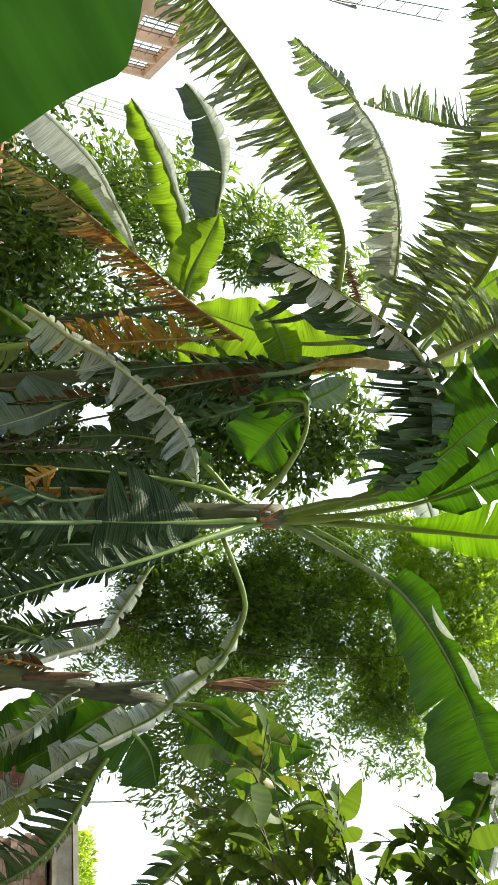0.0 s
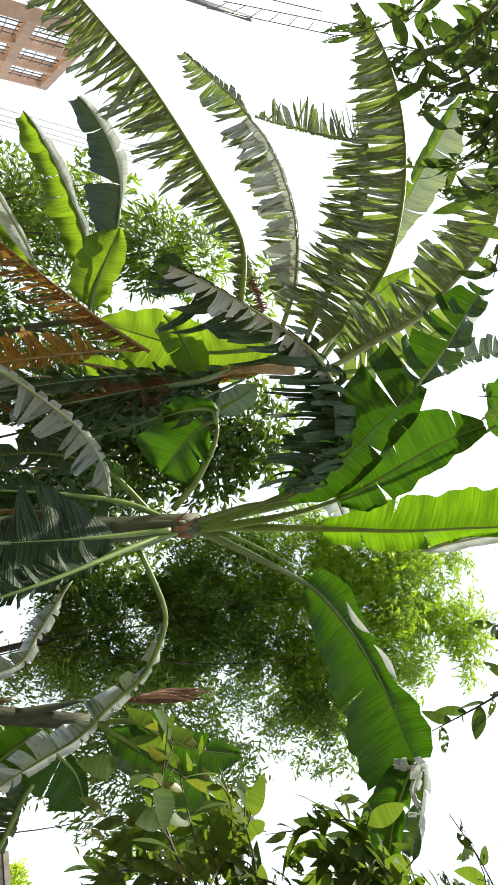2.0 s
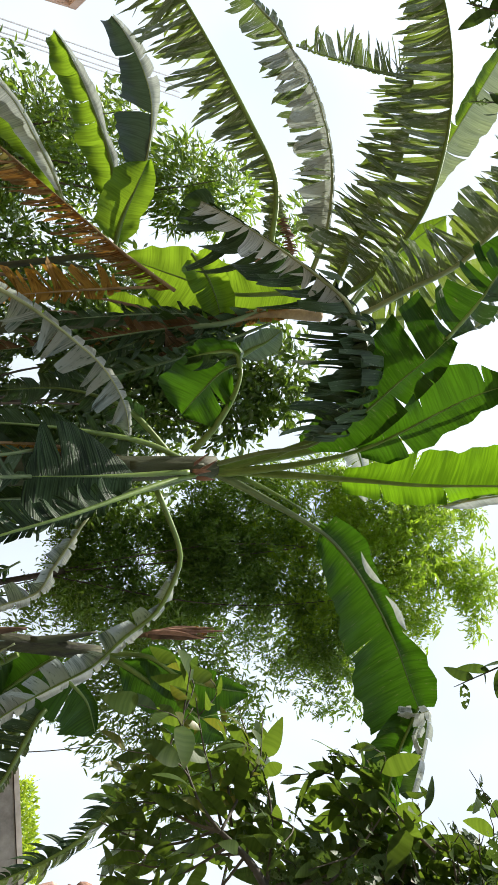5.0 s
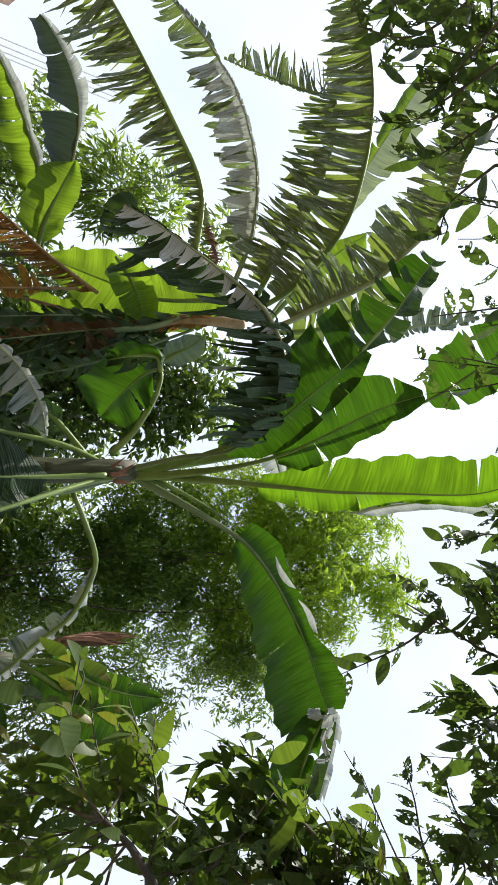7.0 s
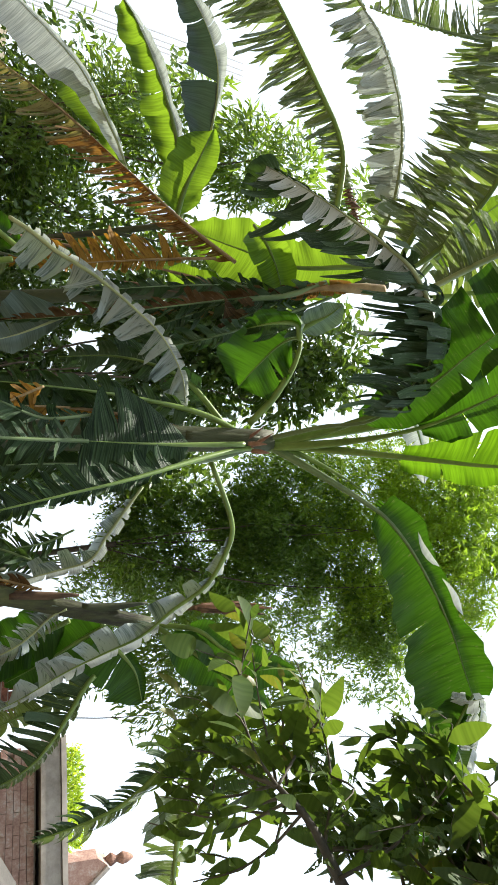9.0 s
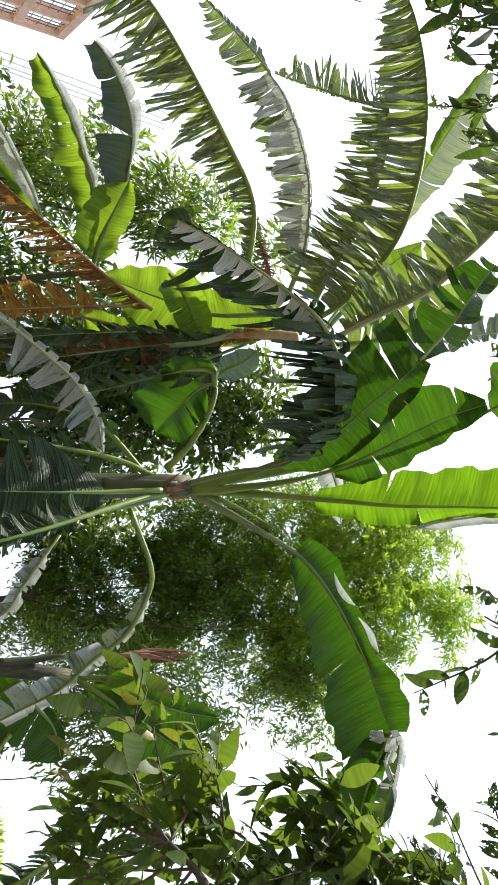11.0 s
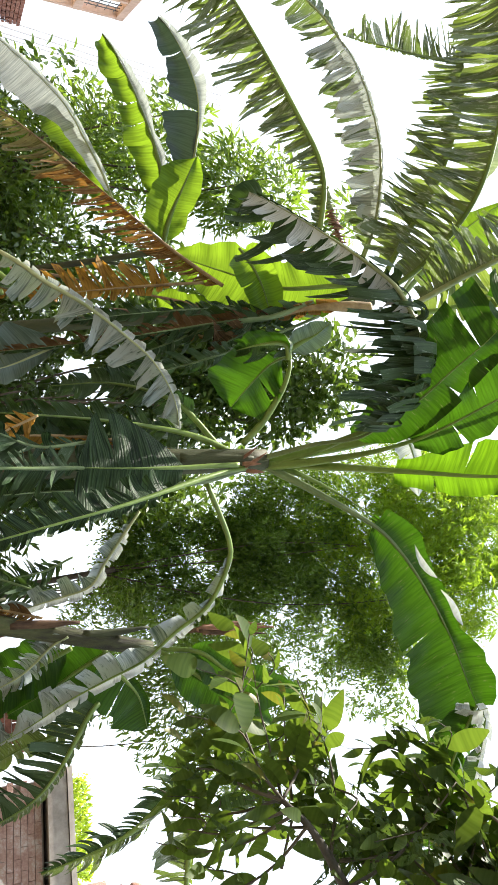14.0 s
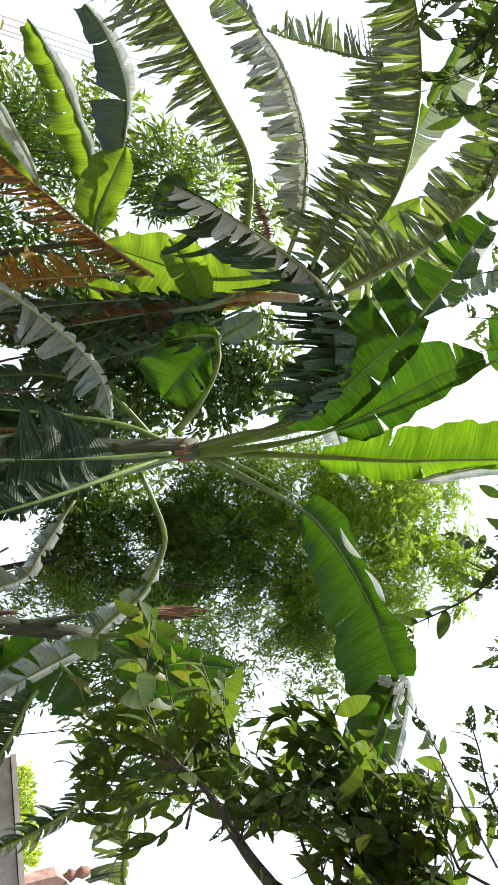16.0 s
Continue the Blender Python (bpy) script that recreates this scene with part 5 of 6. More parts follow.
feathery = leafy_tree("feathery_tree", "tall feathery-leaved tree, bright green at the top", "tree", (1.9, 8.4, 0), [
    (*(1.169, 5.84, 5.812), 0.55, 0.7, 0.75, 3), (*(1.626, 5.614, 6.161), 0.45, 0.5, 0.45, 2), (*(1.477, 5.566, 6.464), 0.2, 0.4, 0.3, .6), (*(0.811, 6.163, 5.988), 0.5, 0.6, 0.6, 2),
    (*(1.489, 6.352, 5.508), 0.6, 0.7, 0.6, 2.4), (*(0.882, 6.486, 5.32), 0.5, 0.7, 0.5, 1.6), (*(2.186, 6.493, 5.604), 0.4, 0.6, 0.5, 1.1), (*(0.353, 6.584, 5.934), 0.6, 0.6, 0.4, 1.0),
    (*(0.809, 6.076, 6.642), 0.3, 0.5, 0.3, .8)], 5200, FROND, FEATHER, 0.6, 1.2, 0.045, 5, 0.5, 0.8, 3, -0.11)
# second tree in darker leaves, standing for the feathery crown's shaded lower part
shaded_crown = leafy_tree("shaded_crown_tree", "shaded lower crown of the feathery tree in darker leaves, sky showing through", "tree", (1.55, 8.0, 0), [
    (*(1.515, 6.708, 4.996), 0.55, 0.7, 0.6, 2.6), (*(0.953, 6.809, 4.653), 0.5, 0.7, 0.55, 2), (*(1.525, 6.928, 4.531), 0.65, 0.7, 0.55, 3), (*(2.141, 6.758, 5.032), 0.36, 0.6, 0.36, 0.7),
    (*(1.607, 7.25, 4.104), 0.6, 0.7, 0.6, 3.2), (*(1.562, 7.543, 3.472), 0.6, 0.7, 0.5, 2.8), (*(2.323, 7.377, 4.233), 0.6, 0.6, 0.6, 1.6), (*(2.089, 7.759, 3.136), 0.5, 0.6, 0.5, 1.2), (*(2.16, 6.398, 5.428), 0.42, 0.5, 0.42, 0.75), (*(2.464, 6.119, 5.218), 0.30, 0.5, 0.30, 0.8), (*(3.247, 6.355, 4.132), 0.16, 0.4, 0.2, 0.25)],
    10500, spray(0.22, 3, 7, 0.046, 0.018, 32), SHADEDCROWN, 0.6, 1.2, 0.04, 6, 0.4, 0.9, 3, -0.01)
left_tree = leafy_tree("broadleaf_tree", "dense broad-leaved tree with glossy leaves behind bananas", "tree", (-2.4, 7.6, 0), [
    (*(-2.345, 7.026, 2.081), 0.6, 0.6, 0.55, 3), (*(-2.551, 6.876, 2.476), 0.45, 0.6, 0.45, 2), (*(-2.457, 6.808, 3.017), 0.45, 0.6, 0.5, 2), (*(-2.899, 6.851, 3.41), 0.25, 0.4, 0.35, .8),
    (*(-2.272, 6.745, 3.878), 0.5, 0.5, 0.38, 3.5), (*(-2.218, 6.696, 4.35), 0.45, 0.5, 0.3, 2.2), (*(-2.011, 6.941, 1.785), 0.5, 0.5, 0.4, 2), (*(-1.536, 7.02, 1.667), 0.6, 0.5, 0.4, 2), (*(-1.623, 7.052, 2.178), 0.6, 0.5, 0.4, 2), (*(-2.041, 7.028, 3.091), 0.6, 0.5, 0.4, 2), (*(-1.671, 5.562, 4.533), 0.22, 0.25, 0.2, 0.3), (*(-1.505, 5.663, 4.473), 0.2, 0.25, 0.15, 0.3)],
    8600, LEAF, BUSH, 0.5, 0.95, 0.10, 8, 0.3, 0.7, 10)
back_bush = leafy_tree("shrub", "dark leafy shrub filling the gap between plants", "shrub", (0.2, 6.9, 0), [
    (*(-1.019, 6.841, 1.695), 0.7, 0.5, 0.5, 2), (*(-0.032, 6.906, 2.055), 0.7, 0.4, 0.5, 2), (*(0.696, 6.943, 1.806), 0.8, 0.4, 0.5, 2), (*(-0.295, 6.643, 3.086), 0.5, 0.4, 0.45, 2), (*(-0.504, 6.441, 3.952), 0.5, 0.4, 0.5, 1.6), (*(0.058, 6.465, 4.332), 0.3, 0.4, 0.4, .7), (*(-0.175, 6.313, 4.726), 0.3, 0.4, 0.4, .7),
    (*(0.545, 6.842, 3.013), 0.5, 0.4, 0.4, 1.5), (*(1.41, 7.05, 1.66), 0.6, 0.4, 0.3, 1), (*(-0.583, 6.362, 3.836), 0.6, 0.4, 0.5, 2.5), (*(-0.211, 6.571, 3.48), 0.6, 0.4, 0.5, 2.5), (*(-0.239, 6.281, 4.323), 0.45, 0.4, 0.5, 1.6), (*(-0.599, 6.662, 2.963), 0.6, 0.4, 0.5, 2.5), (*(-0.488, 6.257, 4.788), 0.4, 0.4, 0.4, 1)], 13500, SMALL, BUSHDARK, 0.8, 1.4, 0.07, 9, 0.3, 0.8, 8)
right_bush = leafy_tree("shrub", "green shrub behind the low banana leaves", "shrub", (2.9, 6.3, 0), [
    (*(2.369, 5.754, 3.23), 0.6, 0.4, 0.5, 2), (*(2.474, 5.563, 3.823), 0.6, 0.4, 0.5, 2), (*(2.881, 5.672, 3.598), 0.5, 0.4, 0.4, 1.5), (*(2.167, 5.614, 4.227), 0.5, 0.4, 0.4, 1.2), (*(2.061, 6.318, 2.737), 0.6, 0.4, 0.5, 1.4), (*(2.067, 5.779, 3.398), 0.5, 0.4, 0.5, 2)], 8200, LEAF, BUSH, 0.35, 0.62, 0.03, 12, 0.4, 0.8, 2)

rng_u = np.random.default_rng(77)
up = np.stack([rng_u.uniform(-3.4, 1.15, 90000), rng_u.uniform(6.9, 9.3, 90000), rng_u.uniform(0.2, 5.4, 90000)], 1)
thick = np.array([noise.noise(Vector(q) * 0.9) + 0.6 * noise.noise(Vector(q) * 2.3) for q in up])
roof = np.array([noise.noise(Vector((q[0] * 1.1, 3, 0))) for q in up])
high = np.where(up[:, 0] > -1.7, 4.7, 2.9) + 0.9 * roof
keep = (up[:, 2] < high) & (thick > -0.32 + 0.13 * np.maximum(0, up[:, 2] - 1.5))
up = up[keep & open_air(up)][:42000]
undergrowth = spread("undergrowth", BUSHDARK, *SMALL, placings(rng_u, up, np.array((0, -0.6, 0.2)) + 0 * up, 0.7, 1.5, 0.3, 0.9))
tagged(undergrowth, "dense dark mixed undergrowth of small leaves behind bananas", "undergrowth", "", "stuff")

# ---- near shade tree: twigs with single leaves ----
LEAF_MESHES = []
for k, (ll, lw, lb, lf, lm) in enumerate(((0.085, 0.036, 0.15, 0.12, NEAR), (0.10, 0.040, 0.3, 0.16, NEAR), (0.09, 0.036, 0.2, 0.14, NEARWHOLE), (0.10, 0.038, 0.4, 0.12, NEARWHOLE), (0.08, 0.032, 0.3, 0.15, NEARYELLOW), (0.10, 0.042, 0.25, 0.14, NEARLIT), (0.105, 0.046, 0.4, 0.12, NEARLIT))):
    v, f, uv = leaflet(ll, lw, lb, lf, 8)
    me = bpy.data.meshes.new("leaf")
    me.from_pydata(v, [], f)
    layer = me.uv_layers.new(name="UVMap")
    for loop in me.loops:
        layer.data[loop.index].uv = uv[loop.vertex_index]
    me.polygons.foreach_set("use_smooth", np.ones(len(me.polygons), dtype=bool))
    me.materials.append(lm)
    LEAF_MESHES.append(me)
TREE_FOOT = (2.1, 0.6, 0)
shade = empty("shade_tree", TREE_FOOT)
tagged(shade, "near tree with insect-eaten oval leaves overhanging the path", "tree")
tube("trunk", [(0, 0, -0.1), (0.05, 0.05, 1.2), (-0.1, 0.1, 2.4), (-0.25, 0.2, 3.4)], [0.085, 0.07, 0.055, 0.03], BARK, shade, "", 10, 16)


ROOTS = []


def twig(pts, r, leaves, seed, size=1.0, kinds=(0, 1, 2, 3), spread_deg=55, from_u=0.1, sub=0):
    """A twig of the shade tree with alternate leaves, each a part of its own; sub adds side twigs."""
    rng = np.random.default_rng(seed)
    leaves = max(4, int(leaves * (0.8 if 20 <= seed < 30 or 6100 <= seed < 6300 else 0.48 if seed in (55, 59) else 0.5 if 80 < seed < 90 else 0.62 if seed < 9 or 30 < seed < 60 else 0.95)))
    size *= 0.93
    p = [np.array(q) - np.array(TREE_FOOT) for q in pts]
    if seed not in (2, 3, 4, 5, 6, 7, 8, 36, 37, 38, 51, 52, 53, 54, 55, 56, 58, 59, 71, 72, 73, 74, 75, 76, 81, 82, 83, 84, 85):
        ROOTS.append((p[0], r))
    ob = tube("branch", p, [r * 0.75, r * 0.5, r * 0.25], TWIG, shade, "", 6, 16)
    lines = [(p, leaves)]
    c, length = spline(p, 40)
    extra_v, extra_f = [], []
    for k in range(sub):
        i = int(rng.uniform(0.15, 0.9) * 39)
        t = unit(c[min(i + 1, 39)] - c[max(i - 1, 0)])
        out = unit(t * 0.6 + unit(rng.normal(size=3)) * 0.8 + np.array((0, 0, -0.1)))
        span = length * rng.uniform(0.25, 0.45)
        q = [c[i], c[i] + out * span * 0.5 + np.array((0, 0, 0.02)), c[i] + out * span + np.array((0, 0, -0.03))]
        tube("side_twig", q, [r * 0.45, r * 0.3, r * 0.12], TWIG, ob, "", 5, 8)
        lines.append((q, max(5, int(leaves * 0.4))))
    for q, count in lines:
        cc, _ = spline(q, 40)
        for k in range(count):
            u = from_u + (1 - from_u) * (k + rng.uniform(0.2, 0.8)) / count
            i = int(u * 38)
            t = unit(cc[i + 1] - cc[i])
            a = unit(np.cross(t, (0, 0, 1)))
            sgn = 1 if k % 2 else -1
            ang = radians(spread_deg + rng.normal(0, 18))
            d = unit(t * math.cos(ang) + sgn * a * math.sin(ang) + rng.normal(size=3) * 0.35 + np.array((0, 0, -0.35)))
            zz = unit(np.array((0, 0, 1.0)) + rng.normal(size=3) * 0.7)
            y = unit(np.cross(zz, d))
            z = np.cross(d, y)
            s = size * 1.05 * rng.uniform(0.5, 1.3)
            lo = new("leaf", LEAF_MESHES[kinds[int(rng.integers(len(kinds)))]])
            lo.parent = ob
            at = cc[i]
            lo.matrix_basis = Matrix(((d[0] * s, y[0] * s, z[0] * s, at[0]), (d[1] * s, y[1] * s, z[1] * s, at[1]), (d[2] * s, y[2] * s, z[2] * s, at[2]), (0, 0, 0, 1)))
    return ob


# hanging branch beside the path
twig([(1.329, 1.432, 2.315), (1.244, 1.419, 2.253), (1.131, 1.419, 2.185), (1.086, 1.453, 2.142)], 0.017, 9, 1, 0.51, (0, 5, 6))
twig([(1.086, 1.453, 2.142), (1.041, 1.493, 2.114), (0.965, 1.547, 2.105), (0.832, 1.559, 2.124)], 0.004, 21, 2, 0.68, (5, 6, 2, 4), sub=3)
twig([(1.086, 1.453, 2.142), (1.079, 1.5, 2.097), (1.064, 1.564, 2.061), (1.034, 1.62, 2.048)], 0.005, 24, 3, 0.51, (0, 5, 6), sub=3)
twig([(1.101, 1.449, 2.155), (1.12, 1.467, 2.103), (1.139, 1.485, 2.052), (1.146, 1.531, 2.009)], 0.004, 14, 4, 0.51, (0, 5, 6), sub=1)
twig([(1.118, 1.423, 2.172), (1.172, 1.438, 2.13), (1.209, 1.455, 2.08), (1.228, 1.476, 2.02)], 0.004, 14, 5, 0.51, (0, 5, 6), sub=1)
twig([(1.17, 1.412, 2.207), (1.13, 1.453, 2.238), (1.079, 1.5, 2.258), (1.022, 1.547, 2.259)], 0.005, 27, 6, 0.51, (0, 5, 6, 1), sub=3)
twig([(1.216, 1.404, 2.233), (1.187, 1.404, 2.317), (1.149, 1.421, 2.396), (1.099, 1.439, 2.471)], 0.005, 27, 7, 0.51, (0, 5, 6, 1), sub=3)
twig([(1.086, 1.453, 2.142), (1.052, 1.514, 2.209), (1.001, 1.555, 2.241), (0.945, 1.607, 2.239)], 0.004, 18, 8, 0.68, (5, 6, 4), sub=2)
twig([(1.349, 1.477, 2.427), (1.265, 1.486, 2.403), (1.183, 1.516, 2.441), (1.116, 1.546, 2.481)], 0.005, 11, 31, 0.54, (5, 6, 0), sub=1)
twig([(1.344, 1.422, 2.517), (1.261, 1.431, 2.494), (1.2, 1.459, 2.537), (1.134, 1.487, 2.58)], 0.005, 26, 32, 0.54, (5, 6, 0), sub=4)
twig([(1.34, 1.366, 2.608), (1.256, 1.375, 2.584), (1.197, 1.419, 2.602), (1.167, 1.476, 2.602)], 0.005, 24, 33, 0.61, (5, 6, 0), sub=3)
twig([(1.305, 1.289, 2.634), (1.253, 1.342, 2.638), (1.216, 1.391, 2.651), (1.185, 1.429, 2.682)], 0.004, 19, 35, 0.58, (0, 1, 2), sub=2)
twig([(1.112, 1.507, 2.159), (1.086, 1.586, 2.122), (1.025, 1.646, 2.115), (0.955, 1.665, 2.171)], 0.004, 21, 36, 0.51, (5, 6, 2, 4), sub=2)
twig([(1.112, 1.507, 2.159), (1.142, 1.548, 2.094), (1.136, 1.584, 2.035), (1.11, 1.619, 1.974)], 0.004, 19, 37, 0.51, (5, 6), sub=2)
twig([(1.138, 1.497, 2.178), (1.19, 1.539, 2.114), (1.214, 1.581, 2.049), (1.207, 1.621, 1.981)], 0.004, 19, 38, 0.51, (5, 6), sub=2)
twig([(1.148, 1.062, 2.918), (1.145, 1.142, 2.889), (1.14, 1.213, 2.871), (1.142, 1.282, 2.858)], 0.005, 33, 41, 0.58, (2, 3, 0), sub=6)
twig([(1.207, 1.076, 2.905), (1.217, 1.162, 2.868), (1.226, 1.241, 2.842), (1.232, 1.323, 2.81)], 0.005, 33, 42, 0.58, (2, 3, 0), sub=6)
twig([(0.835, 1.044, 2.904), (0.788, 1.116, 2.881), (0.737, 1.191, 2.852), (0.68, 1.245, 2.854)], 0.005, 36, 43, 0.58, (2, 3), sub=7)
twig([(0.933, 1.048, 2.911), (0.89, 1.114, 2.896), (0.864, 1.19, 2.869), (0.845, 1.258, 2.856)], 0.005, 36, 44, 0.58, (2, 3), sub=7)
twig([(0.663, 1.065, 2.94), (0.618, 1.139, 2.914), (0.567, 1.197, 2.91), (0.524, 1.252, 2.912)], 0.005, 30, 45, 0.58, (2, 3, 0), sub=5)
twig([(1.158, 1.603, 2.21), (1.097, 1.656, 2.211), (1.038, 1.705, 2.209), (0.967, 1.752, 2.21)], 0.004, 16, 51, 0.6, (5, 6, 4), sub=1)
twig([(1.16, 1.594, 2.227), (1.096, 1.643, 2.239), (1.045, 1.683, 2.25), (0.991, 1.719, 2.265)], 0.004, 16, 52, 0.6, (5, 6, 4), sub=1)
twig([(1.193, 1.555, 2.242), (1.136, 1.594, 2.273), (1.073, 1.634, 2.304), (0.997, 1.675, 2.329)], 0.004, 26, 53, 0.58, (5, 6, 2), sub=2)
twig([(1.231, 1.508, 2.263), (1.223, 1.483, 2.372), (1.176, 1.486, 2.461), (1.104, 1.505, 2.535)], 0.004, 28, 54, 0.58, (5, 6, 2, 5), sub=3)
twig([(1.193, 1.555, 2.243), (1.209, 1.612, 2.169), (1.207, 1.67, 2.102), (1.201, 1.725, 2.029)], 0.004, 11, 55, 0.68, (5, 2, 0), sub=1)
twig([(1.231, 1.508, 2.263), (1.234, 1.486, 2.351), (1.198, 1.486, 2.434), (1.157, 1.482, 2.516)], 0.004, 28, 56, 0.58, (5, 6, 2), sub=3)
twig([(1.151, 1.36, 2.514), (1.119, 1.44, 2.493), (1.081, 1.513, 2.479), (1.046, 1.574, 2.474)], 0.004, 17, 59, 0.7, (5, 6, 2), sub=2)
twig([(1.264, 1.435, 2.484), (1.19, 1.483, 2.455), (1.113, 1.522, 2.431), (1.031, 1.552, 2.414)], 0.004, 26, 81, 0.74, (5, 6, 2, 1, 0), sub=3)
twig([(1.262, 1.399, 2.533), (1.188, 1.439, 2.518), (1.113, 1.476, 2.5), (1.042, 1.511, 2.472)], 0.004, 26, 82, 0.74, (5, 6, 2, 1, 0), sub=3)
twig([(1.274, 1.585, 2.204), (1.188, 1.603, 2.237), (1.113, 1.605, 2.277), (1.034, 1.607, 2.31)], 0.004, 22, 83, 0.74, (5, 6, 2, 1, 0), sub=3)
twig([(1.278, 1.452, 2.447), (1.233, 1.49, 2.404), (1.189, 1.518, 2.372), (1.142, 1.543, 2.342)], 0.004, 18, 84, 0.74, (5, 6, 2, 1, 0), sub=3)
twig([(1.304, 1.527, 2.291), (1.252, 1.535, 2.305), (1.199, 1.553, 2.296), (1.152, 1.563, 2.294)], 0.004, 14, 85, 0.74, (5, 6, 2, 1, 0), sub=3)
# dark boughs at the top of the view
twig([(1.238, 1.179, 2.616), (1.086, 1.187, 2.529), (0.996, 1.188, 2.478), (0.935, 1.206, 2.443)], 0.0026, 6, 10, 0.41, (0, 1), from_u=0.5)
twig([(1.249, 1.195, 2.688), (1.134, 1.217, 2.638), (1.056, 1.223, 2.62), (0.988, 1.232, 2.599)], 0.004, 21, 11, 0.54, (0, 1))
twig([(1.284, 1.211, 2.858), (1.16, 1.246, 2.786), (1.098, 1.261, 2.755), (1.056, 1.266, 2.743)], 0.005, 24, 12, 0.61, (0, 1), sub=2)
twig([(0.986, 1.124, 2.984), (0.875, 1.21, 2.931), (0.824, 1.269, 2.836), (0.741, 1.349, 2.707)], 0.006, 27, 13, 0.65, (0, 1, 2), sub=4)
twig([(0.933, 1.122, 2.98), (0.82, 1.208, 2.928), (0.753, 1.287, 2.89), (0.676, 1.322, 2.828)], 0.006, 30, 14, 0.65, (0, 1, 2, 3), sub=5)
twig([(1.039, 1.121, 2.996), (0.968, 1.171, 2.912), (0.943, 1.256, 2.872), (0.938, 1.333, 2.846)], 0.006, 30, 15, 0.65, (0, 1, 2, 3), sub=5)
twig([(1.113, 1.124, 3.002), (1.095, 1.17, 2.93), (1.076, 1.217, 2.858), (1.057, 1.251, 2.804)], 0.005, 27, 16, 0.65, (0, 1, 2, 3), sub=4)
twig([(0.678, 1.169, 3.056), (0.636, 1.231, 2.958), (0.606, 1.307, 2.931), (0.606, 1.398, 2.885)], 0.005, 21, 17, 0.58, (0, 1, 2), sub=2)
twig([(-0.204, 0.87, 3.11), (-0.333, 0.993, 2.926), (-0.498, 1.081, 2.866), (-0.61, 1.166, 2.819)], 0.008, 27, 20, 0.68, (0, 1, 2, 3), sub=5)
twig([(-0.174, 0.908, 3.064), (-0.281, 1.057, 2.934), (-0.367, 1.195, 2.821), (-0.44, 1.297, 2.758)], 0.007, 33, 21, 0.68, (0, 1, 2, 3), sub=6)
twig([(-0.446, 0.98, 2.926), (-0.501, 1.109, 2.828), (-0.558, 1.247, 2.722), (-0.628, 1.389, 2.605)], 0.006, 36, 22, 0.68, (0, 1, 2, 3), sub=6)
twig([(-0.561, 1.053, 2.976), (-0.623, 1.165, 2.819), (-0.67, 1.263, 2.682), (-0.643, 1.348, 2.574)], 0.006, 30, 23, 0.68, (2, 3), sub=5)
twig([(-0.076, 0.955, 3.019), (-0.176, 1.077, 2.925), (-0.232, 1.196, 2.841), (-0.254, 1.283, 2.724)], 0.006, 30, 24, 0.68, (0, 1, 2, 3), sub=4)
twig([(0.172, 0.931, 2.925), (0.085, 1.048, 2.84), (-0.004, 1.136, 2.792), (-0.051, 1.242, 2.728)], 0.006, 27, 25, 0.65, (0, 0, 1, 2), sub=3)
twig([(0.193, 0.934, 2.925), (0.151, 1.055, 2.841), (0.166, 1.163, 2.784), (0.19, 1.256, 2.665)], 0.005, 24, 26, 0.65, (0, 1, 1, 2), sub=3)
twig([(0.314, 0.967, 3.068), (0.269, 1.065, 2.931), (0.277, 1.181, 2.862), (0.256, 1.264, 2.749)], 0.005, 24, 27, 0.61, (0, 1, 0, 2), sub=3)
twig([(0.416, 0.979, 3.069), (0.405, 1.081, 2.932), (0.398, 1.167, 2.901), (0.367, 1.238, 2.885)], 0.005, 21, 28, 0.61, (0, 1, 2), sub=3)
twig([(-0.367, 1.195, 2.821), (-0.349, 1.257, 2.743), (-0.366, 1.299, 2.684), (-0.386, 1.363, 2.596)], 0.004, 18, 29, 0.61, (0, 1, 2), sub=2)
twig([(-0.284, 1.038, 2.545), (-0.257, 1.117, 2.529), (-0.249, 1.184, 2.499), (-0.277, 1.236, 2.442)], 0.004, 12, 71, 0.58, (0, 1, 2, 3), sub=2)
twig([(-0.19, 1.064, 2.607), (-0.176, 1.13, 2.598), (-0.159, 1.2, 2.584), (-0.14, 1.265, 2.571)], 0.004, 12, 72, 0.58, (0, 1, 2, 3), sub=2)
twig([(-0.127, 1.078, 2.642), (-0.109, 1.146, 2.634), (-0.094, 1.208, 2.624), (-0.096, 1.259, 2.609)], 0.004, 11, 73, 0.58, (0, 1, 2, 3), sub=2)
twig([(-0.234, 1.026, 2.569), (-0.211, 1.089, 2.574), (-0.189, 1.147, 2.578), (-0.152, 1.198, 2.597)], 0.004, 12, 74, 0.58, (0, 1, 2, 3), sub=2)
twig([(-0.317, 1.046, 2.505), (-0.296, 1.111, 2.496), (-0.295, 1.168, 2.469), (-0.322, 1.21, 2.422)], 0.004, 12, 75, 0.58, (0, 1, 2, 3), sub=2)
twig([(-0.048, 1.121, 2.66), (-0.027, 1.172, 2.654), (-0.003, 1.217, 2.651), (0.044, 1.254, 2.666)], 0.004, 10, 76, 0.55, (0, 1, 2, 3), sub=1)
for q in ((-0.284, 1.038, 2.545), (-0.19, 1.064, 2.607), (-0.127, 1.078, 2.642), (-0.234, 1.026, 2.569), (-0.317, 1.046, 2.505), (-0.048, 1.121, 2.66)):
    q = np.array(q) - np.array(TREE_FOOT)
    top = np.array((-0.2, 0.87, 3.11)) - np.array(TREE_FOOT)
    tube("bough", [top, (top + q) / 2 + np.array((0, -0.06, 0.04)), q], [0.005, 0.004, 0.003], TWIG, shade, "", 6, 8)


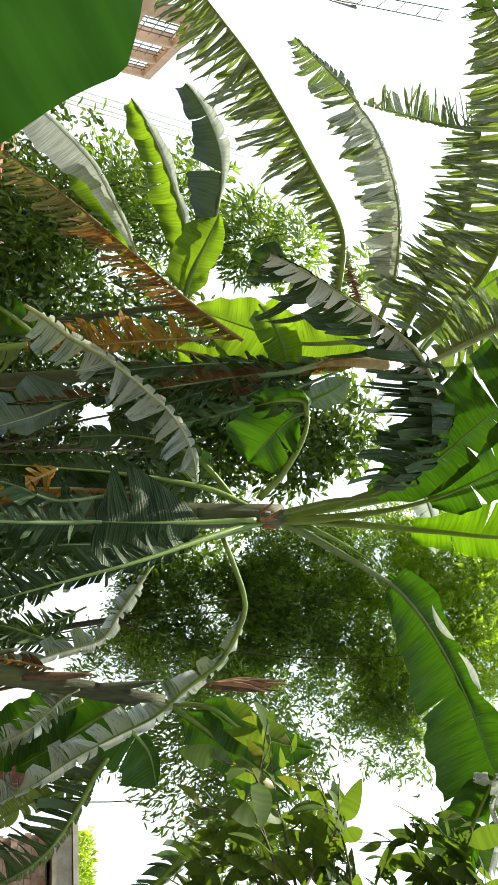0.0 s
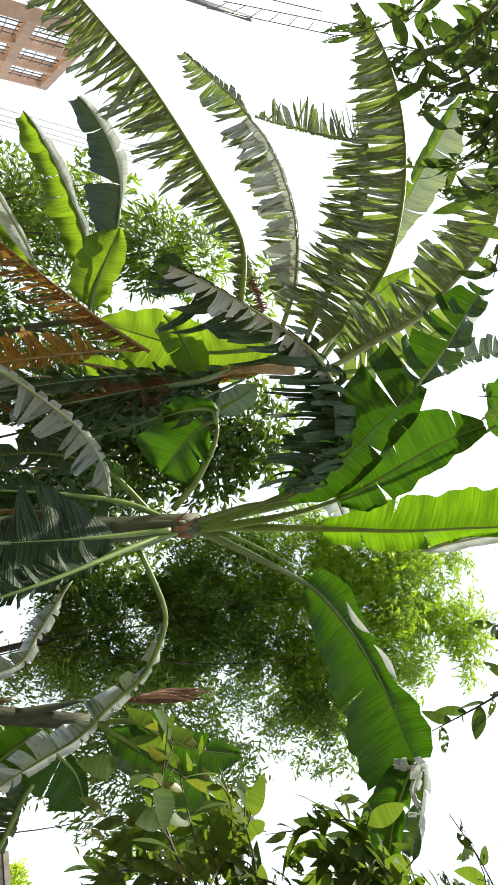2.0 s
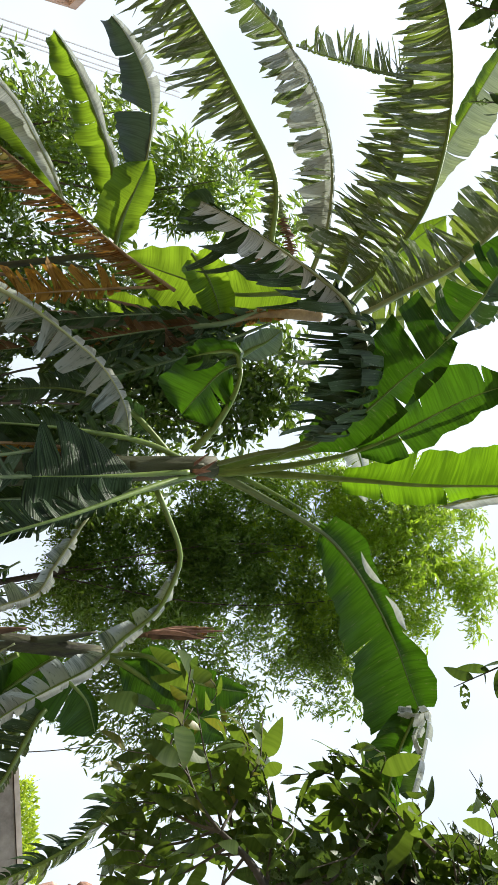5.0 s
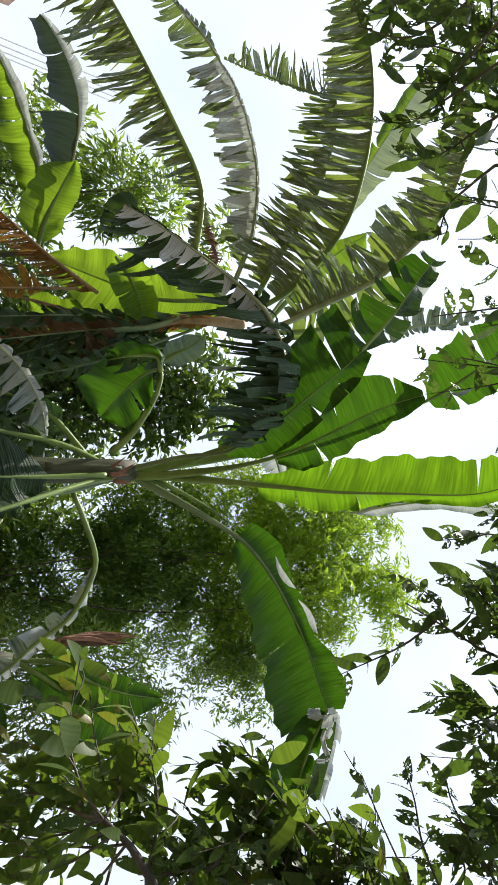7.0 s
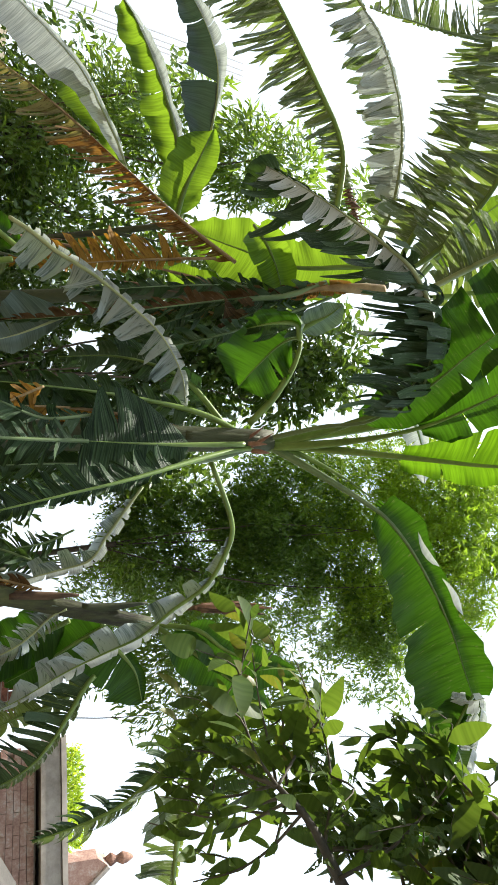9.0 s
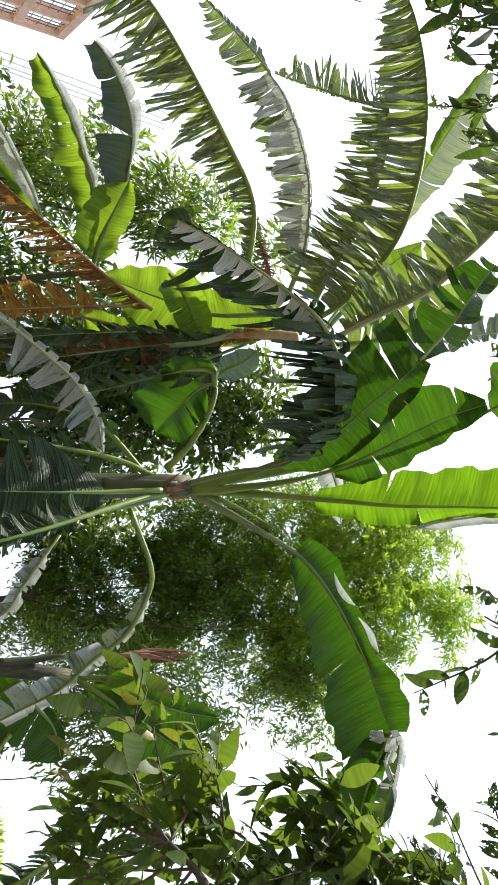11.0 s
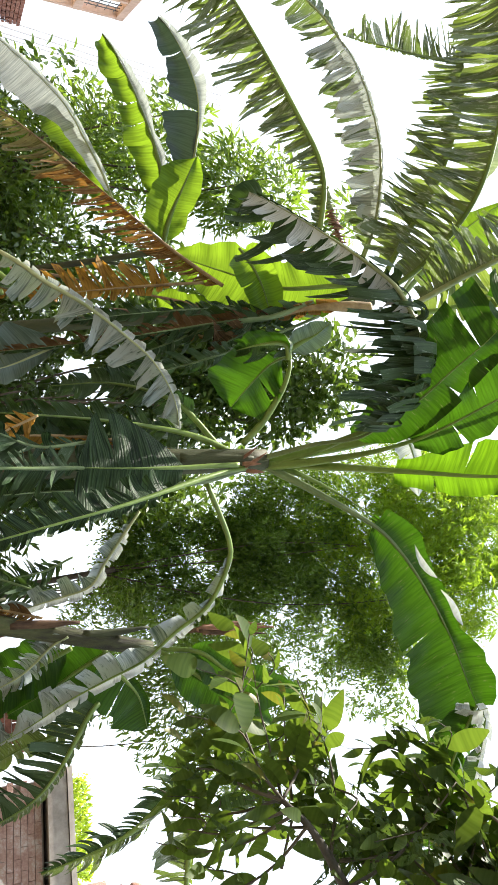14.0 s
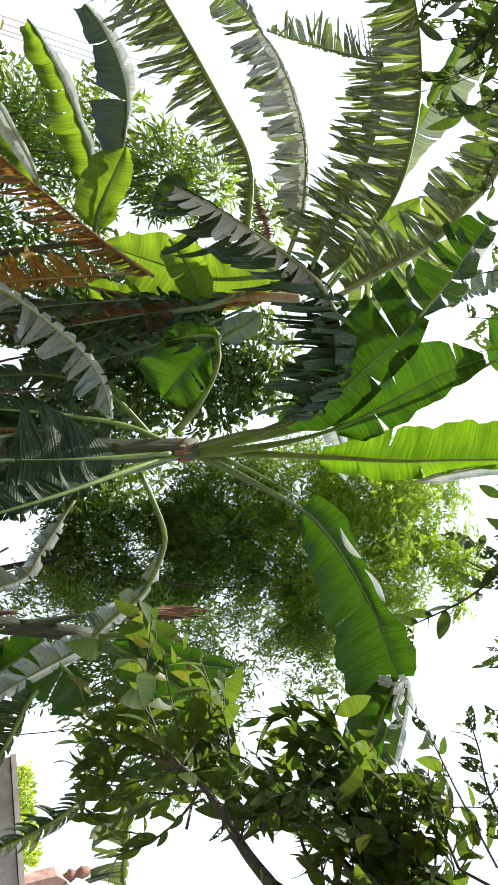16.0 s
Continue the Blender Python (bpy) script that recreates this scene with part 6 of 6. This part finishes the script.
def bough_field(c00, c10, c01, c11, anchor, count, leaves, size, kinds, seed, sub=3, far=0.4, lean=2.0):
    """Twigs of the shade tree that fan out from beyond one side over a stretch of air between four corners."""
    rng = np.random.default_rng(seed)
    c00, c10, c01, c11, anchor = (np.array(c) for c in (c00, c10, c01, c11, anchor))
    for k in range(count):
        u, w = (k + rng.uniform(0.1, 0.9)) / count, rng.uniform(0, 1) ** lean
        end = (c00 * (1 - u) + c10 * u) * (1 - w) + (c01 * (1 - u) + c11 * u) * w + rng.normal(size=3) * 0.03
        root = (c01 * (1 - u) + c11 * u) * (1 - far) + anchor * far
        mid = (root + end) / 2 + rng.normal(size=3) * 0.05
        twig([root, mid, end], 0.004, leaves, seed * 100 + k, size, kinds, sub=sub)


# crown over the path: upper left, middle, right edge, lower right
bough_field((-0.788, 1.507, 2.673), (-0.255, 1.487, 2.787), (-0.688, 1.09, 2.906), (-0.152, 1.139, 2.93), (-0.145, 0.701, 3.177), 12, 17, 0.7, (0, 0, 1, 2, 3), 61)
bough_field((-0.197, 1.468, 2.821), (0.455, 1.378, 3.047), (-0.093, 1.057, 3.048), (0.466, 1.124, 3.051), (0.277, 0.751, 3.18), 7, 16, 0.66, (0, 0, 1, 2), 62, 2)
bough_field((0.574, 1.433, 3.009), (1.357, 1.495, 3.02), (0.542, 1.189, 3.009), (1.294, 1.22, 3.061), (0.845, 0.897, 3.125), 6, 18, 0.7, (0, 2, 3), 63, 4)

bough_field((1.133, 1.613, 2.566), (1.174, 1.531, 2.705), (1.269, 1.495, 2.485), (1.258, 1.369, 2.691), (1.717, 1.248, 2.458), 12, 20, 0.72, (5, 6, 5, 4, 0, 2), 65, 3, 0.6, 0.9)

# unseen extra crown above and behind the path, added to block sky light
rng_c = np.random.default_rng(91)
sky_block_blobs = np.array([(1.6, -1.6, 4.2, 1.4, 1.0, 0.9, 3), (-0.4, -2.0, 4.4, 1.6, 1.2, 0.9, 3), (0.4, -3.2, 3.6, 1.8, 1.2, 1.1, 3), (3.0, -1.4, 3.6, 1.2, 1.0, 1.0, 2), (-2.0, -2.4, 3.9, 1.2, 1.2, 1.0, 2), (2.0, -3.2, 2.8, 1.2, 1.0, 1.0, 2)])
sky_block_blobs[:, :3] -= np.array(TREE_FOOT)
cp, cdir = scatter_in(rng_c, sky_block_blobs, 9000)
spread("crown", NEARWHOLE, *leaflet(0.17, 0.075, n=3), placings(rng_c, cp, cdir, 0.7, 1.3, 0.5, 0.8), shade)

# limbs that carry the twigs, from the trunk over the path
root_at = np.array([q for q, _ in ROOTS])
hubs = root_at[np.linspace(0, len(root_at) - 1, 8).astype(int)].copy()
for _ in range(12):
    near = np.argmin(np.linalg.norm(root_at[:, None] - hubs[None], axis=2), axis=1)
    for k in range(8):
        if (near == k).any():
            hubs[k] = root_at[near == k].mean(0)
hubs += np.array((0.25, -0.45, 0.35))
for k in range(8):
    if (near == k).any():
        h = float(np.clip(hubs[k][2] - 0.3, 1.3, 3.3))
        stem_at = np.array((0.05 - 0.12 * max(0, h - 1.2), 0.05 + 0.06 * max(0, h - 1.2), h))
        tube("limb", [stem_at, (stem_at + hubs[k]) / 2 + np.array((0.1, -0.45, 0.25)), hubs[k]], [0.022, 0.014, 0.007], BARK, shade, "", 8, 14)
for (q, r), k in zip(ROOTS, near):
    tube("bough", [hubs[k], (hubs[k] + q) / 2 + np.array((0.02, -0.08, 0.05)), q], [0.006, 0.005, r * 0.7], TWIG, shade, "", 6, 8)

# ---- large leaf close to the path ----
close = empty("broad_leaf_plant", (0.1, 0.55, 0))
tagged(close, "broad smooth green leaf of a young plant beside the path", "plant")
cb = np.array(close.location)
tube("stalk", [(0, 0, -0.05), (-0.1, 0.02, 0.8), np.array((0.312, 0.809, 1.515)) - cb], [0.02, 0.015, 0.008], RIB, close)
banana_leaf(close, [np.array(q) - cb for q in [(0.306, 0.808, 1.515), (0.282, 0.78, 1.562), (0.253, 0.763, 1.606), (0.224, 0.745, 1.65), (0.198, 0.728, 1.695)]], (0.58, -0.82, 0.01), 0.057, 0.045, start=0.03, cell=0.006, strip=2, gap=0, wave=0.002, lean=0.05, blade=NEARBIG, rib_r=0.003, seed=3, tip=0.18)

second = empty("broad_leaf_plant", (0.75, 0.75, 0))
tagged(second, "smooth rounded bluish leaf of a low plant near the path", "plant")
sb = np.array(second.location)
tube("stalk", [(0, 0, -0.05), (0.02, -0.05, 0.7), np.array((0.688, 1.026, 1.597)) - sb], [0.02, 0.015, 0.008], RIB, second)
banana_leaf(second, [np.array(q) - sb for q in [(0.667, 0.938, 1.615), (0.703, 0.937, 1.615), (0.726, 0.938, 1.617), (0.756, 0.936, 1.618), (0.785, 0.932, 1.62), (0.814, 0.927, 1.623)]], (-0.38, -0.92, 0.04), 0.03, 0.0365, start=0.01, cell=0.006, strip=2, gap=0, wave=0.002, lean=0, blade=NEARBLUE, rib_r=0.004, seed=5, lprof=(0.4, 0.45, 0.42, 0.3, 0.55, 0.8, 0.86, 0.88, 0.92, 0.97, 1.0, 0.95, 0.5), rprof=(0.4, 0.7, 1, 1, 1, 0.9, 0.4))


# ---- walls and houses ----
def brick_wall(name, label, a, b, z0, z1, thick, single, brick=(0.215, 0.065), joint=0.012):
    """A brick wall from a to b (plan), with the bricks proud of the mortar: single ones as parts, or joined."""
    a, b = Vector((*a, 0)), Vector((*b, 0))
    along = (b - a).normalized()
    length = (b - a).length
    turn = Matrix((along, Vector((-along.y, along.x, 0)), Vector((0, 0, 1)))).transposed()
    core_v, core_f = box_data(((a + b) / 2 + Vector((0, 0, (z0 + z1) / 2 - 0.08))), (length, thick - 0.02, z1 - z0 - 0.16), turn)
    wall = mesh_part(name, core_v, core_f, MORTAR, None, "", None, False)
    tagged(wall, label, "wall", "", "structure")
    rng = np.random.default_rng(int(length * 100))
    me = None
    verts, faces = [], []
    rows = int((z1 - z0) / (brick[1] + joint))
    for r in range(rows):
        x = -0.5 * (brick[0] + joint) * (r % 2)
        while x < length - 0.03:
            x0, x1 = max(x, 0), min(x + brick[0], length)
            z = z0 + (r + 0.5) * (brick[1] + joint)
            if x1 - x0 > 0.05 and not (r > rows - 3 and rng.uniform() < 0.18):
                at = a + along * ((x0 + x1) / 2) + Vector((0, 0, z))
                if single and x1 - x0 > brick[0] - 0.001:
                    if me is None:
                        v, f = box_data((0, 0, 0), (brick[0], thick, brick[1]))
                        me = bpy.data.meshes.new("brick")
                        me.from_pydata(v, [], f)
                        me.materials.append(BRICK)
                    ob = new("brick", me)
                    ob.parent = wall
                    ob.matrix_basis = Matrix.Translation(at + Vector((0, 0, rng.normal(0, 0.002)))) @ turn.to_4x4() @ pose(0, rng.normal(0, 0.014), 0, rng.normal(0, 2), rng.normal(0, 1.5), rng.normal(0, 2))
                else:
                    v, f = box_data(at, (x1 - x0, thick + rng.normal(0, 0.004), brick[1]), turn, len(verts))
                    verts += v
                    faces += f
            x += brick[0] + joint
    if faces:
        tagged(mesh_part("bricks", verts, faces, BRICK, wall, "", None, False), "", "", "", "stuff")
    return wall


brick_wall("wall_garden", "low weathered red brick garden wall with broken top", (-4.2, 6.05), (-1.0, 5.85), 0.0, 1.58, 0.22, True)
brick_wall("wall_ruin", "broken stub of an old red brick wall", (3.201, 8.79), (3.705, 8.614), 0.0, 2.32, 0.24, False)
brick_wall("wall_pier", "weathered brick pier behind the leaning banana", (1.738, 8.847), (2.148, 8.779), 0.0, 1.84, 0.3, False)

# house with a grilled roof room, far behind
house = empty("house", (-7.86, 12.9, 0))
tagged(house, "brick house with a terracotta-framed grilled roof room", "house")
ha, hd = Vector((0, 0, 0)), Vector((0.378, -0.926, 0)).normalized()
hturn = Matrix((hd, Vector((-hd.y, hd.x, 0)), Vector((0, 0, 1)))).transposed()
hb = [box_data(hd * 2.0 + Vector((-1.2, -0.5, 1.15)), (4.6, 2.4, 2.3), hturn)]
mesh_part("wall", *hb[0], PLASTER, house, "", None, False)
bv, bf = [], []
rb = np.random.default_rng(4)
for r in range(29):
    x = -2.8 + (0.12 if r % 2 else 0)
    while x < 4.2:
        v, f = box_data(hd * (x + 0.11) + Vector((0.02, 0.01, 0.04 + r * 0.077)), (0.22, 0.2 + rb.normal(0, 0.01), 0.066), hturn, len(bv))
        bv += v
        bf += f
        x += 0.232
tagged(mesh_part("bricks", bv, bf, BRICK, house, "", None, False), "", "", "", "stuff")
for z in (3.87, 3.09, 2.33):
    mesh_part("beam", *box_data(hd * 1.98 + Vector((0, 0, z)), (4.1, 0.18, 0.14), hturn), CLAYPAINT, house, "", None, False)
for x in (0.0, 1.3, 2.6, 3.96):
    mesh_part("post", *box_data(hd * x + Vector((0, 0, 3.1)), (0.15, 0.172, 1.40), hturn), CLAYPAINT, house, "", None, False)
for cell in range(3):
    for level in range(2):
        gv, gf = [], []
        x0, z0 = cell * 1.3 + 0.08, 2.40 + level * 0.77
        for k in range(5):
            v, f = box_data(hd * (x0 + 0.12 + k * 0.23) + Vector((0, 0, z0 + 0.32)), (0.010, 0.016, 0.66), hturn, len(gv))
            gv += v
            gf += f
        for k in range(4):
            v, f = box_data(hd * (x0 + 0.57) + Vector((0.004, 0.004, z0 + 0.09 + k * 0.16)), (1.15, 0.010, 0.010), hturn, len(gv))
            gv += v
            gf += f
        mesh_part("window_grille", gv, gf, STEEL, house, "", None, False)

# wires over the roofs
for a, b in ([(-8.406, 14.776, 1.784), (-32.293, 55.216, 20.386)], [(-8.27, 14.783, 1.792), (-31.707, 55.245, 20.424)], [(-8.144, 14.789, 1.801), (-31.268, 55.266, 20.452)], [(-8.065, 14.793, 1.806), (-30.828, 55.288, 20.481)]):
    a, b = np.array(a), np.array(b)
    wire = tube("power_line", [a + (a - b) * 0.1, (a + b) / 2 + np.array((0, 0, -0.25)), b], [0.012, 0.03, 0.055], STEEL, None, "", 5, 30)
    tagged(wire, "thin grey power line strung over the roofs", "wire", "power lines")
lat = empty("cable_lattice", (-8.218, 10.09, 7.262))
tagged(lat, "thin steel cable lattice strung high against the sky", "cable")
lb = np.array(lat.location)
tube("mast", [np.array((-2.6, 3.0, -lb[2] - 0.1)), np.array((-2.6, 3.0, 1.2 - 0 * lb[2]))], [0.09, 0.07, 0.06], STEEL, lat, "", 8, 4)
tube("cable", [np.array((-8.665, 10.749, 6.32)) - lb, np.array((-2.6, 3.0, 1.1))], [0.008, 0.008, 0.008], STEEL, lat, "", 5, 3)
ends = [((-8.665, 10.749, 6.32), (-7.834, 9.472, 8.14)), ((-8.743, 10.562, 6.554), (-8.003, 9.392, 8.217)), ((-8.814, 10.316, 6.866), (-8.276, 9.549, 7.965))]
for a, b in ends:
    tube("cable", [np.array(a) - lb, np.array(b) - lb], [0.008, 0.008, 0.008], STEEL, lat, "", 5, 3)
for u in np.linspace(0.05, 0.95, 7):
    q = [np.array(a) * (1 - u) + np.array(b) * u - lb for a, b in ends[:2]]
    tube("rung", q, [0.006, 0.006, 0.006], STEEL, lat, "", 5, 3)

# house beside the low bananas
cottage = empty("house", (5.057, 9.863, 0.541))
cottage.location.z = 0
tagged(cottage, "old brick house with a cracked concrete parapet", "house")
cl = np.array(cottage.location)
c0, c1 = np.array((4.277, 9.193, 2.864)), np.array((5.729, 8.138, 2.903))
cz = float(c0[2])
cd = Vector((c1[0] - c0[0], c1[1] - c0[1], 0)).normalized()
cturn = Matrix((cd, Vector((-cd.y, cd.x, 0)), Vector((0, 0, 1)))).transposed()
corner = Vector((c0[0] - cl[0], c0[1] - cl[1], 0))
back = Vector((-cd.y, cd.x, 0))
mesh_part("wall", *box_data(corner + cd * 2.0 + back * 1.5 + Vector((0, 0, (cz - 0.3) / 2)), (3.98, 2.9, cz - 0.3), cturn), MORTAR, cottage, "", None, False)
bv, bf = [], []
for r in range(int((cz - 0.32) / 0.077)):
    x = 0.0 + (0.116 if r % 2 else 0)
    while x < 3.9:
        v, f = box_data(corner + cd * (x + 0.11) + back * 0.05 + Vector((0, 0, 0.04 + r * 0.077)), (0.228, 0.11 + rb.normal(0, 0.008), 0.072), cturn, len(bv))
        bv += v
        bf += f
        x += 0.232
tagged(mesh_part("bricks", bv, bf, OLDBRICK, cottage, "", None, False), "", "", "", "stuff")
mesh_part("parapet", *box_data(corner + cd * 2.0 + back * 1.4 + Vector((0, 0, cz - 0.15)), (4.1, 3.1, 0.22), cturn), PLASTER, cottage, "", None, False)
mesh_part("coping", *box_data(corner + cd * 2.0 + back * 1.4 + Vector((0, 0, cz)), (4.14, 3.14, 0.06), cturn), PLASTER, cottage, "", None, False)
rw = np.random.default_rng(3)
wp = np.array([corner + cd * float(u) + back * float(v) + Vector((0, 0, cz + 0.03)) for u, v in zip(rw.uniform(0, 1.1, 1400), rw.uniform(0, 0.5, 1400))])
wp[:, 2] += rw.uniform(0, 0.2, 1400)
weeds = spread("roof_weeds", MOSS, *leaflet(0.05, 0.02, n=3), placings(rw, wp, np.array((0, 0, 0.7)) + 0 * wp, 0.8, 1.8, 0, 0.7))
weeds.location = cottage.location
tagged(weeds, "bright yellow-green weeds growing on the parapet", "weeds", "", "stuff")

# brick gable with a round finial, further off
gable = empty("gable_house", (7.651, 12.171, 0))
tagged(gable, "brick gable end topped by a round clay finial", "house")
gz = 4.263
gv = []
for y in (0, 0.3):
    gv += [(-0.14, y, 0), (1.1, y, 0), (1.1, y, gz - 1.25), (0, y, gz - 0.1), (-0.14, y, gz - 0.28)]
mesh_part("gable_wall", gv, [(0, 1, 2, 3, 4), (9, 8, 7, 6, 5), (0, 5, 6, 1), (1, 6, 7, 2), (2, 7, 8, 3), (3, 8, 9, 4), (4, 9, 5, 0)], OLDBRICK, gable, "", None, False)
mesh_part("coping", *box_data((0.56, 0.15, gz - 0.66), (1.58, 0.4, 0.07), Matrix.Rotation(math.atan2(1.15, 1.1), 3, "Y")), PLASTER, gable, "", None, False)
tube("finial", [(0, 0.15, gz - 0.12), (0, 0.15, gz + 0.08), (0, 0.15, gz + 0.16), (0, 0.15, gz + 0.22), (0, 0.15, gz + 0.3), (0, 0.15, gz + 0.36)], [0.05, 0.11, 0.05, 0.10, 0.08, 0.02], HUSKRED, gable, "", 12, 24)

# grey ridge roof in front of the old house
g0, g1, g2 = (np.array(q) for q in ((4.184, 7.046, 2.276), (3.928, 7.271, 1.903), (4.469, 6.383, 1.755)))
rd = Vector((float(g2[0] - g1[0]), float(g2[1] - g1[1]), 0)).normalized()
rn = Vector((-rd.y, rd.x, 0))
top, eave = float(g0[2]), float(g1[2]) - 0.1
o = Vector((float(g1[0]), float(g1[1]), 0))
rv, rf = [], []
for k, (u, w, z) in enumerate(((0, 0, eave), (0, 1.6, eave), (0.35, 0.8, top), (3.2, 0, eave), (3.2, 1.6, eave), (3.2, 0.8, top))):
    for lift in (0, -0.05):
        q = o + rd * u + rn * w
        rv.append((q.x, q.y, z + lift))
for f in ((0, 6, 10, 4), (2, 4, 10, 8), (0, 4, 2), (6, 8, 10), (1, 5, 11, 7), (3, 9, 11, 5), (1, 3, 5), (7, 11, 9), (0, 1, 7, 6), (2, 8, 9, 3), (0, 2, 3, 1), (6, 7, 9, 8)):
    rf.append(f)
shed = empty("shed", (o.x, o.y, 0))
tagged(shed, "small shed with a grey weathered ridged roof", "shed")
mesh_part("roof", [(x - o.x, y - o.y, z) for x, y, z in rv], rf, SHEET, shed, "", None, False)
mesh_part("wall", *box_data(rd * 1.65 + rn * 0.8 + Vector((0, 0, eave / 2 - 0.03)), (2.8, 1.3, eave - 0.02), Matrix((rd, rn, Vector((0, 0, 1)))).transposed()), SHEET, shed, "", None, False)
